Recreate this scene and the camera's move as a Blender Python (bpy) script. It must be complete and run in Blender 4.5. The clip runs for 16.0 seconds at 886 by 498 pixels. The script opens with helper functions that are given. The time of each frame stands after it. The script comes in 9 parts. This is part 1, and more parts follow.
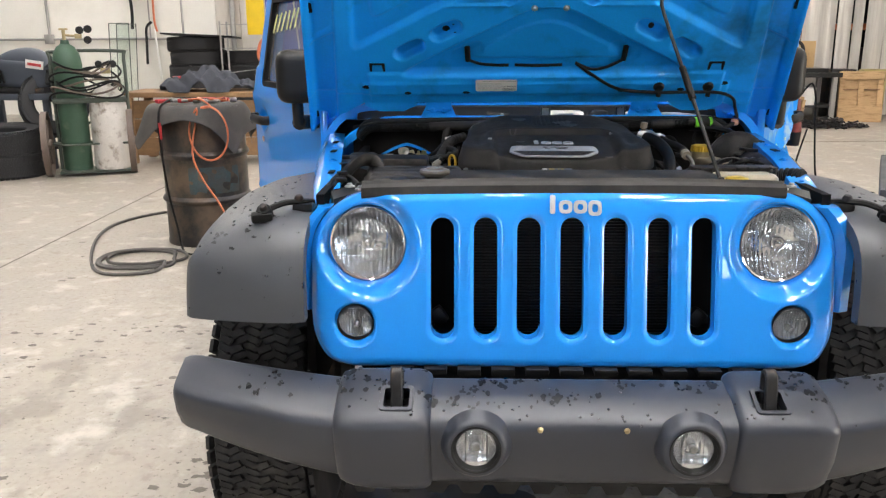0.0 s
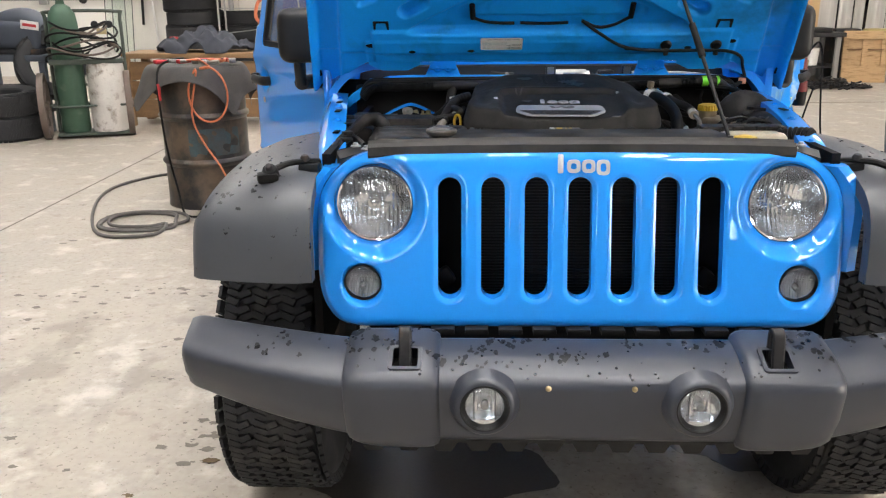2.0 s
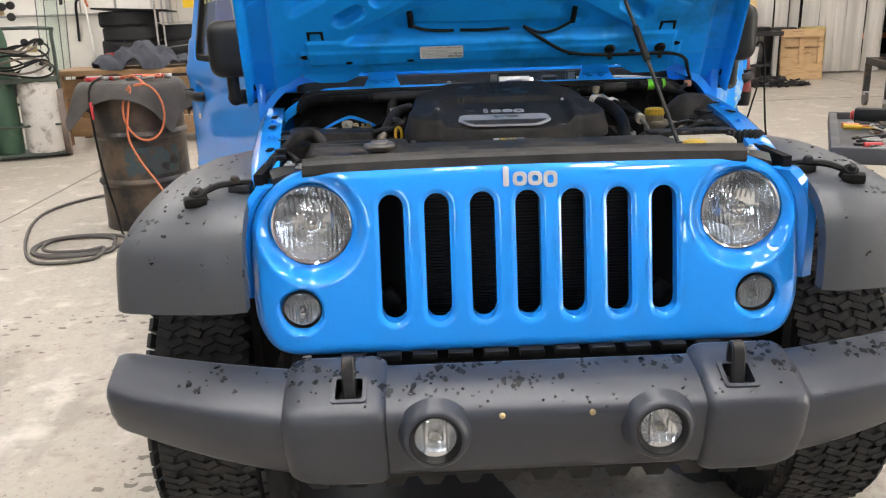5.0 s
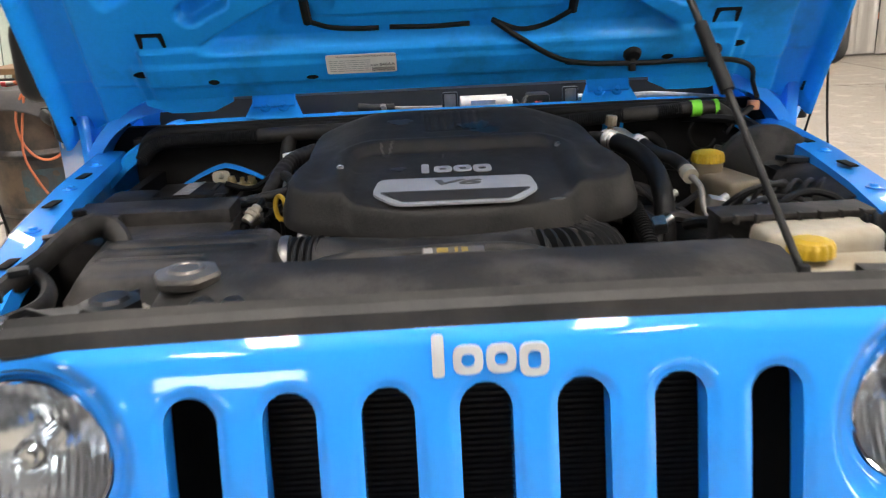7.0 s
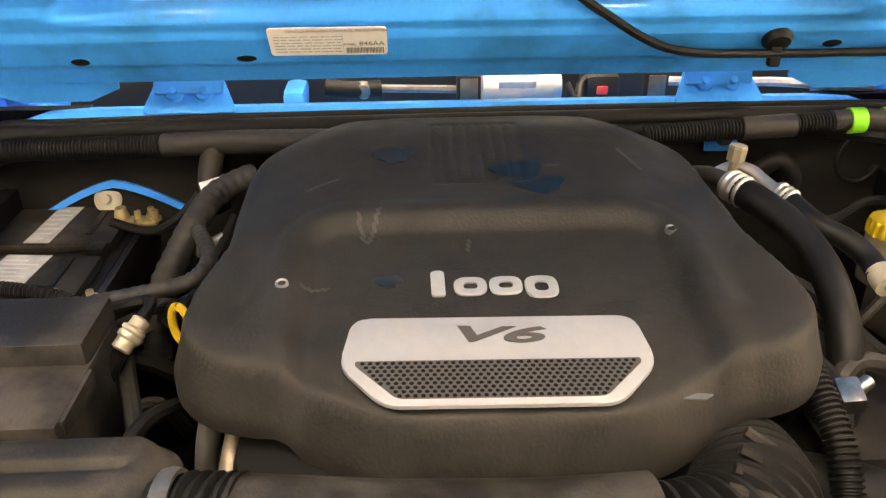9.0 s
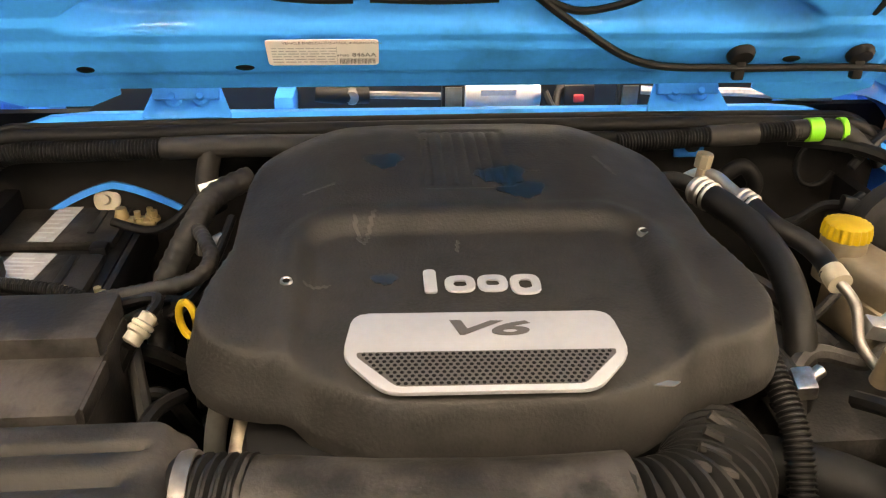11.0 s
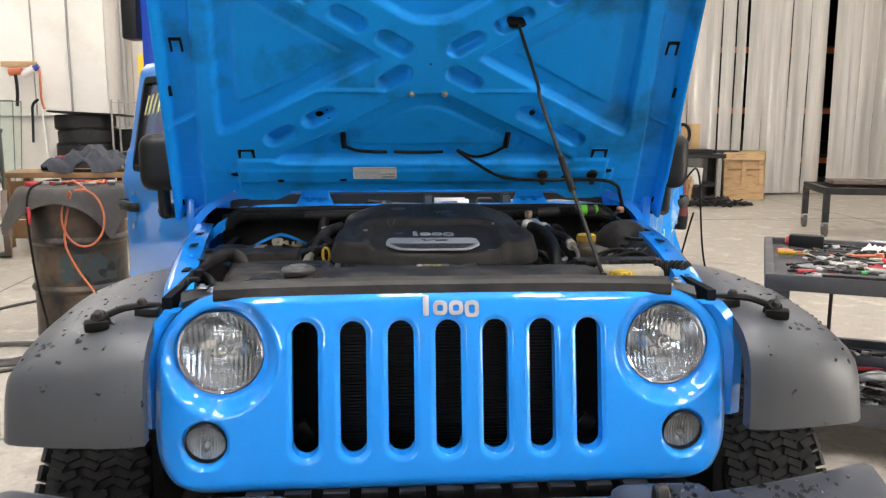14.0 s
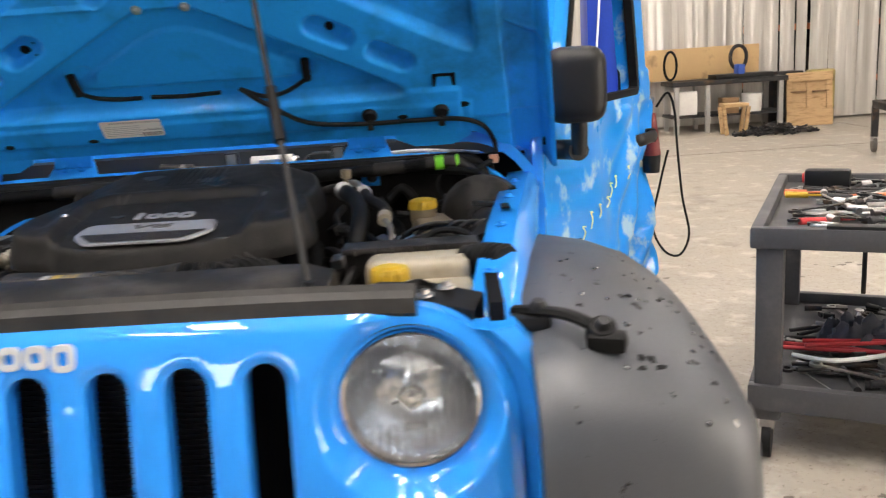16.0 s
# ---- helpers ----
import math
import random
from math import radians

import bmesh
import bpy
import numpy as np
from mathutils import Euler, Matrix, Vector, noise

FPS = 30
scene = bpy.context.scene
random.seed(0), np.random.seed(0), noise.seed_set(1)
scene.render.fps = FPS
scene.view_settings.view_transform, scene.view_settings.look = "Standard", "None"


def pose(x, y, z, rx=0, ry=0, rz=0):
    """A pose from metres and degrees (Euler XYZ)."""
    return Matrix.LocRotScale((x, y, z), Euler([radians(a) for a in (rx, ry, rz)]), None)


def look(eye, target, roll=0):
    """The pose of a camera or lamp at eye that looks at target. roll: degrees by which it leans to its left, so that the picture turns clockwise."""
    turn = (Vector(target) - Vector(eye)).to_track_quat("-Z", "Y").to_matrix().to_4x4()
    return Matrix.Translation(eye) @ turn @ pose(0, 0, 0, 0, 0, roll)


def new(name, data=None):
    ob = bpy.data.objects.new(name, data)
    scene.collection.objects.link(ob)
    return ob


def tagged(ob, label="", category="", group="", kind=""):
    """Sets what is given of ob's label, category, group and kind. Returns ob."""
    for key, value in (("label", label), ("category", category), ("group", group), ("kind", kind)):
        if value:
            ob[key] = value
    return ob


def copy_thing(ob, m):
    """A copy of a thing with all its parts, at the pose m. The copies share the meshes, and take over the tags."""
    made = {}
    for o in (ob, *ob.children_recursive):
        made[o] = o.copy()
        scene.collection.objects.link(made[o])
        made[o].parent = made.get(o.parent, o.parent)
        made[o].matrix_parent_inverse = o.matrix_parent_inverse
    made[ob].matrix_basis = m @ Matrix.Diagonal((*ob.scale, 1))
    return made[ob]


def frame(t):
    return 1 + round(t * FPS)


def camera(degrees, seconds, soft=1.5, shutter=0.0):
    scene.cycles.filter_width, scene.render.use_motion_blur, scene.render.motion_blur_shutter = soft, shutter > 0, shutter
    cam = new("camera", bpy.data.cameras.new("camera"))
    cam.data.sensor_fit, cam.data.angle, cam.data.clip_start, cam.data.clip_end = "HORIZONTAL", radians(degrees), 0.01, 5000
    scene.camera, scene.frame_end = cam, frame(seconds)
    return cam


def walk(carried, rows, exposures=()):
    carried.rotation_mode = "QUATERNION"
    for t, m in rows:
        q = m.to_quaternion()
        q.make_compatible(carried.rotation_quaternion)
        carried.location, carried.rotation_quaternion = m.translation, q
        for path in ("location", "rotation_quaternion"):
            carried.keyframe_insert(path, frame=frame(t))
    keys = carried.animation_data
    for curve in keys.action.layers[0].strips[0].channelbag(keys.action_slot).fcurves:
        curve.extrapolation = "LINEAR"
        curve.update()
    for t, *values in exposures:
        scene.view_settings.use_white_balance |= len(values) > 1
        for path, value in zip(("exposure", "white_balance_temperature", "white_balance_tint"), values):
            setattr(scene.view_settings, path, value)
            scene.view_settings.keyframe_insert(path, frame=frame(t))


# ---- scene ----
cam = camera(56.8, 16.0, soft=1.2, shutter=0.35)
PATH = [
    (0, (-0.231, -1.884, 1.438), (-0.305, 0.050, 0.934), -0.4),
    (0.5, (-0.241, -1.883, 1.431), (-0.321, 0.037, 0.881), -0.4),
    (1, (-0.250, -1.882, 1.429), (-0.330, 0.031, 0.854), -0.5),
    (1.5, (-0.250, -1.879, 1.429), (-0.327, 0.031, 0.840), -0.6),
    (2, (-0.251, -1.880, 1.430), (-0.322, 0.029, 0.839), -0.5),
    (2.5, (-0.250, -1.879, 1.434), (-0.314, 0.031, 0.845), -0.4),
    (3, (-0.246, -1.883, 1.428), (-0.303, 0.032, 0.855), -0.5),
    (3.5, (-0.240, -1.887, 1.435), (-0.292, 0.031, 0.869), -0.6),
    (5.8, (-0.202, -1.480, 1.418), (-0.132, 0.433, 0.838), -2.2),
    (6, (-0.182, -1.363, 1.415), (-0.136, 0.554, 0.851), -2.5),
    (6.5, (-0.116, -1.089, 1.406), (-0.067, 0.827, 0.832), -2.7),
    (7, (-0.056, -0.765, 1.414), (-0.008, 1.140, 0.803), -2.6),
    (7.5, (-0.079, -0.447, 1.49), (-0.024, 1.427, 0.796), -2.3),
    (8, (-0.091, -0.171, 1.508), (-0.02, 1.655, 0.694), -1.5),
    (8.5, (-0.079, -0.1, 1.508), (0.004, 1.699, 0.638), -0.8),
    (9, (-0.073, -0.089, 1.496), (0.015, 1.688, 0.582), -0.3),
    (9.2, (-0.075, -0.097, 1.498), (0.014, 1.671, 0.567), -0.1),
    (11.3, (-0.096, -0.165, 1.529), (0.07, 1.606, 0.614), 1.1),
    (11.5, (-0.09, -0.222, 1.502), (0.082, 1.594, 0.681), 1.1),
    (12, (-0.071, -0.561, 1.474), (0.106, 1.34, 0.878), 1.3),
    (12.5, (-0.078, -0.947, 1.497), (0.079, 1.002, 1.079), 0.9),
    (13, (-0.193, -1.281, 1.487), (0.002, 0.684, 1.168), 0.9),
    (13.5, (-0.200, -1.489, 1.488), (0.004, 0.479, 1.192), 0.7),
    (14, (-0.142, -1.707, 1.457), (0.010, 0.262, 1.134), 0.1),
    (14.5, (-0.146, -1.743, 1.445), (-0.047, 0.223, 1.093), -0.8),
    (15, (-0.060, -1.405, 1.416), (-0.036, 0.558, 1.034), -2.2),
    (15.5, (0.196, -1.174, 1.392), (0.238, 0.780, 0.968), -2.9),
    (16, (0.558, -0.973, 1.378), (0.515, 0.976, 0.932), -4.0),
]
EXPOSURES = [(0, 0, 6500, 10), (6.2, 0, 6500, 10), (7.0, 0.15, 6700, 10), (7.5, 0.32, 7000, 10), (8.0, 0.92, 7700, 10), (9.0, 1.22, 9900, 14), (11.5, 1.18, 9900, 14), (12.0, 1.03, 9600, 14), (12.5, 0.65, 7300, 11), (13.0, 0.3, 6500, 10), (13.5, 0.1, 6500, 10), (14.0, 0, 6500, 10), (15.4, -0.05, 6800, 11), (16.0, 0.05, 6900, 12)]
walk(cam, [(t, look(eye, target, roll)) for t, eye, target, roll in PATH], EXPOSURES)

# ---- world and light ----
world = bpy.data.worlds.new("world")
scene.world = world
world.use_nodes = True
world.node_tree.nodes["Background"].inputs[0].default_value = (0.75, 0.85, 1.0, 1)
world.node_tree.nodes["Background"].inputs[1].default_value = 0.05

V = Vector


# ---- materials ----
def mat(name, base, rough=0.5, metal=0.0, var=0.12, scale=6.0, fine=90.0, bump=0.1, second=None, amount=0.0,
        patch=3.0, edge=0.12, coat=0.0, rvar=0.12, spec=0.5, stretch=(1, 1, 1), second_rough=None, rand=0.0):
    """A procedural surface: base colour with broad and fine variation, bump, and a second colour in patches."""
    m = bpy.data.materials.new(name)
    m.use_nodes = True
    nt = m.node_tree
    n, l = nt.nodes, nt.links
    p = n["Principled BSDF"]
    tc = n.new("ShaderNodeTexCoord")
    mp = n.new("ShaderNodeMapping")
    mp.inputs["Scale"].default_value = stretch
    l.new(tc.outputs["Object"], mp.inputs["Vector"])
    broad, grain = n.new("ShaderNodeTexNoise"), n.new("ShaderNodeTexNoise")
    broad.inputs["Scale"].default_value, broad.inputs["Detail"].default_value = scale, 6
    grain.inputs["Scale"].default_value, grain.inputs["Detail"].default_value = fine, 4
    for t in (broad, grain):
        l.new(mp.outputs[0], t.inputs["Vector"])
    both = n.new("ShaderNodeMath")
    both.operation = "ADD"
    l.new(broad.outputs["Fac"], both.inputs[0])
    l.new(grain.outputs["Fac"], both.inputs[1])
    half = n.new("ShaderNodeMath")
    half.operation = "MULTIPLY"
    half.inputs[1].default_value = 0.5
    l.new(both.outputs[0], half.inputs[0])
    ramp = n.new("ShaderNodeMapRange")
    ramp.inputs["From Min"].default_value, ramp.inputs["From Max"].default_value = 0.3, 0.7
    ramp.inputs["To Min"].default_value, ramp.inputs["To Max"].default_value = 1 - var, 1 + var
    l.new(half.outputs[0], ramp.inputs["Value"])
    mul = n.new("ShaderNodeVectorMath")
    mul.operation = "SCALE"
    mul.inputs[0].default_value = base[:3]
    l.new(ramp.outputs[0], mul.inputs["Scale"])
    colour = mul.outputs[0]
    if rand:
        info = n.new("ShaderNodeObjectInfo")
        rr = n.new("ShaderNodeMapRange")
        rr.inputs["To Min"].default_value, rr.inputs["To Max"].default_value = 1 - rand, 1 + rand
        l.new(info.outputs["Random"], rr.inputs["Value"])
        again = n.new("ShaderNodeVectorMath")
        again.operation = "SCALE"
        l.new(colour, again.inputs[0])
        l.new(rr.outputs[0], again.inputs["Scale"])
        colour = again.outputs[0]
    rr2 = n.new("ShaderNodeMapRange")
    rr2.inputs["To Min"].default_value, rr2.inputs["To Max"].default_value = max(0, rough - rvar), min(1, rough + rvar)
    l.new(broad.outputs["Fac"], rr2.inputs["Value"])
    roughness = rr2.outputs[0]
    if second:
        blot = n.new("ShaderNodeTexNoise")
        blot.inputs["Scale"].default_value, blot.inputs["Detail"].default_value, blot.inputs["Roughness"].default_value = patch, 7, 0.62
        l.new(mp.outputs[0], blot.inputs["Vector"])
        mask = n.new("ShaderNodeMapRange")
        mid = 0.72 - 0.44 * amount
        mask.inputs["From Min"].default_value, mask.inputs["From Max"].default_value = mid - edge / 2, mid + edge / 2
        l.new(blot.outputs["Fac"], mask.inputs["Value"])
        mix = n.new("ShaderNodeMix")
        mix.data_type = "RGBA"
        l.new(mask.outputs[0], mix.inputs["Factor"])
        l.new(colour, mix.inputs["A"])
        mix.inputs["B"].default_value = (*second[:3], 1)
        colour = mix.outputs["Result"]
        if second_rough is not None:
            mr = n.new("ShaderNodeMix")
            l.new(mask.outputs[0], mr.inputs["Factor"])
            l.new(roughness, mr.inputs["A"])
            mr.inputs["B"].default_value = second_rough
            roughness = mr.outputs["Result"]
    l.new(colour, p.inputs["Base Color"])
    l.new(roughness, p.inputs["Roughness"])
    p.inputs["Metallic"].default_value = metal
    p.inputs["Specular IOR Level"].default_value = spec
    p.inputs["Coat Weight"].default_value = coat
    p.inputs["Coat Roughness"].default_value = 0.04
    if bump:
        b = n.new("ShaderNodeBump")
        b.inputs["Strength"].default_value, b.inputs["Distance"].default_value = bump, 0.002
        l.new(half.outputs[0], b.inputs["Height"])
        l.new(b.outputs[0], p.inputs["Normal"])
    return m


def glass(name, tint=(0.95, 0.97, 0.97), rough=0.0, ior=1.45, thin=True):
    m = bpy.data.materials.new(name)
    m.use_nodes = True
    n, l = m.node_tree.nodes, m.node_tree.links
    n.remove(n["Principled BSDF"])
    clear, gloss, mix = n.new("ShaderNodeBsdfTransparent"), n.new("ShaderNodeBsdfGlossy"), n.new("ShaderNodeMixShader")
    fres = n.new("ShaderNodeFresnel")
    fres.inputs["IOR"].default_value = ior
    clear.inputs["Color"].default_value = (*tint, 1)
    gloss.inputs["Roughness"].default_value = rough
    l.new(fres.outputs[0], mix.inputs[0])
    l.new(clear.outputs[0], mix.inputs[1])
    l.new(gloss.outputs[0], mix.inputs[2])
    l.new(mix.outputs[0], n["Material Output"].inputs["Surface"])
    return m


def glow(name, colour, strength):
    m = bpy.data.materials.new(name)
    m.use_nodes = True
    p = m.node_tree.nodes["Principled BSDF"]
    p.inputs["Base Color"].default_value = (*colour, 1)
    p.inputs["Emission Color"].default_value = (*colour, 1)
    p.inputs["Emission Strength"].default_value = strength
    return m


BLUE = mat("blue_paint", (0.012, 0.250, 0.80), 0.36, spec=0.1, var=0.04, scale=2.5, fine=220, bump=0.012, coat=1.0, rvar=0.05)
# Lighter than BLUE to offset the hood's shade on panel, hinges and cowl lip.
BLUE_IN = mat("blue_underhood_paint", (0.010, 0.310, 0.86), 0.42, spec=0.12, var=0.08, scale=3, fine=160, bump=0.02, second=(0.012, 0.085, 0.16), amount=0.22, patch=3.4, edge=0.26, coat=0.12)
BLUE_WORN = mat("scratched_blue_paint", (0.002, 0.265, 0.81), 0.3, spec=0.12, var=0.05, scale=3, fine=160, bump=0.05, second=(0.35, 0.55, 0.72), amount=0.27, patch=9, edge=0.10, coat=0.5)
LIFT_BLUE = mat("lift_paint", (0.012, 0.055, 0.42), 0.4, var=0.12, scale=3, bump=0.05, second=(0.05, 0.06, 0.09), amount=0.1)
FLARE = mat("grained_grey_plastic", (0.047, 0.051, 0.060), 0.44, spec=0.65, var=0.14, scale=5, fine=500, bump=0.25, second=(0.012, 0.012, 0.014), amount=0.13, patch=38, edge=0.03, second_rough=0.12)
BUMPER = mat("grained_bumper_plastic", (0.024, 0.0285, 0.041), 0.40, spec=0.62, var=0.14, scale=4, fine=450, bump=0.2, second=(0.029, 0.032, 0.042), amount=0.3, patch=4, edge=0.4)
WET = mat("wet_film", (0.010, 0.0105, 0.012), 0.30, spec=0.2, var=0.1, scale=20, bump=0.0)
WATER = mat("water_drop", (0.02, 0.022, 0.028), 0.04, var=0.0, bump=0.0, spec=0.8)
BLACK = mat("black_plastic", (0.0062, 0.0062, 0.0066), 0.45, spec=0.32, var=0.2, scale=8, bump=0.15)
DUSTY = mat("dusty_black_plastic", (0.011, 0.0100, 0.0092), 0.58, spec=0.22, var=0.55, scale=14, fine=260, bump=0.45, second=(0.038, 0.0345, 0.032), amount=0.40, patch=13, edge=0.15)
DUSTY_BOX = mat("dusty_box_plastic", (0.0085, 0.0077, 0.0072), 0.55, spec=0.25, var=0.4, scale=14, fine=220, bump=0.45, second=(0.044, 0.039, 0.036), amount=0.42, patch=10, edge=0.16)
COVER = mat("engine_cover_plastic", (0.0130, 0.0122, 0.0116), 0.55, spec=0.20, var=0.45, scale=34, fine=300, bump=0.5, second=(0.0195, 0.0180, 0.0168), amount=0.50, patch=26, edge=0.20)
SCUFF = mat("dried_scuff", (0.036, 0.032, 0.029), 0.7, var=0.3, scale=40, bump=0.1)
COVER_WET = mat("oily_stain", (0.004, 0.0048, 0.007), 0.35, var=0.1, bump=0.05)
RUBBER = mat("black_rubber", (0.0042, 0.0042, 0.0044), 0.6, spec=0.2, var=0.2, scale=9, bump=0.2)
HOSE = mat("rubber_hose", (0.0036, 0.0035, 0.0035), 0.5, spec=0.24, var=0.25, scale=14, bump=0.25, second=(0.014, 0.0122, 0.011), amount=0.25, patch=9, edge=0.3)
TAPE = mat("harness_tape", (0.010, 0.0094, 0.0090), 0.6, spec=0.35, var=0.3, scale=20, bump=0.4, second=(0.034, 0.029, 0.025), amount=0.3, patch=12, edge=0.3)
TYRE = mat("tyre_rubber", (0.016, 0.0162, 0.0175), 0.7, spec=0.35, var=0.25, scale=6, fine=120, bump=0.3, second=(0.05, 0.046, 0.042), amount=0.25, patch=7, edge=0.25)
OLD_TYRE = mat("old_tyre_rubber", (0.022, 0.022, 0.024), 0.7, var=0.3, scale=6, fine=80, bump=0.3)
CHROME = mat("chrome", (0.86, 0.86, 0.87), 0.07, metal=1, var=0.03, bump=0.0, rvar=0.03)
REFLECT = mat("lamp_reflector", (0.86, 0.87, 0.90), 0.18, metal=1, var=0.02, bump=0.0, rvar=0.02)
BADGE = mat("satin_badge", (0.56, 0.565, 0.58), 0.38, metal=0.35, var=0.05, scale=20, bump=0.02)
CAP_METAL = mat("dull_cap_metal", (0.19, 0.18, 0.17), 0.42, metal=0.8, var=0.2, scale=30, bump=0.15, second=(0.10, 0.085, 0.07), amount=0.3, patch=22, edge=0.3)
FOG_REFLECT = mat("fog_reflector", (0.80, 0.80, 0.82), 0.16, metal=0.9, var=0.02, bump=0.0, rvar=0.05)
SMOKE = mat("grey_lamp_reflector", (0.55, 0.55, 0.56), 0.22, metal=0.7, var=0.1, bump=0.05)
ALU = mat("cast_aluminium", (0.50, 0.49, 0.47), 0.38, metal=0.9, var=0.15, scale=12, bump=0.15)
STEEL = mat("bare_steel", (0.42, 0.41, 0.40), 0.35, metal=1, var=0.2, scale=14, bump=0.1, second=(0.16, 0.10, 0.06), amount=0.15, patch=9)
DARK_STEEL = mat("dark_steel", (0.026, 0.026, 0.028), 0.5, metal=0.5, var=0.3, scale=10, bump=0.2, second=(0.12, 0.07, 0.04), amount=0.2, patch=7, edge=0.2)
BRASS = mat("dull_brass", (0.45, 0.36, 0.20), 0.4, metal=0.8, var=0.2, scale=20, bump=0.1)
PLATE = mat("silver_plate", (0.29, 0.295, 0.31), 0.36, metal=0.25, var=0.06, scale=9, bump=0.03)
PLATE_DARK = mat("plate_figures", (0.05, 0.045, 0.042), 0.4, var=0.1, bump=0.0)
YELLOW = mat("yellow_cap", (0.42, 0.27, 0.012), 0.46, var=0.12, scale=14, bump=0.08, second=(0.32, 0.18, 0.03), amount=0.22, patch=14, edge=0.2)
OLD_YELLOW = mat("dirty_yellow_cap", (0.30, 0.20, 0.025), 0.5, var=0.2, scale=20, bump=0.1, second=(0.12, 0.09, 0.04), amount=0.32, patch=30, edge=0.2)
STICKER = mat("grubby_sticker", (0.34, 0.33, 0.32), 0.5, var=0.2, scale=18, bump=0.03, second=(0.18, 0.165, 0.155), amount=0.25, patch=20, edge=0.25)
RESERVOIR = mat("aged_translucent_plastic", (0.36, 0.32, 0.25), 0.42, var=0.14, scale=6, bump=0.08, second=(0.22, 0.17, 0.10), amount=0.3, patch=6, edge=0.3)
PIPE_TAN = mat("tarnished_pipe", (0.26, 0.22, 0.17), 0.45, metal=0.6, var=0.25, scale=30, bump=0.2, second=(0.10, 0.08, 0.06), amount=0.35, patch=20, edge=0.3)
TAN_RES = mat("brown_reservoir_plastic", (0.19, 0.155, 0.105), 0.45, var=0.15, scale=7, bump=0.08, second=(0.12, 0.09, 0.06), amount=0.3, patch=8, edge=0.3)
WHITE = mat("white_label", (0.80, 0.78, 0.74), 0.5, var=0.05, scale=20, bump=0.02)
PRINT = mat("label_print", (0.12, 0.12, 0.12), 0.6, var=0.05, bump=0.0)
PALE_PRINT = mat("faded_print", (0.42, 0.42, 0.42), 0.6, var=0.05, bump=0.0)
GREEN_TAPE = mat("green_tape", (0.16, 0.62, 0.03), 0.45, var=0.08, bump=0.05)
CHALK = mat("yellow_marker", (0.78, 0.82, 0.38), 0.7, var=0.15, scale=60, bump=0.0)
# Near-black that carries the shade of holes, gaps and recesses in its colour.
SHADE_BLACK = mat("shade_black", (0.003, 0.003, 0.0035), 0.75, spec=0.15, var=0.2, bump=0.0)
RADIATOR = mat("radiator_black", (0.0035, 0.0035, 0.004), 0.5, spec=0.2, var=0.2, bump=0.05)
LENS = glass("clear_lens")
PANE = glass("window_glass", (0.62, 0.66, 0.66))
GREENGLASS = glass("green_sheet_glass", (0.95, 0.98, 0.965))
RUST_DRUM = mat("rusty_drum_steel", (0.022, 0.021, 0.021), 0.36, metal=0.1, var=0.35, scale=5, fine=60, bump=0.3, second=(0.115, 0.080, 0.052), amount=0.44, patch=4.5, edge=0.22)
DRUM_BLUE = mat("faded_drum_blue", (0.04, 0.075, 0.085), 0.6, var=0.3, scale=5, bump=0.2, second=(0.07, 0.05, 0.036), amount=0.45, patch=6, edge=0.3)
MAT = mat("grey_rubber_mat", (0.060, 0.056, 0.053), 0.7, var=0.2, scale=6, bump=0.25, second=(0.10, 0.09, 0.08), amount=0.25, patch=5, edge=0.3)
ORANGE = mat("orange_cord", (0.60, 0.17, 0.075), 0.5, var=0.12, scale=10, bump=0.1)
RED = mat("red_plastic", (0.50, 0.035, 0.04), 0.45, var=0.15, scale=10, bump=0.08)
BRICK_RED = mat("dull_red_plastic", (0.16, 0.012, 0.012), 0.5, var=0.2, bump=0.1)
GREEN_CYL = mat("green_cylinder_paint", (0.046, 0.098, 0.062), 0.5, var=0.2, scale=5, bump=0.1, second=(0.10, 0.14, 0.10), amount=0.2, patch=7)
WHITE_TANK = mat("scuffed_white_tank", (0.62, 0.59, 0.55), 0.5, var=0.12, scale=5, bump=0.1, second=(0.22, 0.17, 0.13), amount=0.25, patch=7, edge=0.15)
RUSTY = mat("brown_iron", (0.15, 0.115, 0.095), 0.6, metal=0.2, var=0.25, scale=8, bump=0.3)
GREEN_IRON = mat("green_iron", (0.06, 0.075, 0.06), 0.6, var=0.25, scale=8, bump=0.2)
WOOD = mat("pale_plywood", (0.52, 0.34, 0.17), 0.65, var=0.18, scale=4, fine=70, bump=0.2, second=(0.19, 0.10, 0.04), amount=0.24, patch=4, edge=0.25, stretch=(1, 1, 5))
BROWN_WOOD = mat("brown_wood", (0.24, 0.14, 0.068), 0.7, var=0.3, scale=5, fine=60, bump=0.2, stretch=(1, 1, 5))
CARDBOARD = mat("tan_board", (0.55, 0.37, 0.18), 0.75, var=0.1, scale=3, bump=0.1, second=(0.36, 0.24, 0.12), amount=0.2)
CLOTH = mat("dark_grey_cloth", (0.048, 0.052, 0.066), 0.85, var=0.2, scale=8, bump=0.4)
PLASTIC_GREY = mat("grey_moulded_plastic", (0.050, 0.050, 0.054), 0.55, var=0.15, scale=5, bump=0.15, second=(0.10, 0.095, 0.09), amount=0.2, patch=6, edge=0.25)
MACHINE = mat("machine_grey_paint", (0.055, 0.065, 0.085), 0.5, var=0.15, scale=5, bump=0.1)
BLOCK = mat("white_block_paint", (0.80, 0.77, 0.71), 0.7, var=0.06, scale=1.5, fine=40, bump=0.3, second=(0.66, 0.62, 0.55), amount=0.2, patch=0.8, edge=0.3)
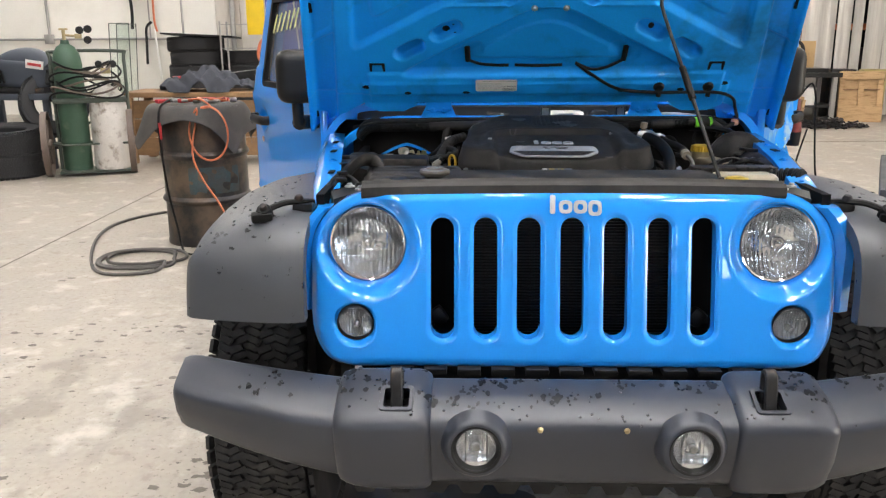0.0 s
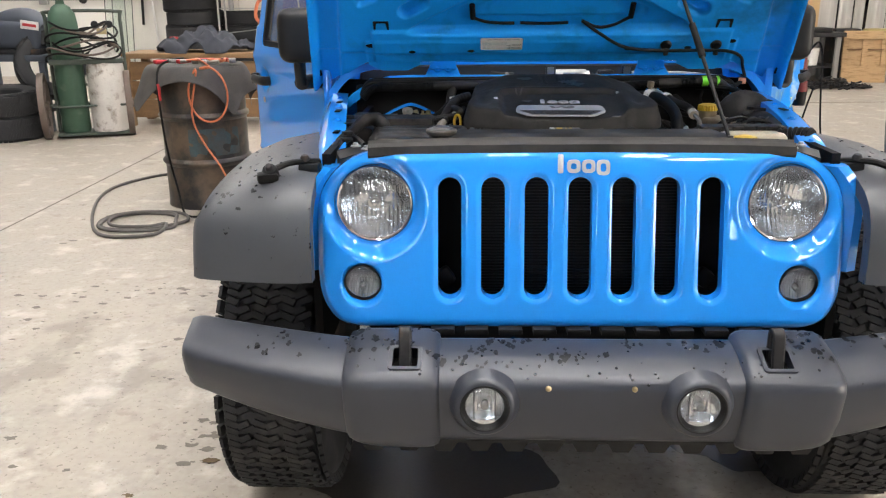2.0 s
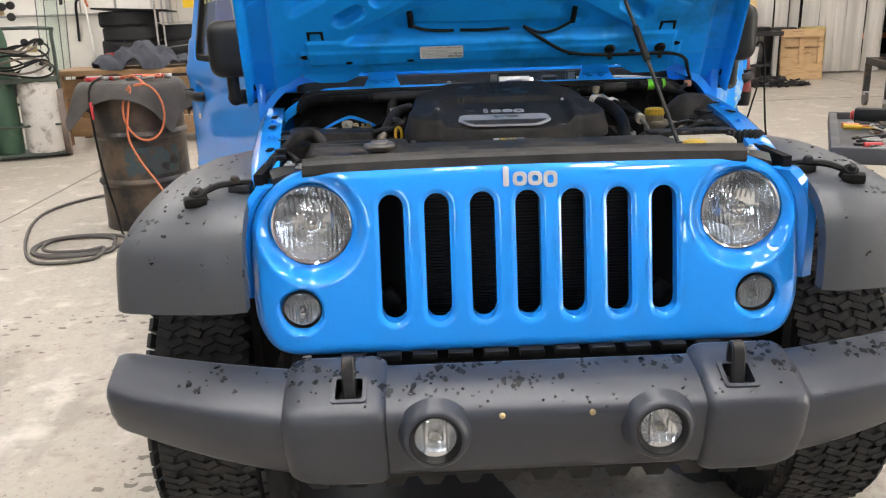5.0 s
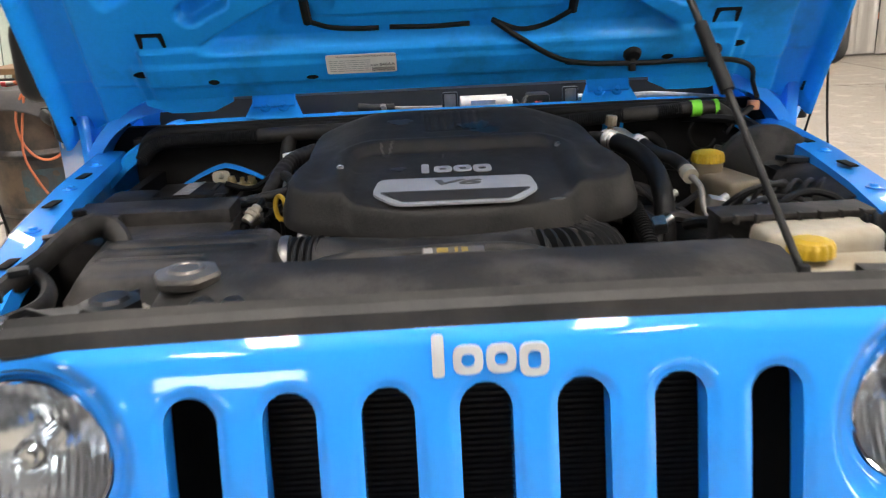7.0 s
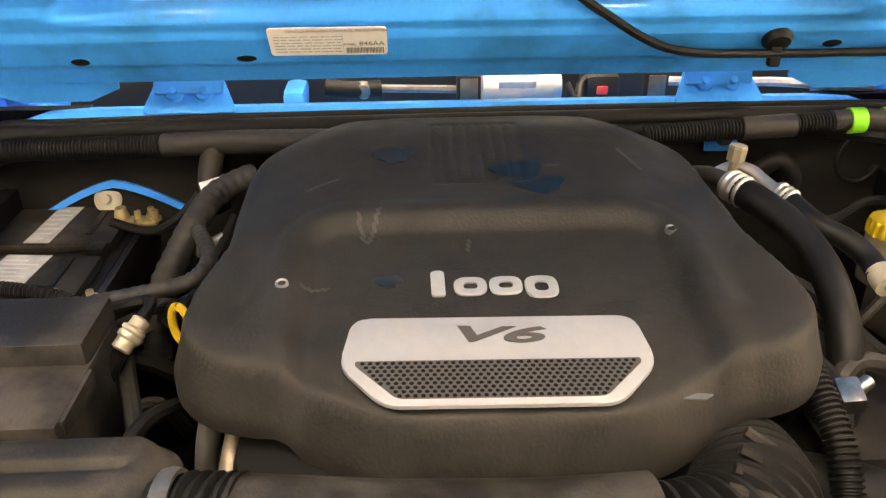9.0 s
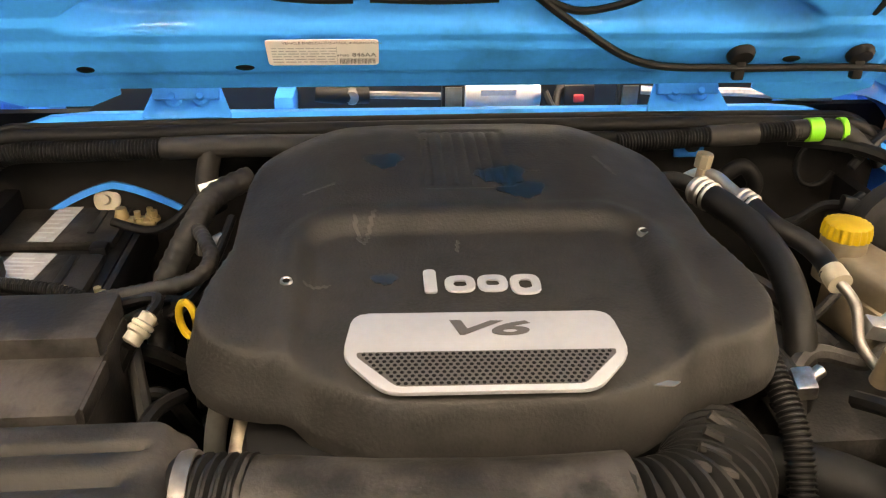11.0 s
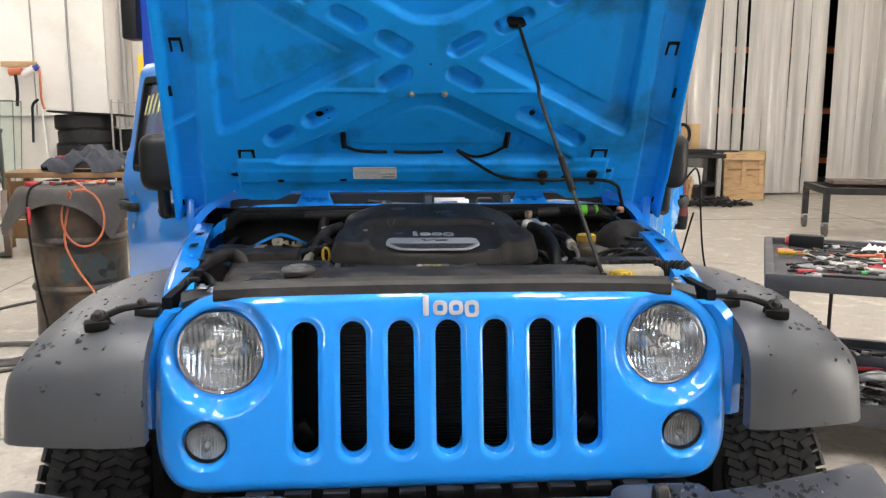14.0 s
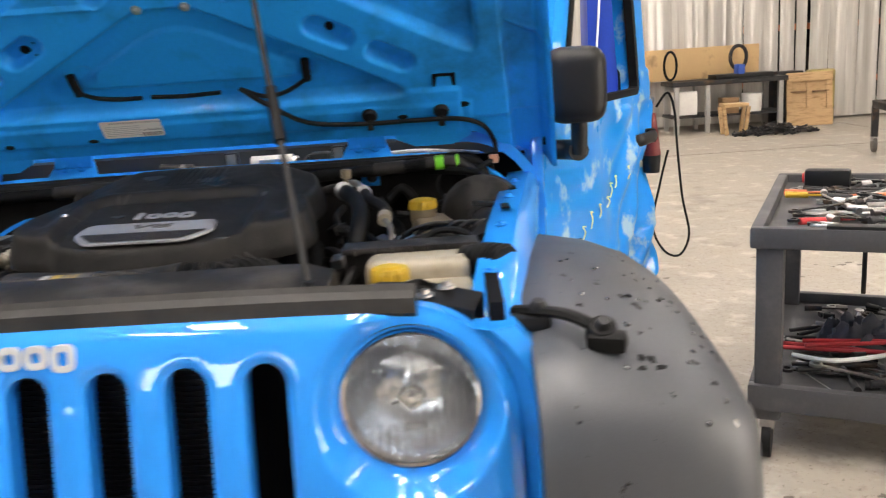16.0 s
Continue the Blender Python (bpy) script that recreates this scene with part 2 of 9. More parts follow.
PANEL = mat("beige_wall_panel", (0.60, 0.56, 0.50), 0.6, var=0.07, scale=1.2, fine=30, bump=0.1, second=(0.45, 0.40, 0.34), amount=0.25, patch=0.7, edge=0.3, stretch=(3, 1, 0.3))
GALV = mat("conduit_grey", (0.36, 0.35, 0.33), 0.5, metal=0.3, var=0.12, bump=0.05)
CURTAIN = mat("grimy_plastic_strip", (0.72, 0.685, 0.63), 0.16, var=0.16, scale=2.2, fine=9, bump=1.0, second=(0.42, 0.395, 0.355), amount=0.42, patch=0.8, edge=0.40, stretch=(4.5, 1, 0.20), rand=0.07, coat=0.6)
def see_through(m, share):
    """Lets part of the light straight through a plastic sheet."""
    n, l = m.node_tree.nodes, m.node_tree.links
    clear, mix = n.new("ShaderNodeBsdfTransparent"), n.new("ShaderNodeMixShader")
    mix.inputs[0].default_value = share
    l.new(n["Principled BSDF"].outputs[0], mix.inputs[1])
    l.new(clear.outputs[0], mix.inputs[2])
    l.new(mix.outputs[0], n["Material Output"].inputs["Surface"])
    return m


see_through(CURTAIN, 0.22)
# Part-opaque grey holds both dirt and the grey reflection in the door glass.
GREY_PANE = see_through(mat("grey_window", (0.13, 0.135, 0.14), 0.12, var=0.12, scale=4, bump=0.0, coat=0.6), 0.25)
SEAL = mat("dusty_rubber_seal", (0.011, 0.0105, 0.0103), 0.55, spec=0.35, var=0.3, scale=12, fine=140, bump=0.25, second=(0.044, 0.040, 0.037), amount=0.40, patch=6, edge=0.3)
CEIL = mat("ceiling_sheet", (0.55, 0.54, 0.52), 0.7, var=0.08, scale=1, bump=0.05)
RACK = mat("orange_rack_paint", (0.55, 0.15, 0.05), 0.5, var=0.15, bump=0.05)
LAMP = glow("led_panel", (1.0, 0.97, 0.94), 46.5)
# Glow of the sheet added beyond the east wall as fill light.
EAST_FILL = glow("east_fill_glow", (1.0, 0.95, 0.88), 15.0)
DAYLIGHT = glow("bright_yard", (0.80, 0.90, 1.0), 17.0)


def concrete():
    m = mat("stained_concrete", (0.340, 0.304, 0.256), 0.5, var=0.22, scale=2.2, fine=34, bump=0.25, second=(0.36, 0.315, 0.26), amount=0.36, patch=1.1, edge=0.35, rvar=0.2)
    nt = m.node_tree
    n, l = nt.nodes, nt.links
    p = n["Principled BSDF"]
    under = p.inputs["Base Color"].links[0].from_socket
    tc = n.new("ShaderNodeTexCoord")
    a, b = n.new("ShaderNodeTexNoise"), n.new("ShaderNodeTexNoise")
    a.inputs["Scale"].default_value, a.inputs["Detail"].default_value = 4.2, 8
    b.inputs["Scale"].default_value, b.inputs["Detail"].default_value = 0.5, 3
    l.new(tc.outputs["Object"], a.inputs["Vector"])
    l.new(tc.outputs["Object"], b.inputs["Vector"])
    s = n.new("ShaderNodeMath")
    s.operation = "MULTIPLY"
    l.new(a.outputs["Fac"], s.inputs[0])
    l.new(b.outputs["Fac"], s.inputs[1])
    r = n.new("ShaderNodeMapRange")
    r.inputs["From Min"].default_value, r.inputs["From Max"].default_value, r.inputs["To Max"].default_value = 0.325, 0.40, 0.5
    l.new(s.outputs[0], r.inputs["Value"])
    mix = n.new("ShaderNodeMix")
    mix.data_type = "RGBA"
    l.new(r.outputs[0], mix.inputs["Factor"])
    l.new(under, mix.inputs["A"])
    mix.inputs["B"].default_value = (0.17, 0.145, 0.12, 1)
    # fine brown specks and grit, and pale scuffs
    last = mix.outputs["Result"]
    for scale, detail, lo, hi, top, tone in ((48, 3, 0.615, 0.66, 0.6, (0.13, 0.10, 0.075, 1)), (13, 8, 0.56, 0.68, 0.5, (0.22, 0.175, 0.135, 1)), (5, 10, 0.54, 0.68, 0.55, (0.60, 0.555, 0.49, 1))):
        g = n.new("ShaderNodeTexNoise")
        g.inputs["Scale"].default_value, g.inputs["Detail"].default_value, g.inputs["Roughness"].default_value = scale, detail, 0.6
        l.new(tc.outputs["Object"], g.inputs["Vector"])
        rg = n.new("ShaderNodeMapRange")
        rg.inputs["From Min"].default_value, rg.inputs["From Max"].default_value, rg.inputs["To Max"].default_value = lo, hi, top
        l.new(g.outputs["Fac"], rg.inputs["Value"])
        mx = n.new("ShaderNodeMix")
        mx.data_type = "RGBA"
        l.new(rg.outputs[0], mx.inputs["Factor"])
        l.new(last, mx.inputs["A"])
        mx.inputs["B"].default_value = tone
        last = mx.outputs["Result"]
    l.new(last, p.inputs["Base Color"])
    return m


CONCRETE = concrete()
WET_SHADE = mat("wet_shaded_concrete", (0.075, 0.064, 0.054), 0.38, var=0.15, scale=8, bump=0.02)
BROWN_WET = mat("brown_water", (0.14, 0.10, 0.06), 0.12, var=0.2, scale=14, bump=0.02)
# For walls out of view, dark so that less light bounces onto the car.
UNSEEN_WALL = mat("dark_unseen_wall", (0.16, 0.16, 0.17), 0.6, var=0.15, scale=1.5, bump=0.1, second=(0.10, 0.10, 0.11), amount=0.3, patch=1.0, edge=0.3)
STAIN = mat("oil_stain_concrete", (0.13, 0.11, 0.09), 0.55, var=0.25, scale=12, bump=0.1)


# ---- mesh tools ----
def linked(name, bm, material, parent=None, label="", angle=38, smooth=True):
    me = bpy.data.meshes.new(name)
    bmesh.ops.recalc_face_normals(bm, faces=bm.faces)
    bm.to_mesh(me)
    bm.free()
    if smooth:
        me.polygons.foreach_set("use_smooth", [True] * len(me.polygons))
        me.set_sharp_from_angle(angle=radians(angle))
    for m in material if isinstance(material, (list, tuple)) else [material]:
        me.materials.append(m)
    ob = new(name, me)
    if parent:
        # never deeper than thing > part > sub-part
        while parent.parent and parent.parent.parent:
            parent = parent.parent
        ob.parent = parent
    if label:
        ob["label"] = label
    return ob


def part(name, bm, material, parent, label="", angle=38, smooth=True):
    return linked(name, bm, material, parent, label, angle, smooth)


def islands(name, bm, material, parent, label="", angle=38):
    """Links every loose piece of a bmesh as a part of its own."""
    left = set(bm.verts)
    while left:
        stack, seen = [next(iter(left))], set()
        while stack:
            v = stack.pop()
            if v not in seen:
                seen.add(v)
                stack += [e.other_vert(v) for e in v.link_edges]
        left -= seen
        one, twin = bmesh.new(), {}
        for v in sorted(seen, key=lambda q: q.index):
            twin[v] = one.verts.new(v.co)
        for f in {f for v in seen for f in v.link_faces}:
            one.faces.new([twin[v] for v in f.verts])
        linked(name, one, material, parent, label, angle)
    bm.free()


def thing(name, label, category, m=None, group="", kind=""):
    ob = new(name)
    ob.empty_display_size = 0.1
    if m is not None:
        ob.matrix_basis = m
    return tagged(ob, label, category, group, kind)


def box(c, s, bevel=0.0, m=None, bm=None, seg=2):
    """A bevelled box with its centre and size, turned by m about its centre."""
    bm = bm or bmesh.new()
    t = Matrix.Translation(c) @ (m or Matrix()) @ Matrix.Diagonal((*s, 1))
    got = bmesh.ops.create_cube(bm, size=1, matrix=t)
    if bevel:
        edges = list({e for v in got["verts"] for e in v.link_edges})
        bmesh.ops.bevel(bm, geom=edges, offset=bevel, segments=seg, profile=0.6, affect="EDGES")
    return bm


def frame_of(d):
    d = V(d).normalized()
    a = V((0, 0, 1)) if abs(d.z) < 0.9 else V((1, 0, 0))
    x = a.cross(d).normalized()
    return x, d.cross(x), d


def rod(p, q, r, r2=None, seg=16, bm=None, caps=True):
    """A straight round bar from p to q."""
    bm = bm or bmesh.new()
    p, q = V(p), V(q)
    x, y, d = frame_of(q - p)
    rings = []
    for c, rad in ((p, r), (q, r if r2 is None else r2)):
        rings.append([bm.verts.new(c + (x * math.cos(2 * math.pi * i / seg) + y * math.sin(2 * math.pi * i / seg)) * rad) for i in range(seg)])
    for i in range(seg):
        bm.faces.new((rings[0][i], rings[0][(i + 1) % seg], rings[1][(i + 1) % seg], rings[1][i]))
    if caps:
        bm.faces.new(rings[0][::-1])
        bm.faces.new(rings[1])
    return bm


def smooth_path(pts, n=8):
    pts = [V(p) for p in pts]
    out = []
    for i in range(len(pts) - 1):
        a, b, c, d = pts[max(0, i - 1)], pts[i], pts[i + 1], pts[min(len(pts) - 1, i + 2)]
        for k in range(n):
            t = k / n
            out.append(0.5 * ((2 * b) + (c - a) * t + (2 * a - 5 * b + 4 * c - d) * t * t + (3 * b - a - 3 * c + d) * t ** 3))
    return out + [pts[-1]]


def tube(pts, r, seg=10, n=8, ribs=None, flat=1.0, bm=None, straight=False):
    """A round tube along a smooth path; ribs: (pitch, depth) makes it corrugated; r may be a function of 0..1."""
    bm = bm or bmesh.new()
    path = [V(p) for p in pts] if straight else smooth_path(pts, n)
    lengths = [0]
    for a, b in zip(path, path[1:]):
        lengths.append(lengths[-1] + (b - a).length)
    total = lengths[-1]
    if ribs:
        k = max(4, int(total / ribs[0] * 4))
        fine, j = [], 0
        for i in range(k + 1):
            s = total * i / k
            while j < len(path) - 2 and lengths[j + 1] < s:
                j += 1
            f = (s - lengths[j]) / max(1e-9, lengths[j + 1] - lengths[j])
            fine.append(path[j].lerp(path[j + 1], f))
        path = fine
        lengths = [total * i / k for i in range(k + 1)]
    x, y, d = frame_of(path[1] - path[0])
    rings = []
    for i, p in enumerate(path):
        e = (path[min(i + 1, len(path) - 1)] - path[max(i - 1, 0)])
        d = e.normalized() if e.length > 1e-9 else d
        x = (x - d * x.dot(d)).normalized()
        y = d.cross(x)
        f = lengths[i] / total
        rad = r(f) if callable(r) else r
        if ribs:
            rad -= ribs[1] * (i % 4 in (0, 1))
        rings.append([bm.verts.new(p + (x * math.cos(2 * math.pi * j / seg) + y * math.sin(2 * math.pi * j / seg) * flat) * rad) for j in range(seg)])
    for a, b in zip(rings, rings[1:]):
        for j in range(seg):
            bm.faces.new((a[j], a[(j + 1) % seg], b[(j + 1) % seg], b[j]))
    bm.faces.new(rings[0][::-1])
    bm.faces.new(rings[-1])
    return bm


def lathe(profile, seg=32, m=None, bm=None, closed=False):
    """Turns (radius, height) points about z, then moves by m."""
    bm = bm or bmesh.new()
    m = m or Matrix()
    rings = []
    for r, h in profile:
        if r < 1e-6:
            rings.append([bm.verts.new(m @ V((0, 0, h)))])
        else:
            rings.append([bm.verts.new(m @ V((r * math.cos(2 * math.pi * i / seg), r * math.sin(2 * math.pi * i / seg), h))) for i in range(seg)])
    pairs = list(zip(rings, rings[1:])) + ([(rings[-1], rings[0])] if closed else [])
    for a, b in pairs:
        for i in range(seg):
            j = (i + 1) % seg
            if len(a) == 1 and len(b) == 1:
                continue
            if len(a) == 1:
                bm.faces.new((a[0], b[j], b[i]))
            elif len(b) == 1:
                bm.faces.new((a[i], a[j], b[0]))
            else:
                bm.faces.new((a[i], a[j], b[j], b[i]))
    return bm


def ridged(profile, teeth, amp, m):
    """A turned cap whose rim carries grip ridges."""
    bm = lathe(profile, teeth * 4)
    top = max(r for r, h in profile)
    for v in bm.verts:
        r = math.hypot(v.co.x, v.co.y)
        if r > top * 0.86:
            k = 1 + amp * (1 if math.cos(teeth * math.atan2(v.co.y, v.co.x) + 0.4) > 0 else 0)
            v.co.x, v.co.y = v.co.x * k, v.co.y * k
    bm.transform(m)
    return bm


def strap(x, path, w, t):
    """A flat bar of width w across x, bent along (y, z) points."""
    pts = smooth_path([(x, y, z) for y, z in path], 5)
    rows = []
    for i, p in enumerate(pts):
        d = (pts[min(i + 1, len(pts) - 1)] - pts[max(i - 1, 0)]).normalized()
        nr = V((0, -d.z, d.y)) * t / 2
        h, b = w / 2, w * 0.12
        rows.append([tuple(p + V((u, 0, 0)) + nr * k) for u, k in ((-h, -0.5), (-h, 0.5), (-h + b, 1), (h - b, 1), (h, 0.5), (h, -0.5), (h - b, -1), (-h + b, -1))])
    return loft(rows)


def rim_plate(w, h, wall, depth, r, m):
    """A rounded rectangular frame."""
    out = rounded([(-w, -h), (w, -h), (w, h), (-w, h)], r, 4)
    ins = rounded([(-w + wall, -h + wall), (w - wall, -h + wall), (w - wall, h - wall), (-w + wall, h - wall)], r * 0.6, 4)
    rows = [[m @ V((a[0], a[1], 0)), m @ V((a[0], a[1], depth * 0.6)), m @ V((a[0] * 0.96 + b[0] * 0.04, a[1] * 0.9 + b[1] * 0.1, depth)), m @ V((b[0], b[1], depth)), m @ V((b[0], b[1], 0))] for a, b in zip(out, ins)]
    return loft(rows + rows[:1], cap=False)


def prism(outline, depth, m=None, bevel=0.0, bm=None, seg=2):
    """A plate with a 2D outline (x, y), thickness along z, moved by m; its upper rim bevelled."""
    bm = bm or bmesh.new()
    m = m or Matrix()
    lo = [bm.verts.new(m @ V((x, y, 0))) for x, y in outline]
    hi = [bm.verts.new(m @ V((x, y, depth))) for x, y in outline]
    n = len(lo)
    bm.faces.new(lo[::-1])
    top = bm.faces.new(hi)
    for i in range(n):
        bm.faces.new((lo[i], lo[(i + 1) % n], hi[(i + 1) % n], hi[i]))
    if bevel:
        bmesh.ops.bevel(bm, geom=list(top.edges), offset=bevel, segments=seg, profile=0.6, affect="EDGES")
    return bm


def rounded(pts, r, n=4):
    """A 2D polygon with rounded corners."""
    out = []
    k = len(pts)
    for i in range(k):
        p, a, b = V(pts[i]), V(pts[i - 1]), V(pts[(i + 1) % k])
        ra = min(r, (a - p).length * 0.45, (b - p).length * 0.45)
        s, e = p + (a - p).normalized() * ra, p + (b - p).normalized() * ra
        for j in range(n + 1):
            t = j / n
            q = s * (1 - t) ** 2 + p * 2 * t * (1 - t) + e * t * t
            out.append((q.x, q.y))
    return out


def loft(sections, bm=None, cap=True, closed=True):
    """Skins a row of sections of equal length."""
    bm = bm or bmesh.new()
    rows = [[bm.verts.new(p) for p in s] for s in sections]
    k = len(rows[0])
    for a, b in zip(rows, rows[1:]):
        for i in range(k if closed else k - 1):
            bm.faces.new((a[i], a[(i + 1) % k], b[(i + 1) % k], b[i]))
    if cap:
        bm.faces.new(rows[0][::-1])
        bm.faces.new(rows[-1])
    return bm


def field(u0, u1, v0, v1, step, sdf, place, back=None):
    """A sheet cut out where sdf(u, v) <= 0 and laid into space by place(u, v), with a rim of depth `back`."""
    nu, nv = int(round((u1 - u0) / step)), int(round((v1 - v0) / step))
    us, vs = np.linspace(u0, u1, nu + 1), np.linspace(v0, v1, nv + 1)
    U, W = np.meshgrid(us, vs, indexing="ij")
    S = sdf(U, W)
    S = np.where(np.abs(S) < 1e-5, -1e-5, S)
    inside = S <= 0
    index, uv, faces = {}, [], []

    def node(i, j):
        key = (i, j)
        if key not in index:
            index[key] = len(uv)
            uv.append((us[i], vs[j]))
        return index[key]

    def cut(a, b):
        key = (a, b) if a < b else (b, a)
        if key not in index:
            index[key] = len(uv)
            sa, sb = S[a], S[b]
            t = sa / (sa - sb)
            uv.append((us[a[0]] + (us[b[0]] - us[a[0]]) * t, vs[a[1]] + (vs[b[1]] - vs[a[1]]) * t))
        return index[key]

    for i in range(nu):
        for j in range(nv):
            c = ((i, j), (i + 1, j), (i + 1, j + 1), (i, j + 1))
            ins = [inside[q] for q in c]
            if not any(ins):
                continue
            if all(ins):
                faces.append([node(*q) for q in c])
                continue
            poly = []
            for k in range(4):
                a, b = c[k], c[(k + 1) % 4]
                if ins[k]:
                    poly.append(node(*a))
                if ins[k] != ins[(k + 1) % 4]:
                    poly.append(cut(a, b))
            if len(set(poly)) >= 3:
                faces.append(poly)
    arr = np.array(uv)
    pts = place(arr[:, 0], arr[:, 1])
    bm = bmesh.new()
    vs_ = [bm.verts.new(p) for p in pts]
    for f in faces:
        try:
            bm.faces.new([vs_[k] for k in f])
        except ValueError:
            pass
    if back is not None:
        rim = [e for e in bm.edges if len(e.link_faces) == 1]
        copy = {}
        for e in rim:
            for v in e.verts:
                if v not in copy:
                    copy[v] = bm.verts.new(v.co + V(back))
        for e in rim:
            a, b = e.verts
            bm.faces.new((a, b, copy[b], copy[a]))
    return bm


def sd_box(u, v, cu, cv, hu, hv, r):
    qu, qv = np.abs(u - cu) - hu + r, np.abs(v - cv) - hv + r
    return np.hypot(np.maximum(qu, 0), np.maximum(qv, 0)) + np.minimum(np.maximum(qu, qv), 0) - r


def sd_seg(u, v, a, b):
    du, dv = b[0] - a[0], b[1] - a[1]
    t = np.clip(((u - a[0]) * du + (v - a[1]) * dv) / (du * du + dv * dv), 0, 1)
    return np.hypot(u - a[0] - du * t, v - a[1] - dv * t)


def step_(x, a, b):
    t = np.clip((x - a) / (b - a), 0, 1)
    return t * t * (3 - 2 * t)


def text_mesh(body, size, depth, m, shear=0.0, bold=0.0):
    cu = bpy.data.curves.new("t", "FONT")
    cu.body, cu.size, cu.extrude, cu.align_x, cu.align_y, cu.shear = body, size, depth, "CENTER", "CENTER", shear
    cu.offset = bold
    ob = bpy.data.objects.new("t", cu)
    me = bpy.data.meshes.new_from_object(ob)
    bm = bmesh.new()
    bm.from_mesh(me)
    bpy.data.objects.remove(ob)
    bpy.data.curves.remove(cu)
    bpy.data.meshes.remove(me)
    bm.transform(m)
    return bm


def to(p, d):
    """A pose at p whose z axis points along d."""
    x, y, z = frame_of(d)
    m = Matrix((x, y, z)).transposed().to_4x4()
    m.translation = p
    return m


def mirror(bm):
    bmesh.ops.scale(bm, vec=(-1, 1, 1), verts=bm.verts)
    return bm


# ---- the hall ----
WX0, WX1, WY0, WY1, WZ = -10.0, 13.0, -7.0, 14.0, 6.2


def plain(name, bm, material, label, category, kind="structure", smooth=False):
    return tagged(linked(name, bm, material, smooth=smooth), label, category, "", kind)


def hall():
    floor = plain("floor", box(((WX0 + WX1) / 2, (WY0 + WY1) / 2, -0.1), (WX1 - WX0, WY1 - WY0, 0.2)), CONCRETE, "worn pale concrete workshop floor with oil stains", "floor")
    bm = bmesh.new()
    for x in (-8.3, -3.3, 6.7):
        box((x, 3.5, 0.001), (0.012, 20.9, 0.002), bm=bm)
    for y in (9.5,):
        box((1.5, y, 0.001), (22.9, 0.012, 0.002), bm=bm)
    plain("floor_joint", bm, STAIN, "thin dark saw cuts in the concrete floor", "floor joint")
    # West wall is never in view; its dark grey only weakens reflections.
    plain("wall_west", box((WX0 - 0.1, 3.5, WZ / 2), (0.2, WY1 - WY0, WZ)), UNSEEN_WALL, "unseen dark grey wall, dark to cut bounce light", "wall")
    # unseen east wall; its opening and glowing sheet are added to light the right side
    bm = bmesh.new()
    for y0, y1, z0 in ((WY0, -6.2, 0), (-6.2, -1.2, 3.9), (-1.2, WY1, 0)):
        box((WX1 + 0.1, (y0 + y1) / 2, (z0 + WZ) / 2), (0.2, y1 - y0, WZ - z0), bm=bm)
    plain("wall_east", bm, PANEL, "unseen beige wall with an opening added for fill light", "wall")
    bm = bmesh.new()
    for y in (-6.16, -1.24):
        box((WX1 - 0.03, y, 1.95), (0.06, 0.10, 3.9), 0.01, bm=bm)
    box((WX1 - 0.14, -3.7, 4.06), (0.28, 5.1, 0.32), 0.04, bm=bm)
    plain("door_frame", bm, GALV, "grey steel frame added round the unseen fill light opening", "door frame")
    plain("backdrop", box((WX1 + 1.2, -3.7, 3.0), (0.05, 9.0, 6.0)), EAST_FILL, "unseen pale glowing sheet added to light the right side", "backdrop")
    # front wall with one wide window and three small ones, daylight outside
    # Unseen; windows follow reflections in the grille, the dark grey cuts bounce light.
    bm = bmesh.new()
    for x0, x1, z0, z1 in ((WX0, -3.45, 0, WZ), (-3.45, 2.75, 0, 1.38), (-3.45, -2.95, 1.72, WZ), (-2.95, -2.75, 1.38, WZ), (-2.75, -2.45, 1.72, 1.95), (-2.45, -1.95, 1.72, 1.95), (-2.75, -2.45, 1.38, 1.72), (-1.95, -1.2, 1.38, 1.95), (-2.75, -1.2, 2.8, WZ), (-1.2, 2.15, 1.38, WZ), (2.15, 2.65, 1.72, WZ), (2.65, 2.75, 1.38, WZ), (2.75, WX1, 0, WZ)):
        box(((x0 + x1) / 2, WY0 - 0.1, (z0 + z1) / 2), (x1 - x0, 0.2, z1 - z0), bm=bm)
    plain("wall_south", bm, UNSEEN_WALL, "unseen dark grey wall with windows, dark to cut bounce light", "wall")
    plain("backdrop", box((-0.2, WY0 - 0.9, 3.0), (7.5, 0.05, 6.0)), DAYLIGHT, "bright daylight outside the windows", "backdrop")
    bm = bmesh.new()
    for x0, x1, z0, z1 in ((-2.75, -1.2, 1.95, 2.8), (-3.45, -2.95, 1.38, 1.72), (-2.45, -1.95, 1.38, 1.72), (2.15, 2.65, 1.38, 1.72)):
        for x in (x0 + 0.03, x1 - 0.03):
            box((x, WY0 - 0.04, (z0 + z1) / 2), (0.06, 0.12, z1 - z0 - 0.12), 0.01, bm=bm)
        for z in ((z0 + 0.03, z1 - 0.03) if z0 else (z1 - 0.03,)):
            box(((x0 + x1) / 2, WY0 - 0.04, z), (x1 - x0, 0.12, 0.06), 0.01, bm=bm)
    plain("window_frame", bm, GALV, "grey steel window frames", "window frame")
    plain("wall_north", box((-7.55, WY1 + 0.1, WZ / 2), (4.9, 0.2, WZ)), BLOCK, "white painted block wall with conduits", "wall")
    bm = bmesh.new()
    for i in range(9):
        box((-4.86 + 0.47 * i, WY1 + 0.08, WZ / 2), (0.462, 0.2, WZ), 0.012, bm=bm)
    plain("wall_panels", bm, PANEL, "tall beige wall panels with streaks", "wall", smooth=False)
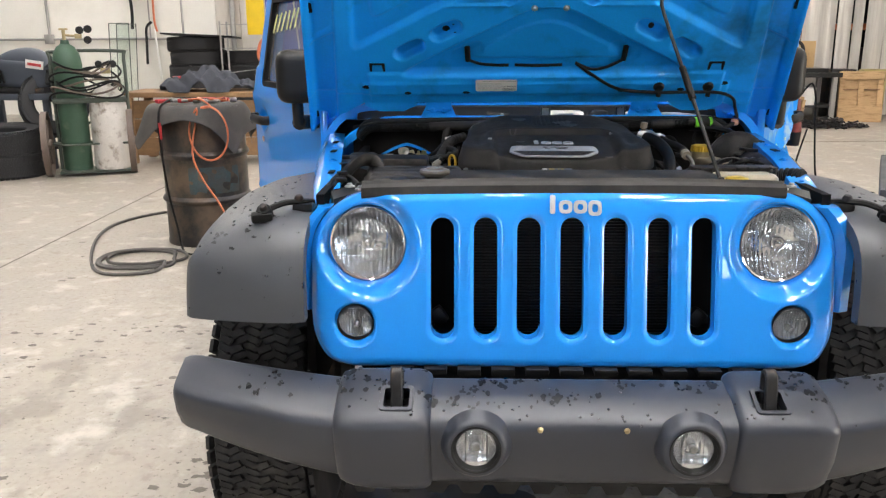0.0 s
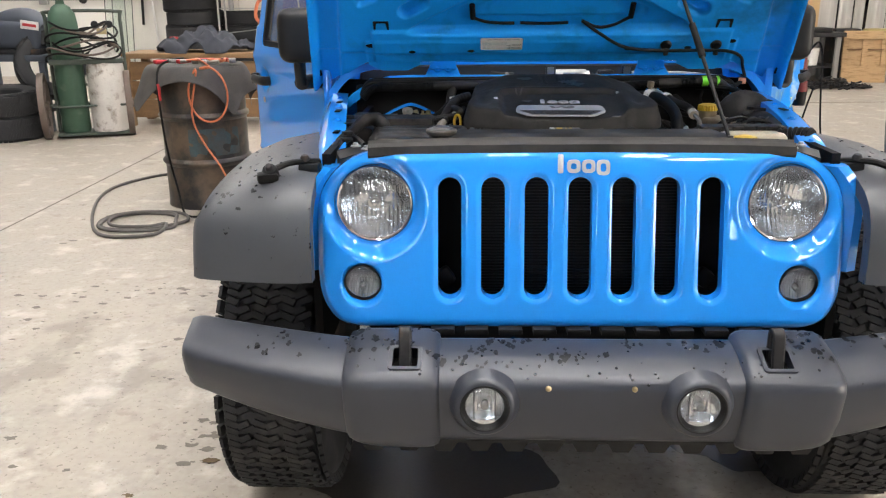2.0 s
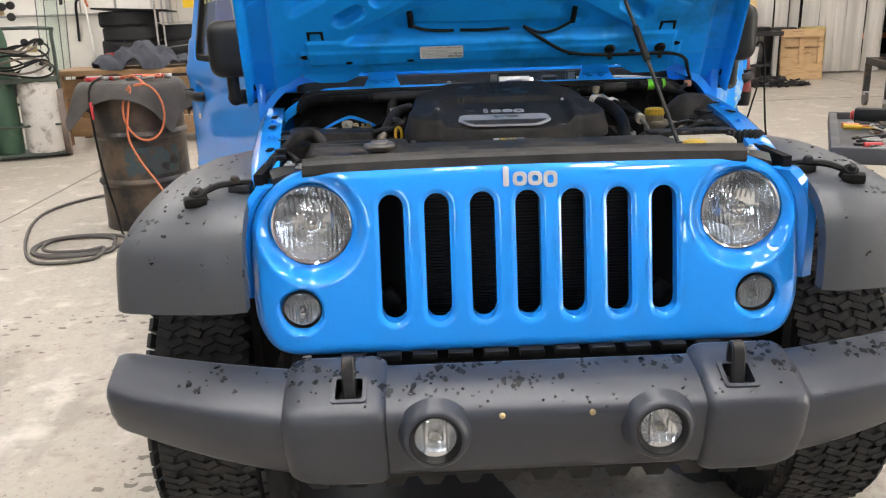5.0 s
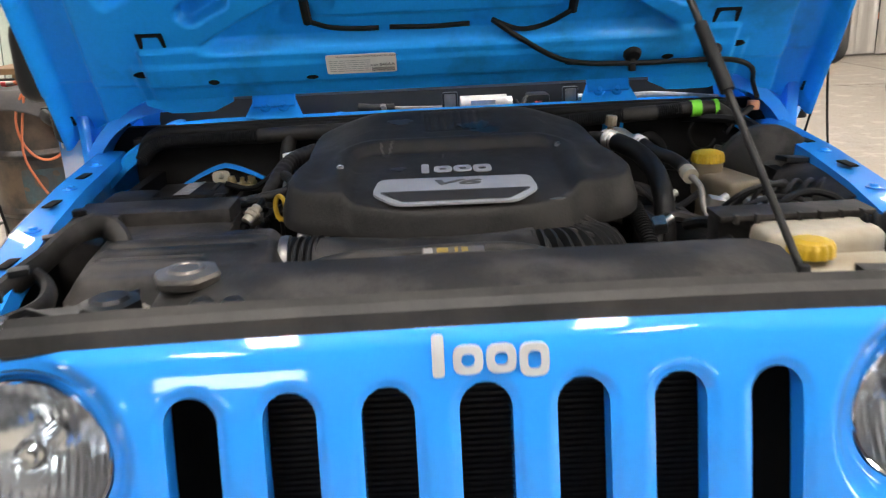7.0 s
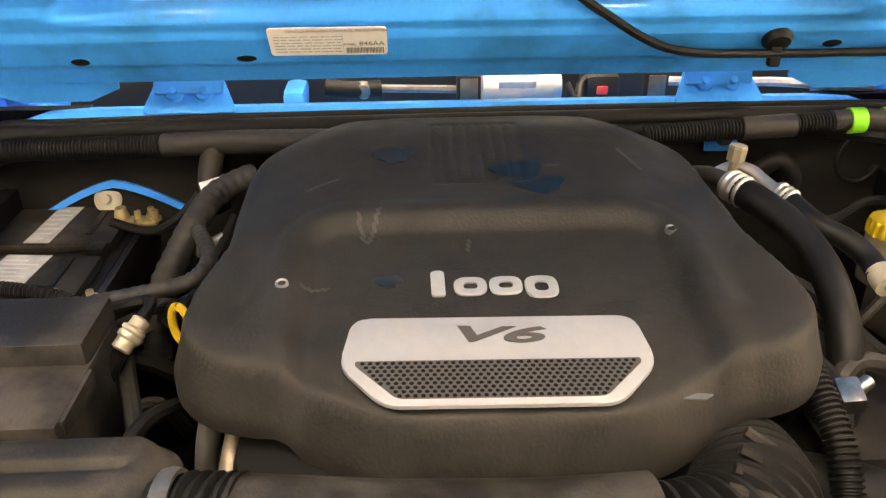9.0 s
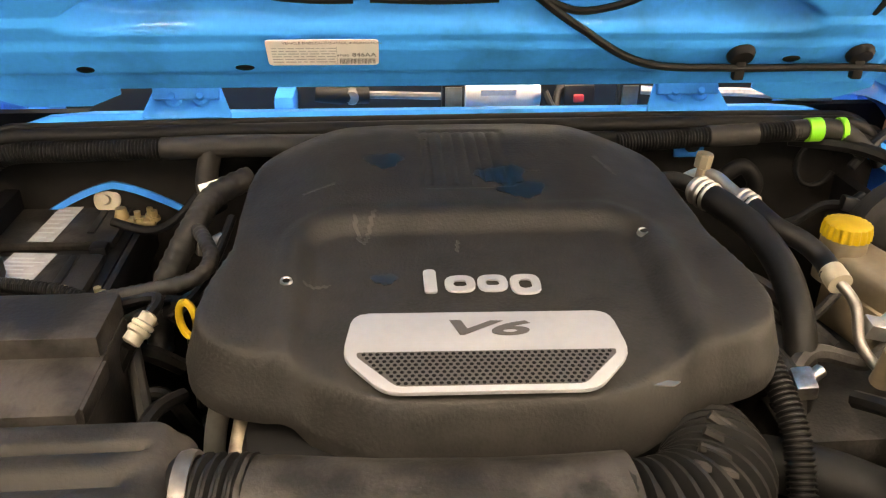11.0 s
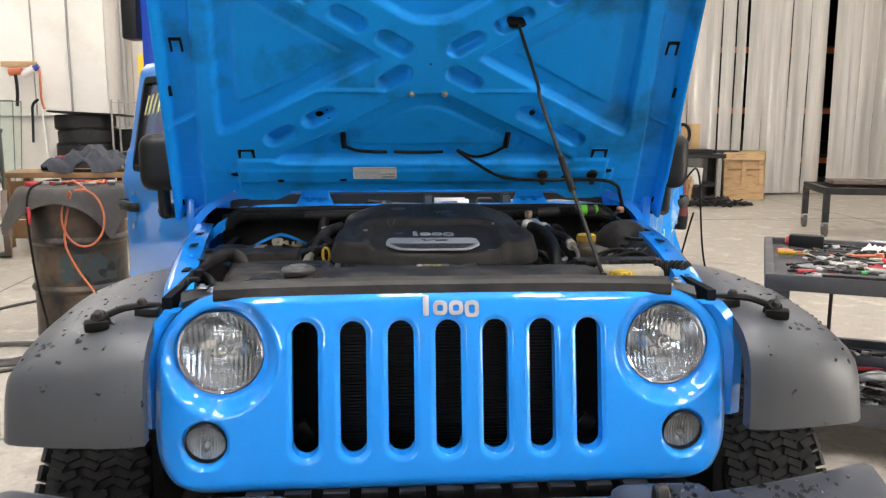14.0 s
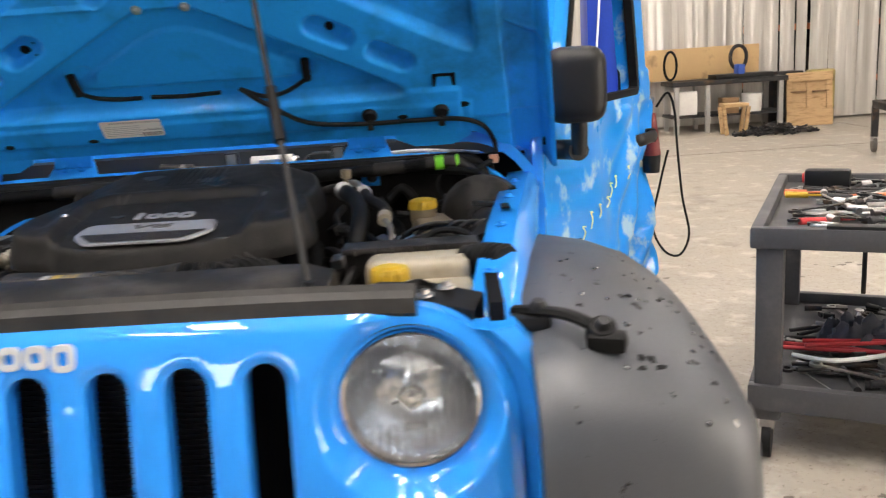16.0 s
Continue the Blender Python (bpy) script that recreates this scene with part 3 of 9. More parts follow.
    # Far wall is near-black so its colour stands for the unlit rack room.
    plain("wall_rack_bay", box((6.5, 17.4, WZ / 2), (14, 0.2, WZ)), SHADE_BLACK, "far wall behind the strip curtain, coloured near-black as shade", "wall")
    plain("floor_rack_bay", box((6.3, 15.7, -0.1), (13.4, 3.38, 0.2)), CONCRETE, "concrete floor behind the strip curtain", "floor")
    plain("ceiling", box(((WX0 + WX1) / 2, 5.2, WZ + 0.1), (WX1 - WX0, 24.6, 0.2)), CEIL, "pale sheet ceiling", "ceiling")
    return floor


hall()


def ceiling_light(x, y):
    t = thing("ceiling_light", "long white LED strip light, unseen, hanging from the ceiling", "ceiling light", pose(x, y, WZ - 0.25), "ceiling lights")
    part("housing", box((0, 0, 0.03), (0.42, 2.5, 0.06), 0.01), WHITE, t)
    part("diffuser", box((0, 0, -0.012), (0.36, 2.4, 0.02), 0.004), LAMP, t, "bright white diffuser")
    bm = bmesh.new()
    for d in (-0.9, 0.9):
        rod((0, d, 0.06), (0, d, 0.24), 0.006, bm=bm, seg=6)
    islands("hanger", bm, GALV, t)
    return t


# Unseen lamps; y=-0.5 pair added for bumper tops, (-8.2, 12.2) for the left wall.
LIGHTS = [(-6.0, -3.5), (-1.9, -3.4), (1.9, -3.4), (6.0, -3.5), (-6.0, 1.2), (-1.2, -0.5), (1.2, -0.5), (0.0, 1.5), (6.5, 1.2), (-6.0, 6.0), (-2.0, 6.0), (2.0, 6.0), (6.5, 6.0), (-6.0, 10.8), (-8.2, 12.2), (-2.0, 10.8), (2.2, 10.8), (7.5, 10.8)]
first_light = ceiling_light(*LIGHTS[0])
for x, y in LIGHTS[1:]:
    copy_thing(first_light, pose(x, y, WZ - 0.25))

# ---- the car ----
car = thing("off_road_car", "bright blue off-road car with hood propped open and doors ajar", "car")

def badge_bar(w, h, m, depth):
    """A plain rounded bar, or a rounded ring where it is wide."""
    if w < 0.016:
        return prism(rounded([(-w / 2, -h / 2), (w / 2, -h / 2), (w / 2, h / 2), (-w / 2, h / 2)], 0.004), depth, m, 0.0012)
    return rim_plate(w / 2, h / 2, 0.0085, depth, 0.012, m)


SLOTS = [(i - 3) * 0.1012 for i in range(7)]
HL_X, HL_Z, TS_X, TS_Z = 0.4825, 0.960, 0.511, 0.777


def grille_outline(x, z):
    a = np.abs(x)
    hw = 0.622 - 0.10 * np.clip(0.80 - z, 0, 1) ** 1.0
    top = 1.088 - 0.012 * (a / 0.6) ** 2
    cz, hz = (top + 0.662) / 2, (top - 0.662) / 2
    r = np.where(z > cz, 0.15, 0.105)
    qx, qz = a - hw + r, np.abs(z - cz) - hz + r
    return np.hypot(np.maximum(qx, 0), np.maximum(qz, 0)) + np.minimum(np.maximum(qx, qz), 0) - r


def slot_d(x, z):
    return np.min([sd_box(x, z, s, 0.8845, 0.0275, 0.1405, 0.0274) for s in SLOTS], axis=0)


def lamp_r(x, z, cx, cz):
    return np.hypot(np.abs(x) - cx, z - cz)


def grille_sdf(x, z):
    return np.maximum.reduce([grille_outline(x, z), -slot_d(x, z), 0.0915 - lamp_r(x, z, HL_X, HL_Z), 0.0445 - lamp_r(x, z, TS_X, TS_Z)])


def grille_y(x, z):
    a = np.abs(x)
    y = 0.185 * (z - 1.02) - 0.017
    y = y + 0.70 * np.clip(z - 0.945, 0, 1) ** 2 + 0.9 * np.clip(z - 1.05, 0, 1) ** 1.5 + np.clip(0.70 - z, 0, 1) ** 2 * 22
    y = y + 2.2 * np.clip(a - 0.50, 0, 1) ** 2
    d = grille_outline(x, z)
    y = y + 0.016 * step_(d, -0.022, 0.0) ** 1.5
    s = slot_d(x, z)
    y = y + 0.006 * (1 - step_(s, 0.0, 0.010))
    r = lamp_r(x, z, HL_X, HL_Z)
    y = y + (0.022 + 0.15 * np.clip(HL_Z - z + 0.03, 0, 0.13)) * (1 - step_(r, 0.096, 0.126))
    y = y + 0.012 * (1 - step_(lamp_r(x, z, TS_X, TS_Z), 0.044, 0.052))
    return y


def grille():
    place = lambda u, v: np.stack([u, grille_y(u, v), v], 1)
    g = part("grille", field(-0.64, 0.64, 0.65, 1.10, 0.005, grille_sdf, place, (0, 0.032, 0)), BLUE, car, "glossy blue seven-slot grille panel")
    # Added near-black sheet in place of the shade behind the slots.
    part("grille_lining", box((0, 0.10, 0.86), (1.1, 0.01, 0.36)), SHADE_BLACK, g)
    # the four-part name badge as plain bright shapes
    for cx, w, h, dz in ((-0.047, 0.0125, 0.044, 0.0), (-0.0165, 0.031, 0.031, -0.006), (0.0175, 0.031, 0.031, -0.006), (0.0515, 0.031, 0.036, -0.009)):
        y = float(grille_y(np.array([cx]), np.array([1.055]))[0])
        m = Matrix.Translation((cx, y - 0.001, 1.056 + dz)) @ pose(0, 0, 0, 90 - 10)
        part("badge_shape", badge_bar(w, h, m, 0.006), BADGE, g, "bright silver badge shape")
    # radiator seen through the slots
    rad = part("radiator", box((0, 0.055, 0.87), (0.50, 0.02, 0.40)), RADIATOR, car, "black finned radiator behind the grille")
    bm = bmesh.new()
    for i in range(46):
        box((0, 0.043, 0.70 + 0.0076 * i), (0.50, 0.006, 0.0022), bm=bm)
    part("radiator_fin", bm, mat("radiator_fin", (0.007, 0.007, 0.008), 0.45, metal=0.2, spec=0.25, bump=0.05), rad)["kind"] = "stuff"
    for s in (-1, 1):
        bm = box((s * 0.318, 0.050, 0.762), (0.040, 0.03, 0.045), 0.010, pose(0, 0, 0, 0, s * 35, 0))
        part("duct_bracket", bm, BLACK, car)


grille()


def headlight(s):
    m = to(V((s * HL_X, 0.008, HL_Z)), (0, -1, 0.06))
    h = part("headlight", lathe([(0.084, -0.004), (0.086, 0.006), (0.0895, 0.008), (0.0905, 0.0), (0.0905, -0.03), (0.084, -0.03)], 64, m, closed=True), CHROME, car, "round clear headlight with chrome ring")
    sdf = lambda u, v: np.hypot(u, v) - 0.0855
    # the dish is laid with its own upright axis so that the ribs stand vertical
    x, y = V((1, 0, 0)), V((0, 0.06, 1)).normalized()
    d = V((0, -1, 0.06)).normalized()
    org = V((s * HL_X, 0.008, HL_Z))

    def dish2(u, v):
        r = np.hypot(u, v)
        rib = np.abs(((u * 92) % 1.0) - 0.5) * 0.0020 * step_(r, 0.018, 0.030) * (0.35 + 0.65 * step_(np.abs(v), 0.008, 0.03))
        fan = 0.0009 * np.sin(v * 90 + np.sign(u)) * step_(v, 0.0, 0.03)
        z = np.minimum(-0.050 + 5.2 * r * r + rib + fan, -0.008)
        return [tuple(org + x * a + y * b + d * c) for a, b, c in zip(u, v, z)]

    part("reflector", field(-0.087, 0.087, -0.087, 0.087, 0.0017, sdf, dish2), REFLECT, h, "fluted mirror reflector", angle=25)
    bm = lathe([(0.0, 0.003), (0.006, 0.002), (0.009, -0.003), (0.012, -0.004), (0.016, 0.0), (0.0185, -0.003), (0.019, -0.012), (0.019, -0.05)], 28, m)
    part("bulb_shield", bm, CHROME, h)
    bm = bmesh.new()
    for k in range(3):
        a = radians(90 + 120 * k)
        q = m @ V((0.03 * math.cos(a), 0.03 * math.sin(a), -0.028))
        rod(m @ V((0.012 * math.cos(a), 0.012 * math.sin(a), -0.015)), q, 0.0022, seg=6, bm=bm)
    part("shield_leg", bm, SMOKE, h)
    lens = part("lens", lathe([(0.0, 0.016), (0.03, 0.0145), (0.06, 0.0095), (0.078, 0.004), (0.085, 0.0)], 48, m), LENS, h, "clear domed glass lens")
    lens.visible_shadow = False
    part("bowl", lathe([(0.0, -0.075), (0.05, -0.07), (0.0905, -0.03), (0.096, -0.02), (0.097, 0.0)], 40, m), BLACK, h)


def turn_signal(s):
    org = V((s * TS_X, float(grille_y(np.array([TS_X]), np.array([TS_Z]))[0]) + 0.0, TS_Z))
    m = to(org, (0, -1, -0.12))
    t = part("turn_signal", lathe([(0.0405, -0.002), (0.043, 0.003), (0.0445, 0.0), (0.0445, -0.03), (0.0405, -0.03)], 40, m, closed=True), BLACK, car, "small round smoked turn signal")
    x, y, d = V((1, 0, 0)), V((0, -0.12, 1)).normalized(), V((0, -1, -0.12)).normalized()

    def dish(u, v):
        r = np.hypot(u, v)
        z = -0.024 + 9 * r * r + np.abs(((u * 160) % 1) - 0.5) * 0.003 + np.abs(((v * 160) % 1) - 0.5) * 0.003 * step_(v, -0.005, 0.01)
        z = np.minimum(z, -0.004)
        return [tuple(org + x * a + y * b + d * c) for a, b, c in zip(u, v, z)]

    part("reflector", field(-0.043, 0.043, -0.043, 0.043, 0.0016, lambda u, v: np.hypot(u, v) - 0.0415, dish), SMOKE, t, "ribbed grey reflector", angle=20)
    part("bulb", lathe([(0, 0.002), (0.006, 0.0), (0.009, -0.008), (0.009, -0.02)], 16, Matrix.Translation((0, 0, -0.012)) @ m), SMOKE, t)
    lens = part("lens", lathe([(0, 0.007), (0.02, 0.006), (0.034, 0.003), (0.041, 0.0)], 32, m), LENS, t)
    lens.visible_shadow = False


for s in (-1, 1):
    headlight(s)
    turn_signal(s)


# ---- bumper ----
def bump_section(x, grow=0.0, ends=False):
    a = abs(x)
    zt = 0.693 + 0.034 * max(0, a - 0.52) / 0.34
    zb = 0.490 + 0.080 * min(1, max(0, a - 0.44) / 0.42) ** 1.2
    yb = 0.16 * max(0, a - 0.45) ** 2 / 0.16 * 0.42
    yf = -0.322 + yb
    top_back = -0.165 + yb * 0.6
    h = zt - 0.050 - zb
    pts = [(top_back - 0.004, zt - 0.010), (top_back - 0.009, zt - 0.001), (top_back - 0.018, zt), (yf + 0.082, zt - 0.009), (yf + 0.068, zt - 0.013), (yf + 0.026, zt - 0.031), (yf + 0.014, zt - 0.038), (yf + 0.006, zt - 0.048), (yf + 0.003, zt - 0.060),
           (yf + 0.016, zb + h * 0.45), (yf + 0.034, zb + 0.026), (yf + 0.040, zb + 0.010), (yf + 0.050, zb + 0.001), (yf + 0.067, zb), (top_back, zb + 0.01)]
    cy, cz = (yf + top_back) / 2, (zt + zb) / 2
    return [(x, cy + (y - cy) * (1 + grow / 0.09), cz + (z - cz) * (1 + grow / 0.12)) for y, z in pts]


def bumper():
    b = part("bumper", loft([bump_section(-0.34 + 0.68 * i / 12) for i in range(13)]), BUMPER, car, "grained dark grey plastic front bumper", angle=58)
    for s in (-1, 1):
        xs = [0.50 + 0.36 * i / 14 for i in range(15)]
        rows = [bump_section(x) for x in xs]
        for k, shrink in ((1, 0.985), (2, 0.95), (3, 0.88)):
            last = bump_section(0.86 + 0.012 * k)
            c = sum((V(p) for p in last), V()) / len(last)
            rows.append([tuple(c + (V(p) - c) * shrink) for p in last])
        bm = loft(rows)
        if s < 0:
            mirror(bm)
        part("bumper_end", bm, BUMPER, b, angle=58)
        # thicker cover over the frame horn, with a pocket for the tow hook
        rows = []
        for i, x in enumerate((0.318, 0.324, 0.336, 0.35, 0.365, 0.423, 0.45, 0.49, 0.508, 0.522, 0.530)):
            rows.append(bump_section(x, (-0.006, 0.010, 0.017, 0.020, 0.020, 0.020, 0.020, 0.020, 0.017, 0.010, -0.006)[i]))
        bm = loft(rows)
        # the open pocket goes down through the sloping top
        hole = [f for f in bm.faces if 0.38 < f.calc_center_median().x < 0.41 and f.calc_center_median().z > 0.65 and -0.30 < f.calc_center_median().y < -0.246]
        bmesh.ops.delete(bm, geom=hole, context="FACES")
        ring = [e for e in bm.edges if e.is_boundary]
        got = bmesh.ops.extrude_edge_only(bm, edges=ring)["geom"]
        low = [v for v in got if isinstance(v, bmesh.types.BMVert)]
        bmesh.ops.translate(bm, vec=(0, 0.012, -0.045), verts=low)
        bmesh.ops.contextual_create(bm, geom=low)
        if s < 0:
            mirror(bm)
        part("bumper_cover", bm, BUMPER, b, "raised cover round the tow hook", angle=58)
        cx = s * 0.394
        tilt = Matrix.Translation((cx, -0.2735, 0.6875)) @ pose(0, 0, 0, 22)
        # Near-black plate low in the pocket gives the shade inside it.
        part("hook_pocket", prism(rounded([(-0.027, -0.026), (0.027, -0.026), (0.027, 0.026), (-0.027, 0.026)], 0.006), 0.003, Matrix.Translation((0, 0.006, -0.026)) @ tilt), SHADE_BLACK, b, "near-black plate for the shade in the open pocket")
        part("pocket_rim", rim_plate(0.036, 0.036, 0.009, 0.004, 0.010, tilt), BUMPER, b)
        path = [(-0.246, 0.665), (-0.241, 0.712), (-0.243, 0.738), (-0.253, 0.748), (-0.265, 0.743), (-0.271, 0.724), (-0.273, 0.698), (-0.279, 0.665)]
        part("tow_hook", strap(cx, path, 0.026, 0.011), DARK_STEEL, b, "forged black tow hook")
        # fog lamp
        fx, fz = s * 0.224, 0.607
        m = to(V((fx, -0.347, fz)), (0, -1, 0.02))
        f = part("fog_light", lathe([(0.0475, -0.003), (0.050, 0.0), (0.0555, 0.0005), (0.0605, -0.002), (0.0655, -0.010), (0.071, -0.024), (0.076, -0.036), (0.0475, -0.036)], 48, m, closed=True), BUMPER, b, "round fog light in a grey plastic bezel")
        part("collar", lathe([(0.0415, -0.013), (0.0430, -0.010), (0.0470, -0.004), (0.0500, 0.0012), (0.0525, 0.0012), (0.053, -0.002)], 40, m), BLACK, f, "black lamp collar")
        x, y, d = V((1, 0, 0)), V((0, 0.02, 1)), V((0, -1, 0.02))
        org = V((fx, -0.347, fz))

        def dish(u, v):
            r = np.hypot(u, v)
            z = -0.0245 + 6.5 * r * r + 0.004 * step_(np.abs(u), 0.012, 0.016) * step_(0.024 - np.abs(u), 0, 0.004) + 0.005 * step_(-v, 0.008, 0.012) * (np.abs(u) < 0.014)
            z = np.minimum(z, -0.0125)
            return [tuple(org + x * a + y * bb + d * c) for a, bb, c in zip(u, v, z)]

        part("reflector", field(-0.043, 0.043, -0.043, 0.043, 0.0016, lambda u, v: np.hypot(u, v) - 0.0418, dish), FOG_REFLECT, f, "bright mirrored reflector", angle=25)
        part("bulb_cap", lathe([(0, -0.009), (0.006, -0.0095), (0.0085, -0.012), (0.0085, -0.022)], 18, m), STEEL, f)
        lens = part("lens", lathe([(0, -0.003), (0.02, -0.005), (0.034, -0.008), (0.0418, -0.0115)], 36, m), LENS, f)
        lens.visible_shadow = False
        part("bolt", lathe([(0, 0.004), (0.004, 0.0035), (0.0065, 0.001), (0.0075, 0.0), (0.0075, -0.006)], 14, to(V((s * 0.090, -0.3165, 0.638)), (0, -1, 0))), BRASS, b, "small brass-coloured bolt")
    lip = part("lower_lip", loft([[(x, -0.275, 0.500), (x, -0.235, 0.500), (x, -0.235, 0.482), (x, -0.273, 0.484)] for x in np.linspace(-0.5, 0.5, 13)]), BLACK, b)
    for i in range(13):
        c = -0.468 + 0.078 * i
        part("lip_tooth", prism([(-0.030, 0.0), (0.030, 0.0), (0.017, -0.022), (-0.017, -0.022)], 0.03, Matrix.Translation((c, -0.243, 0.485)) @ pose(0, 0, 0, 90)), BLACK, lip)
    # crossmember and its pegs seen between grille and bumper
    bm = box((0, -0.03, 0.655), (1.0, 0.05, 0.05), 0.01)
    for i in range(11):
        box((-0.40 + 0.08 * i, -0.070, 0.672), (0.055, 0.05, 0.016), 0.004, bm=bm)
    part("crossmember", bm, BLACK, car)
    bm = box((0, 0.0, 0.45), (0.95, 0.14, 0.10), 0.02)
    for s in (-1, 1):
        box((s * 0.42, 0.5, 0.55), (0.09, 1.3, 0.13), 0.02, bm=bm)
        box((s * 0.42, -0.12, 0.60), (0.11, 0.10, 0.14), 0.01, bm=bm)
    part("chassis_frame", bm, DARK_STEEL, car)


bumper()


# ---- fenders, flares, wheels ----
ARCH = [(-0.092, 0.795), (-0.090, 0.86), (-0.080, 0.925), (-0.055, 0.972), (-0.01, 1.003), (0.06, 1.022), (0.18, 1.038), (0.32, 1.046), (0.48, 1.040), (0.62, 1.022), (0.76, 0.985), (0.88, 0.925), (0.97, 0.845), (1.02, 0.77), (1.035, 0.70)]


def flare(s):
    path = [V((0, y, z)) for y, z in ARCH]
    path = smooth_path(path, 3)
    rows = []
    for i, p in enumerate(path):
        d = (path[min(i + 1, len(path) - 1)] - path[max(0, i - 1)]).normalized()
        nrm = V((0, -d.z, d.y))  # outward
        f = min(1, i / 12)
        # the outer edge drops away from the crown as the flare runs back
        drop = 0.028 + 0.045 * f
        e = 0.018 if s > 0 else 0.0
        prof = [(0.622 + e, 0.004), (0.66 + e * 0.6, 0.012), (0.70, 0.012), (0.80, 0.004 - drop * 0.15), (0.865, -drop * 0.45), (0.898, -drop * 0.8), (0.915, -drop - 0.012), (0.92, -drop - 0.035), (0.912, -drop - 0.05), (0.895, -drop - 0.045), (0.80, -0.035 - drop * 0.3), (0.622 + e, -0.03)]
        rows.append([tuple(V((s * x, 0, 0)) + p + nrm * h) for x, h in prof])
    fl = part("fender_flare", loft(rows), FLARE, car, "grained dark grey plastic fender flare with water drops", angle=50)
    return fl


def fender(s):
    bm = bmesh.new()
    # outer blue wing: front edge beside the grille, then straight back to the cowl
    ys = [0.075, 0.09, 0.13, 0.25, 0.45, 0.65, 0.85, 1.0]
    rows = []
    for i, y in enumerate(ys):
        o, q = 0.604 + 0.135 * y, (0.652 if i > 2 else (0.622, 0.634, 0.644)[i]) + 0.105 * y
        zt = 1.055 + 0.055 * min(1, (y - 0.03) / 0.5) - (0.055, 0.034, 0.014, 0, 0, 0, 0, 0)[i]
        zl = 0.80 if i < 4 else 0.86
        rows.append([(s * (q - 0.006), y, zl), (s * q, y, zl + 0.03), (s * (q - 0.004), y, zt - 0.085), (s * (o + 0.022), y, zt - 0.030), (s * (o + 0.008), y, zt - 0.008), (s * (o - 0.004), y, zt), (s * (o - 0.055), y, zt - 0.004), (s * (o - 0.058), y, zt - 0.03), (s * (o - 0.03), y, zt - 0.035), (s * (q - 0.04), y, zl)])
    f = part("fender", loft(rows), BLUE, car, "blue front fender")
    # narrow front strip beside the grille
    rows = []
    for z in np.linspace(0.79, 1.045, 13):
        k = 0.15 - math.sqrt(0.0225 - max(0, z - 0.93) ** 2)
        e = 0.018 if s > 0 else 0.0
        rows.append([(s * (0.622 - k), 0.020, z), (s * (0.634 - k + e * 0.5), 0.008, z), (s * (0.650 - k * 0.9 + e), 0.020, z), (s * (0.654 - k * 0.85 + e), 0.06, z), (s * (0.622 - k), 0.06, z)])
    part("fender_lip", loft(rows), BLUE, f)
    bm = bmesh.new()
    for y in (0.20, 0.42, 0.64, 0.84):
        o = 0.604 + 0.135 * y - 0.03
        zt = 1.055 + 0.055 * min(1, (y - 0.03) / 0.5) - 0.002
        lathe([(0, 0.007), (0.006, 0.006), (0.007, 0.002), (0.012, 0.0015), (0.012, 0)], 14, Matrix.Translation((s * o, y, zt)), bm)
    islands("fender_bolt", bm, BLUE, f)
    # Slots are near-black tabs, with the shade of the opening as colour.
    bm = bmesh.new()
    for y in (0.30, 0.53, 0.74):
        o = 0.604 + 0.135 * y - 0.03
        box((s * o, y, 1.055 + 0.055 * min(1, (y - 0.03) / 0.5) - 0.001), (0.016, 0.045, 0.003), 0.001, bm=bm)
    islands("fender_slot", bm, SHADE_BLACK, f)
    # Near-black panels stand in for the shade inside the wing and wheel arch.
    part("inner_fender", box((s * 0.60, 0.52, 0.92), (0.02, 0.95, 0.30)), SHADE_BLACK, car)
    part("wheel_well", box((s * 0.64, 0.5, 0.72), (0.02, 0.9, 0.36)), SHADE_BLACK, car)


def hood_latch(s):
    # rubber hold-down catch lying on the flare
    base = V((s * 0.655, 0.06, 1.028))
    tip = V((s * 0.729, 0.012, 1.036))
    bm = tube([(s * 0.625, 0.085, 1.045), base + V((0, 0, 0.022)), (s * 0.69, 0.036, 1.050), tip], 0.011, 8, 5, flat=0.7)
    latch = part("hood_latch", bm, RUBBER, car, "black rubber hood hold-down latch, undone")
    bm = lathe([(0, 0.016), (0.016, 0.014), (0.020, 0.006), (0.020, -0.012)], 18, to(tip + V((0, 0, -0.004)), (0, -0.5, 0.8)))
    box(tip + V((s * 0.004, -0.012, -0.012)), (0.05, 0.028, 0.024), 0.008, pose(0, 0, 0, 10, 0, -20 * s), bm)
    part("catch", bm, RUBBER, latch)
    bm = lathe([(0, 0.012), (0.007, 0.011), (0.010, 0.004), (0.010, 0)], 12, to(tip + V((0, -0.008, 0.008)), (0, -0.6, 0.8)))
    lathe([(0, 0.014), (0.008, 0.012), (0.012, 0.005), (0.012, 0)], 12, to(base + V((0, 0, 0.026)), (0, -0.2, 0.9)), bm)
    islands("rivet", bm, DARK_STEEL, latch)
    part("anchor", box(base + V((-s * 0.01, 0.01, 0.008)), (0.05, 0.05, 0.02), 0.006), BLACK, latch)


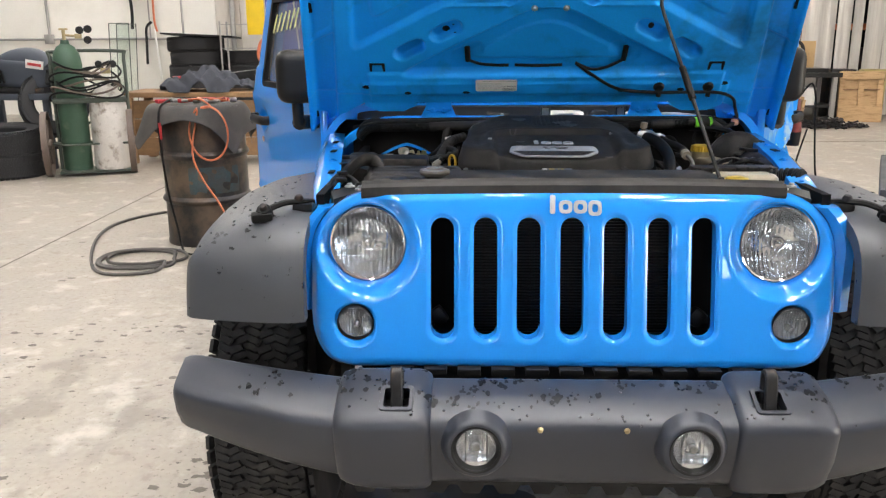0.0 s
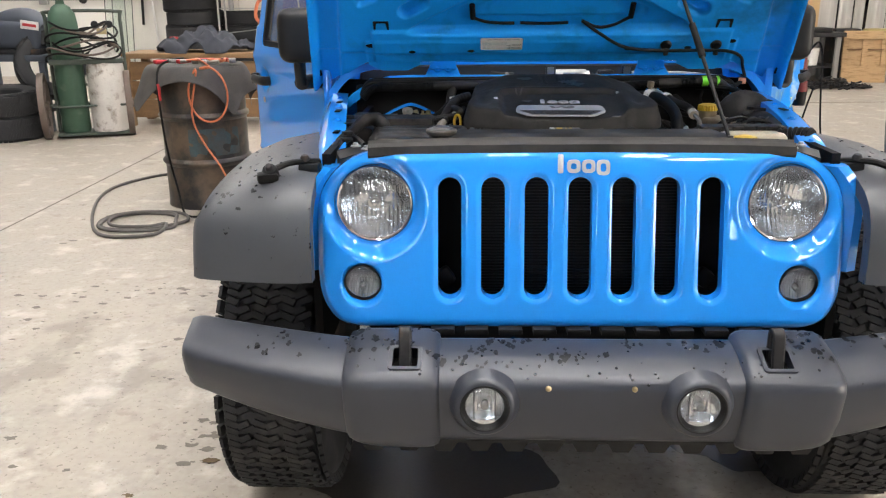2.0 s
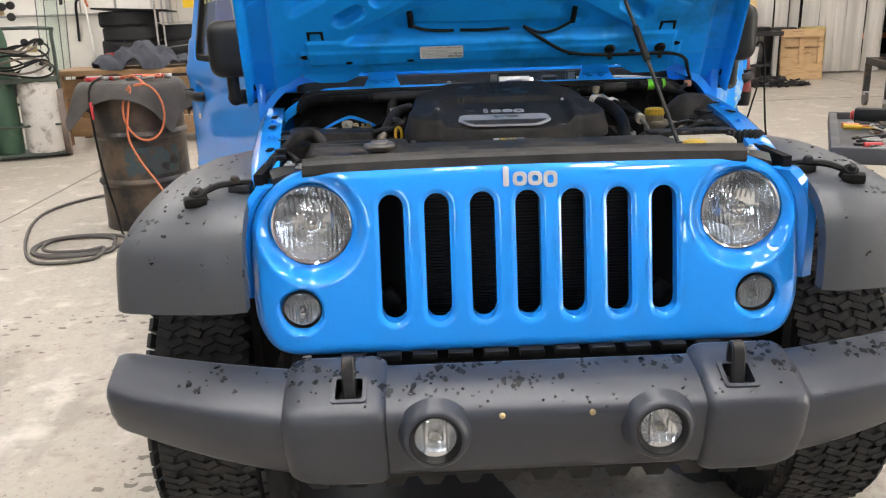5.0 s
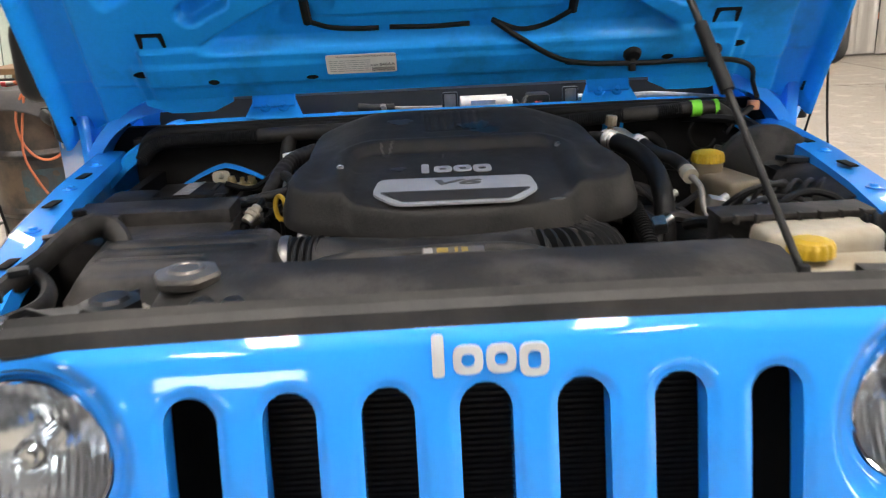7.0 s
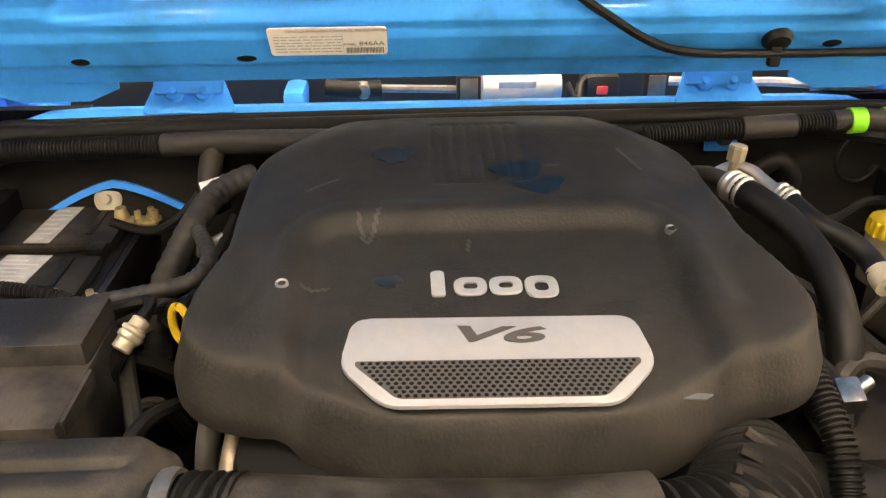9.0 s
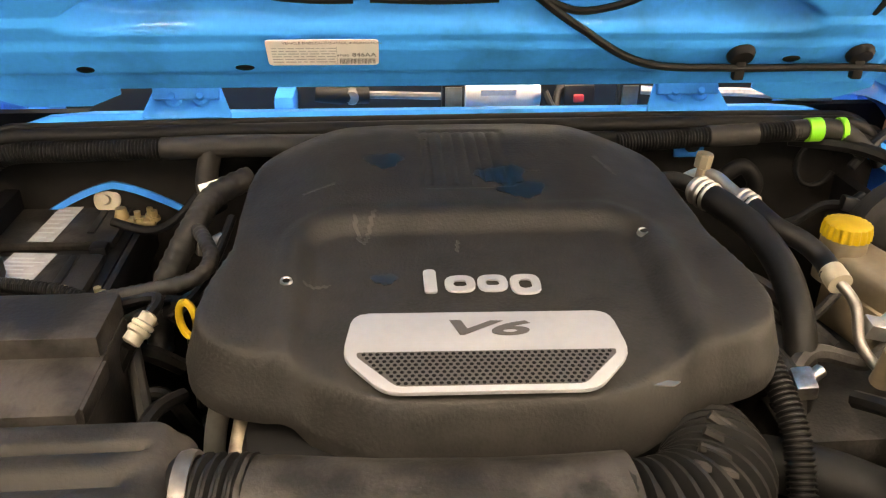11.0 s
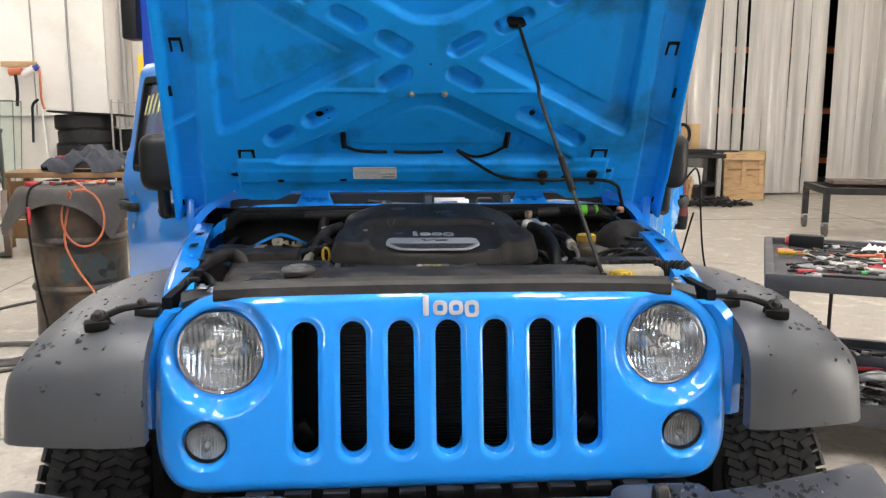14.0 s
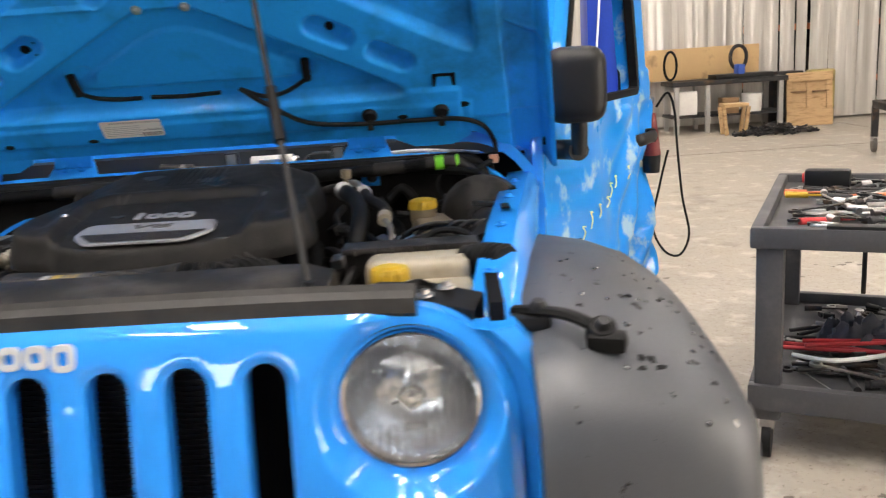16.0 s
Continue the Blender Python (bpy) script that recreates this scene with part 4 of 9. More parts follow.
def tyre_bm(R, r, w, blocks=56, rows=4, depth=0.011, plain_tread=False):
    h = w / 2
    prof = [(r, -h * 0.72), (r + 0.012, -h * 0.86), ((R + r) / 2, -h), (R - 0.05, -h * 0.98), (R - 0.018, -h * 0.86), (R - depth, -h * 0.70),
            (R - depth, h * 0.70), (R - 0.018, h * 0.86), (R - 0.05, h * 0.98), ((R + r) / 2, h), (r + 0.012, h * 0.86), (r, h * 0.72)]
    carcass = lathe(prof, 64, closed=True)
    bm = bmesh.new()
    for k in range(rows):
        c = (-0.5 + (k + 0.5) / rows) * w * 0.84
        bw = w * 0.84 / rows * 0.90
        for i in range(blocks):
            a = 2 * math.pi * (i + 0.5 * (k % 2)) / blocks
            skew = radians(24 if k % 2 else -24)
            L = 2 * math.pi * R / blocks * (0.93 if (i + k) % 3 else 0.86)
            m = pose(0, 0, 0, 0, 0, math.degrees(a)) @ Matrix.Translation((R - depth / 2, 0, c)) @ Matrix.Rotation(skew, 4, "X")
            outer = k in (0, rows - 1)
            # each block is split by a narrow sipe
            for e in (-1, 1):
                t = m @ Matrix.Translation((-0.0008 * (e > 0), e * L * 0.255, e * 0.004)) @ Matrix.Diagonal((depth, L * 0.43, bw, 1))
                bmesh.ops.create_cube(bm, size=1, matrix=t)
            if outer:
                sgn = -1 if k == 0 else 1
                m2 = pose(0, 0, 0, 0, 0, math.degrees(a)) @ Matrix.Translation((R - 0.030, 0, sgn * h * 0.93)) @ Matrix.Rotation(radians(-25 * sgn), 4, "Y")
                bmesh.ops.create_cube(bm, size=1, matrix=m2 @ Matrix.Diagonal((0.04, L * 0.85, 0.012, 1)))
    return carcass, bm


def wheel(x, y):
    m = pose(x, y, 0.405, 0, 90, 0)
    bm, tread = tyre_bm(0.405, 0.22, 0.265, 58, 6, 0.009)
    bm.transform(m)
    tread.transform(m)
    t = part("tyre", bm, TYRE, car, "chunky all-terrain tyre with dusty tread", angle=30)
    part("tread", tread, TYRE, t, angle=30)["kind"] = "stuff"
    bm = lathe([(0.0, 0.03), (0.06, 0.03), (0.07, 0.015), (0.19, 0.02), (0.21, 0.06), (0.222, 0.095), (0.222, -0.095), (0.2, -0.06), (0.18, -0.04), (0.0, -0.05)], 40)
    if x < 0:
        bmesh.ops.scale(bm, vec=(1, 1, -1), verts=bm.verts)
    bm.transform(m)
    part("rim", bm, DARK_STEEL, t)


for s in (-1, 1):
    flare(s)
    fender(s)
    hood_latch(s)
    for y in (0.40, 2.85):
        wheel(s * 0.782, y)

# ---- tub, doors, windscreen ----
DOOR_L = 1.0


def tub():
    tubp = part("body_tub", box((0, 2.25, 0.50), (1.48, 2.3, 0.04), 0.01), BLUE, car, "blue car body")
    for s in (-1, 1):
        part("cowl_post", box((s * 0.755, 1.10, 0.86), (0.03, 0.24, 0.66), 0.012), BLUE, tubp)
        part("sill", box((s * 0.755, 1.70, 0.58), (0.03, 0.96, 0.12), 0.012), BLUE, tubp)
        part("rear_quarter", box((s * 0.755, 2.88, 0.93), (0.03, 1.02, 0.42), 0.012), BLUE, tubp)
        part("door_post", box((s * 0.755, 2.30, 0.86), (0.03, 0.13, 0.66), 0.012), BLUE, tubp)
    part("tailgate", box((0, 3.41, 0.86), (1.5, 0.03, 0.66), 0.012), BLUE, tubp)
    bm = bmesh.new()
    for s in (-1, 1):
        tube([(s * 0.70, 1.13, 1.17), (s * 0.69, 1.28, 1.48), (s * 0.68, 1.40, 1.74)], 0.035, 10, bm=bm)
    box((0, 1.40, 1.755), (1.42, 0.07, 0.07), 0.02, bm=bm)
    part("windscreen_frame", bm, BLUE, car)
    pane = part("windscreen", loft([[(-0.67, 1.15, 1.2), (0.67, 1.15, 1.2), (0.67, 1.156, 1.2), (-0.67, 1.156, 1.2)], [(-0.65, 1.40, 1.73), (0.65, 1.40, 1.73), (0.65, 1.406, 1.73), (-0.65, 1.406, 1.73)]]), PANE, car)
    pane.visible_shadow = False
    bm = box((0, 2.40, 1.79), (1.44, 2.0, 0.05), 0.02)
    for s in (-1, 1):
        box((s * 0.70, 2.85, 1.50), (0.03, 1.1, 0.55), 0.012, bm=bm)
    box((0, 3.38, 1.48), (1.4, 0.03, 0.6), 0.012, bm=bm)
    part("hard_top", bm, BLACK, car, "black hard top")
    part("dashboard", box((0, 1.36, 1.08), (1.36, 0.30, 0.22), 0.05), BLACK, car)
    for s in (-1, 1):
        bm = box((s * 0.36, 2.05, 0.72), (0.5, 0.5, 0.16), 0.05)
        box((s * 0.36, 2.32, 1.05), (0.5, 0.14, 0.62), 0.05, pose(0, 0, 0, -12), bm)
        part("seat", bm, CLOTH, car)


tub()


def door(s):
    # door plane: swung out about 30 degrees from the body side; u runs back from the hinge, v up
    hinge = V((s * 0.775, 1.16, 0))
    along = V((s * 0.49, 0.872, 0)).normalized()
    out = V((s * along.y * 1.0, -abs(along.x), 0)).normalized()
    look_mat = BLUE if s < 0 else BLUE_WORN
    L = 1.06 if s < 0 else 1.065

    def lean(v):
        # the window frame leans inboard
        return (-0.19 if s < 0 else -0.06) * np.clip(v - 1.19, 0, None)

    def outline(u, v):
        body = sd_box(u, v, L / 2, 0.86, L / 2, 0.355, 0.05)
        # upright window frame narrowing to the raked front pillar
        top = sd_box(u, v, (0.2 + L - 0.03) / 2, 1.34, (L - 0.23) / 2, 0.335, 0.05)
        rake = ((0.10 + (v - 1.2) * 0.46) - u) * 0.9
        top = np.maximum(top, rake)
        return np.minimum(body, top)

    def window(u, v):
        w = sd_box(u, v, (0.25 + L - 0.17) / 2, 1.415, (L - 0.42) / 2, 0.195, 0.035)
        return np.maximum(w, ((0.175 + (v - 1.22) * 0.46) - u) * 0.9)

    def relief(u, v):
        d = outline(u, v)
        h = -0.018 * step_(d, -0.03, 0.0)
        h = h + 0.010 * step_(v, 1.10, 1.18) * (v < 1.3)
        h = h - 0.022 * (1 - step_(np.hypot((u - 0.88) / 1.1, v - 1.068), 0.02, 0.06))
        h = h + 0.006 * (1 - step_(np.abs(v - 0.74), 0.0, 0.02))
        if s > 0:  # crumpled in the crash
            h = h + 0.030 * np.sin(u * 14 + v * 9) * step_(u, 0.25, 0.8) * (v < 1.2) * 0.5 + 0.018 * np.sin(u * 31 - v * 22) * step_(u, 0.45, 0.9) * step_(1.25 - v, 0.0, 0.2) - 0.05 * np.exp(-((u - 0.93) / 0.09) ** 2 - ((v - 0.88) / 0.12) ** 2)
        return h

    def place(u, v):
        h = relief(u, v) + lean(v)
        return [tuple(hinge + along * a + V((0, 0, b)) + out * c) for a, b, c in zip(u, v, h)]

    back = -out * 0.07
    d = part("door", field(0, 1.09, 0.5, 1.69, 0.014, lambda u, v: np.maximum(outline(u, v), -window(u, v)), place, back), look_mat, car, "open blue front door" if s < 0 else "open blue front door, dented and scratched")
    inner = hinge - out * 0.068
    bm = field(0.01, 1.08, 0.52, 1.68, 0.03, lambda u, v: np.maximum(outline(u, v) + 0.012, -window(u, v)), lambda u, v: [tuple(inner + along * a + V((0, 0, b)) + out * c) for a, b, c in zip(u, v, lean(v))])
    part("trim_panel", bm, BLACK, d)
    # window seal and pane
    seal = field(0.1, 1.0, 1.18, 1.75, 0.014, lambda u, v: np.maximum(window(u, v) - 0.004, -(window(u, v) + 0.022)), lambda u, v: [tuple(hinge + along * a + V((0, 0, b)) + out * (0.006 + c)) for a, b, c in zip(u, v, lean(v))], -out * 0.03)
    part("window_seal", seal, RUBBER, d)
    if s < 0:
        pane = part("window_pane", field(0.1, 1.0, 1.18, 1.75, 0.03, lambda u, v: window(u, v) + 0.012, lambda u, v: [tuple(hinge + along * a + V((0, 0, b)) + out * (c - 0.012)) for a, b, c in zip(u, v, lean(v))], -out * 0.004), GREY_PANE, d, "window greyed for dirt and reflection, with a yellow scrawl")
        pane.visible_shadow = False
        # marker scrawl as plain bars
        bm = bmesh.new()
        rng = random.Random(5)
        for k in range(6):
            a = 0.84 - 0.065 * k
            p0 = hinge + along * (a + rng.uniform(-.01, .01)) + V((0, 0, 1.455 + 0.004 * k)) - out * 0.057
            p1 = hinge + along * (a - 0.012 - rng.uniform(0, .02)) + V((0, 0, 1.535 + 0.004 * k)) - out * 0.072
            rod(p0, p1, 0.0035, seg=6, bm=bm)
        islands("marker_bar", bm, CHALK, d, "yellow marker stroke")
    else:
        bm = bmesh.new()
        rng = random.Random(9)
        for k in range(7):
            a = 0.30 + 0.07 * k
            z = 0.83 + 0.02 * k
            q = hinge + along * a + V((0, 0, z)) + out * (float(relief(np.array([a]), np.array([z]))[0]) + 0.004)
            w, h = rng.uniform(0.012, 0.028), rng.uniform(0.030, 0.055)
            tube([q, q + along * w + V((0, 0, h * 0.5)), q + V((0, 0, h)), q + along * (w * 1.3) + V((0, 0, h * 0.9))], 0.0022, 6, bm=bm)
        islands("marker_bar", bm, CHALK, d, "yellow marker stroke")
    # pull handle
    c = hinge + along * 0.88 + V((0, 0, 1.068))
    bm = tube([c - along * 0.085 + out * 0.002, c - along * 0.07 + out * 0.03, c + along * 0.05 + out * 0.034, c + along * 0.085 + out * 0.028], 0.017, 10, 5, flat=1.25)
    box(c + along * 0.085 + out * 0.02, (0.035, 0.035, 0.05), 0.008, bm=bm)
    part("handle", bm, BLACK, d, "black door handle")
    part("lock", lathe([(0, 0.004), (0.012, 0.003), (0.014, 0)], 16, to(hinge + along * 0.90 + V((0, 0, 0.975)) + out * 0.002, out)), STEEL, d)
    # mirror on its arm near the front of the door
    f = hinge + along * 0.10
    bm = tube([f + V((0, 0, 1.125)), f + V((0, 0, 1.125)) + out * 0.05, (s * 0.885, 1.185, 1.125)], 0.030, 12, 5, flat=0.9)
    tube([(s * 0.885, 1.19, 1.115), (s * 0.888, 1.19, 1.17), (s * 0.888, 1.19, 1.24)], 0.022, 12, 5, bm=bm)
    mir = part("mirror", bm, BLACK, d, "large black door mirror")
    c = V((s * 0.882, 1.19, 1.295))
    bm = box(c, (0.158, 0.120, 0.195), 0.056, pose(0, 0, 0, 0, 0, -s * 8), seg=6)
    part("mirror_housing", bm, BLACK, mir)
    part("mirror_face", box(c + V((0, 0.058, 0)), (0.12, 0.004, 0.14), 0.001, pose(0, 0, 0, 0, 0, -s * 8)), CHROME, mir)


door(-1)
door(1)

# ---- hood ----
HD, HN, H0 = V((0, -0.612, 0.791)), V((0, -0.791, -0.612)), V((0, 0.865, 1.30))


def hood_pt(u, v, h=0.0):
    return V((u, 0, 0)) + H0 + HD * v + HN * h


def hood_outline(u, v):
    a = np.abs(u)
    side = a - (0.800 - 0.092 * (v + 0.2))
    low = np.where(a < 0.56, -0.098, -0.098 - 0.125 * step_(a, 0.56, 0.80)) - v
    high = v - (1.02 - 0.10 * (a / 0.7) ** 2)
    return np.maximum.reduce([side, low, high])


def hood_h(u, v):
    """Height of the inner panel toward the engine: ribs proud, fields sunk."""
    a = np.abs(u)
    arms = np.min([sd_seg(a, v, (0.0, 0.388), (0.64, 0.012)) - 0.074, sd_seg(a, v, (0.0, 0.388), (0.62, 0.80)) - 0.070], axis=0)
    hub = np.hypot(u, v - 0.388) - 0.115
    beam = v - 0.012
    rail = (0.640 - 0.085 * (v + 0.1)) - a
    top = 0.90 - v
    k = 70.0
    d = -np.log(sum(np.exp(-k * np.clip(q, -0.2, 0.4)) for q in (arms, hub, beam, rail, top))) / k
    h = -0.025 * step_(d, -0.004, 0.009)
    # raised band inside each sunk field
    h = h + 0.006 * step_(d, 0.055, 0.062)
    # pressed slots
    for cu, cv, ang in ((0.100, 0.441, 32), (0.100, 0.327, -32), (0.436, 0.119, -30), (0.224, 0.515, 32), (0.318, 0.190, -30), (0.36, 0.605, 33), (0.25, 0.095, -25)):
        dx, dy = math.cos(radians(ang)) * 0.030, math.sin(radians(ang)) * 0.030
        q = sd_seg(a, v, (cu - dx, cv - dy), (cu + dx, cv + dy)) - 0.024
        deep = 0.026 if cu != 0.25 else 0.005
        h = h - deep * (1 - step_(q, -0.008, 0.004))
    # beam: two long creases, and the outer channel along the sides
    h = h + 0.006 * step_(-v, -0.030, -0.022) * (a < 0.58) + 0.004 * step_(-v, 0.006, 0.016) * (a < 0.60) - 0.005 * step_(-v, 0.058, 0.07)
    chan = a - (0.700 - 0.092 * (v + 0.2))
    h = h - 0.020 * step_(chan, 0.0, 0.012) + 0.040 * step_(chan, 0.072, 0.092)
    h = h + 0.005 * (1 - step_(np.abs(v - 0.285), 0.002, 0.008)) * step_(a, 0.10, 0.13) * step_(0.37 - a, 0, 0.03)
    # closing steps across the side channels
    h = h + 0.012 * (1 - step_(np.abs(v - 0.165 + 0.5 * (a - 0.72)), 0.004, 0.012)) * step_(a, 0.665, 0.68) * step_(0.76 - a, 0, 0.015)
    return h


def hood():
    place = lambda u, v: [tuple(hood_pt(a, b, c)) for a, b, c in zip(u, v, hood_h(u, v))]
    hd = part("hood", field(-0.83, 0.83, -0.24, 1.03, 0.0048, hood_outline, place, tuple(-HN * 0.045)), BLUE_IN, car, "raised blue hood with pressed X-shaped inner bracing", angle=70)
    bm = field(-0.83, 0.83, -0.24, 1.03, 0.03, hood_outline, lambda u, v: [tuple(hood_pt(a, b, -0.05 - 0.02 * (1 - (a / 0.8) ** 2))) for a, b in zip(u, v)])
    part("hood_skin", bm, BLUE, hd)
    # lower flange strips that hang below the beam
    for u0, u1 in ((-0.60, -0.425), (0.425, 0.60)):
        rows = []
        for t in np.linspace(0, 1, 9):
            u = u0 + (u1 - u0) * t
            k = min(t, 1 - t) * abs(u1 - u0)
            dep = -0.112 - 0.026 * min(1, k / 0.045)
            rows.append([hood_pt(u, -0.092, -0.004), hood_pt(u, dep, 0.004), hood_pt(u, dep, 0.001), hood_pt(u, -0.092, -0.012)])
        part("hood_flange", loft([[tuple(p) for p in r] for r in rows]), BLUE_IN, hd)
    # hinges: trapezoid plates with two bolts
    for s in (-1, 1):
        c = 0.352
        m = Matrix((V((1, 0, 0)), V((0, 0.64, 0.77)).normalized(), V((0, -0.77, 0.64)).normalized())).transposed().to_4x4()
        m.translation = V((s * c, 0.966, 1.166))
        bm = prism(rounded([(-0.062, -0.004), (0.062, -0.004), (0.042, 0.048), (-0.042, 0.048)], 0.008), 0.006, m, 0.002)
        hg = part("hinge", bm, BLUE_IN, hd, "blue hood hinge plate with two bolts")
        bm = bmesh.new()
        for du in (-0.019, 0.019):
            lathe([(0, 0.012), (0.005, 0.0115), (0.006, 0.006), (0.011, 0.0055), (0.0125, 0.003), (0.0125, 0)], 16, m @ Matrix.Translation((du, 0.024, 0.006)), bm)
        islands("hinge_bolt", bm, BLUE_IN, hg)
        part("hinge_strap", box(V((s * c, 0.985, 1.215)), (0.09, 0.012, 0.06), 0.004, pose(0, 0, 0, -25)), BLUE_IN, hg)
        part("hinge_foot", prism(rounded([(-0.085, -0.02), (0.085, -0.02), (0.075, 0.02), (-0.075, 0.02)], 0.006), 0.004, Matrix.Translation((s * c, 0.985, 1.152)), 0.001), BLUE_IN, hg)
    # holes and clips in the inner panel: flat near-black patches for their shade
    holes = [(-0.45, -0.052, .012, .007), (-0.256, -0.050, .013, .006), (0.256, -0.045, .013, .006), (0.448, -0.040, .013, .007), (-0.318, 0.182, .013, .012), (-0.295, 0.197, .003, .003), (-0.288, 0.180, .006, .002), (0.318, 0.188, .010, .012), (0.305, 0.215, .003, .003), (0.004, 0.376, .003, .003), (-0.585, -0.03, .017, .009), (0.585, -0.02, .015, .008)]
    for u, v, ru, rv in holes:
        h = float(hood_h(np.array([u]), np.array([v]))[0])
        m = Matrix((V((1, 0, 0)), HD, HN)).transposed().to_4x4()
        m.translation = hood_pt(u, v, h - 0.0005)
        bm = lathe([(0, 0.001), (0.85, 0.001), (1.0, 0.0)], 18, m @ Matrix.Diagonal((ru, rv, 1, 1)))
        part("panel_hole", bm, SHADE_BLACK, hd)
    for s in (-1, 1):
        for u, v, w, t in ((0.545, 0.050, 0.05, 0.034), (0.69, 0.42, 0.035, 0.045), (0.735, 0.275, 0.018, 0.035), (0.775, -0.165, 0.012, 0.026)):
            h = float(hood_h(np.array([s * u]), np.array([v]))[0])
            m = Matrix((V((1, 0, 0)), HD, HN)).transposed().to_4x4()
            m.translation = hood_pt(s * u, v, h)
            bm = bmesh.new()
            if w > 0.03:
                prism(rounded([(-w / 2, -t / 2), (-w / 2 + 0.006, -t / 2), (-w * 0.3, t * 0.28), (w * 0.3, t * 0.28), (w / 2 - 0.006, -t / 2), (w / 2, -t / 2), (w / 2, t / 2), (-w / 2, t / 2)], 0.003), 0.0015, m, bm=bm)
            else:
                prism(rounded([(-w / 2, -t / 2), (w / 2, -t / 2), (w / 2, t / 2), (-w / 2, t / 2)], 0.004), 0.0015, m, bm=bm)
            part("panel_slot", bm, SHADE_BLACK, hd)
    # two bright bolts at the arch
    for s in (-1, 1):
        m = Matrix((V((1, 0, 0)), HD, HN)).transposed().to_4x4()
        m.translation = hood_pt(s * 0.048, 0.274, float(hood_h(np.array([0.048]), np.array([0.274]))[0]))
        part("hood_bolt", lathe([(0, 0.010), (0.005, 0.009), (0.006, 0.003), (0.010, 0.002), (0.010, 0)], 14, m), ALU, hd)
    # printed label
    m = Matrix((V((1, 0, 0)), HD, HN)).transposed().to_4x4()
    m.translation = hood_pt(-0.157, -0.019, float(hood_h(np.array([-0.157]), np.array([-0.03]))[0]) + 0.0012)
    lab = part("emission_label", prism(rounded([(-0.068, -0.024), (0.068, -0.024), (0.068, 0.024), (-0.068, 0.024)], 0.006), 0.0012, m), WHITE, hd, "white printed emission sticker")
    bm = bmesh.new()
    rng = random.Random(3)
    mm = m @ Matrix.Translation((0, 0, 0.0013))
    for row in range(6):
        y = 0.008 - row * 0.0052
        x = -0.062
        while x < 0.012:
            w = rng.uniform(0.004, 0.014)
            prism([(x, y), (x + w, y), (x + w, y + 0.0017), (x, y + 0.0017)], 0.0002, mm, bm=bm)
            x += w + 0.002
    prism([(0.0165, -0.022), (0.017, -0.022), (0.017, 0.012), (0.0165, 0.012)], 0.0002, mm, bm=bm)
    part("label_print", bm, PALE_PRINT, lab)
    bm = bmesh.new()
    for k in range(26):
        x = 0.020 + k * 0.0017
        prism([(x, -0.021), (x + rng.choice((0.0006, 0.001)), -0.021), (x + 0.0009, -0.011), (x, -0.011)], 0.0002, mm, bm=bm)
    part("barcode", bm, PRINT, lab)
    for txt, size, x, y, mt in (("VEHICLE EMISSION CONTROL INFORMATION", 0.0058, 0.012, 0.0185, PRINT), ("846AA", 0.0105, 0.050, -0.004, PRINT), ("47480", 0.006, 0.024, -0.005, PRINT)):
        part("label_print", text_mesh(txt, size, 0.0001, mm @ Matrix.Translation((x, y, 0.0002))), mt, lab, smooth=False)
    # washer hose with its nozzles and clips
    hh = lambda u, v, e=0.008: hood_pt(u, v, float(hood_h(np.array([u]), np.array([v]))[0]) + e)
    w = part("washer_hose", tube([hh(-0.247, 0.064), hh(-0.21, 0.052, .012), hh(-0.16, 0.046, .012), hh(-0.118, 0.044, .01)], 0.0048, 8), RUBBER, hd, "thin black washer hose")
    part("hose_run", tube([hh(-0.098, 0.043), hh(-0.02, 0.040), hh(0.055, 0.043)], 0.0048, 8), RUBBER, w)
    part("hose_run", tube([hh(0.098, 0.050), hh(0.15, 0.028, .012), hh(0.20, 0.038, .014), hh(0.247, 0.066, .012)], 0.0048, 8), RUBBER, w)
    part("hose_run", tube([hh(0.098, 0.050), hh(0.155, 0.016, .014), hh(0.24, -0.020, .02), hh(0.36, -0.040, .014), hh(0.47, -0.040, .014), hh(0.57, -0.043, .014), hh(0.625, -0.075, .02), V((0.650, 0.945, 1.195)), V((0.655, 0.93, 1.165))], 0.0052, 8), RUBBER, w)
    for u in (-0.25, 0.25):
        bm = tube([hh(u, 0.062, .008), hh(u * 1.005, 0.085, .012), hh(u * 1.01, 0.112, 0.008)], 0.009, 8)
        part("nozzle", bm, RUBBER, w)
    for u, v in ((0.375, -0.040), (0.535, -0.040)):
        bm = lathe([(0, 0.012), (0.014, 0.010), (0.018, 0.004), (0.018, 0)], 16, to(hh(u, v + 0.012, 0.0), HN))
        box(hh(u, v - 0.004, 0.014), (0.014, 0.012, 0.026), 0.003, bm=bm)
        part("hose_clip", bm, RUBBER, w)
    # prop rod
    foot, top = V((0.356, 0.062, 1.098)), hood_pt(0.236, 0.505, -0.01)
    a, b = V((0.2625, 0.350, 1.490)), V((0.2585, 0.372, 1.530))
    path = [foot, foot.lerp(a, 0.5), a, b, b.lerp(top, 0.5), top]
    pr = part("prop_rod", tube(path, 0.0046, 10, 4), BLACK, car, "thin black hood prop rod")
    p0, p1 = foot.lerp(a, 0.47), foot.lerp(a, 0.66)
    part("grip", rod(p0, p1, 0.0090, 0.0082, 14), RUBBER, pr, "black foam grip")
    part("rod_end", box(foot, (0.013, 0.013, 0.024), 0.004), BLACK, pr)
    bm = box(top + HN * 0.0, (0.06, 0.03, 0.016), 0.006, pose(0, 0, 0, 50, 0, 20))
    part("rod_socket", bm, SHADE_BLACK, pr)


hood()

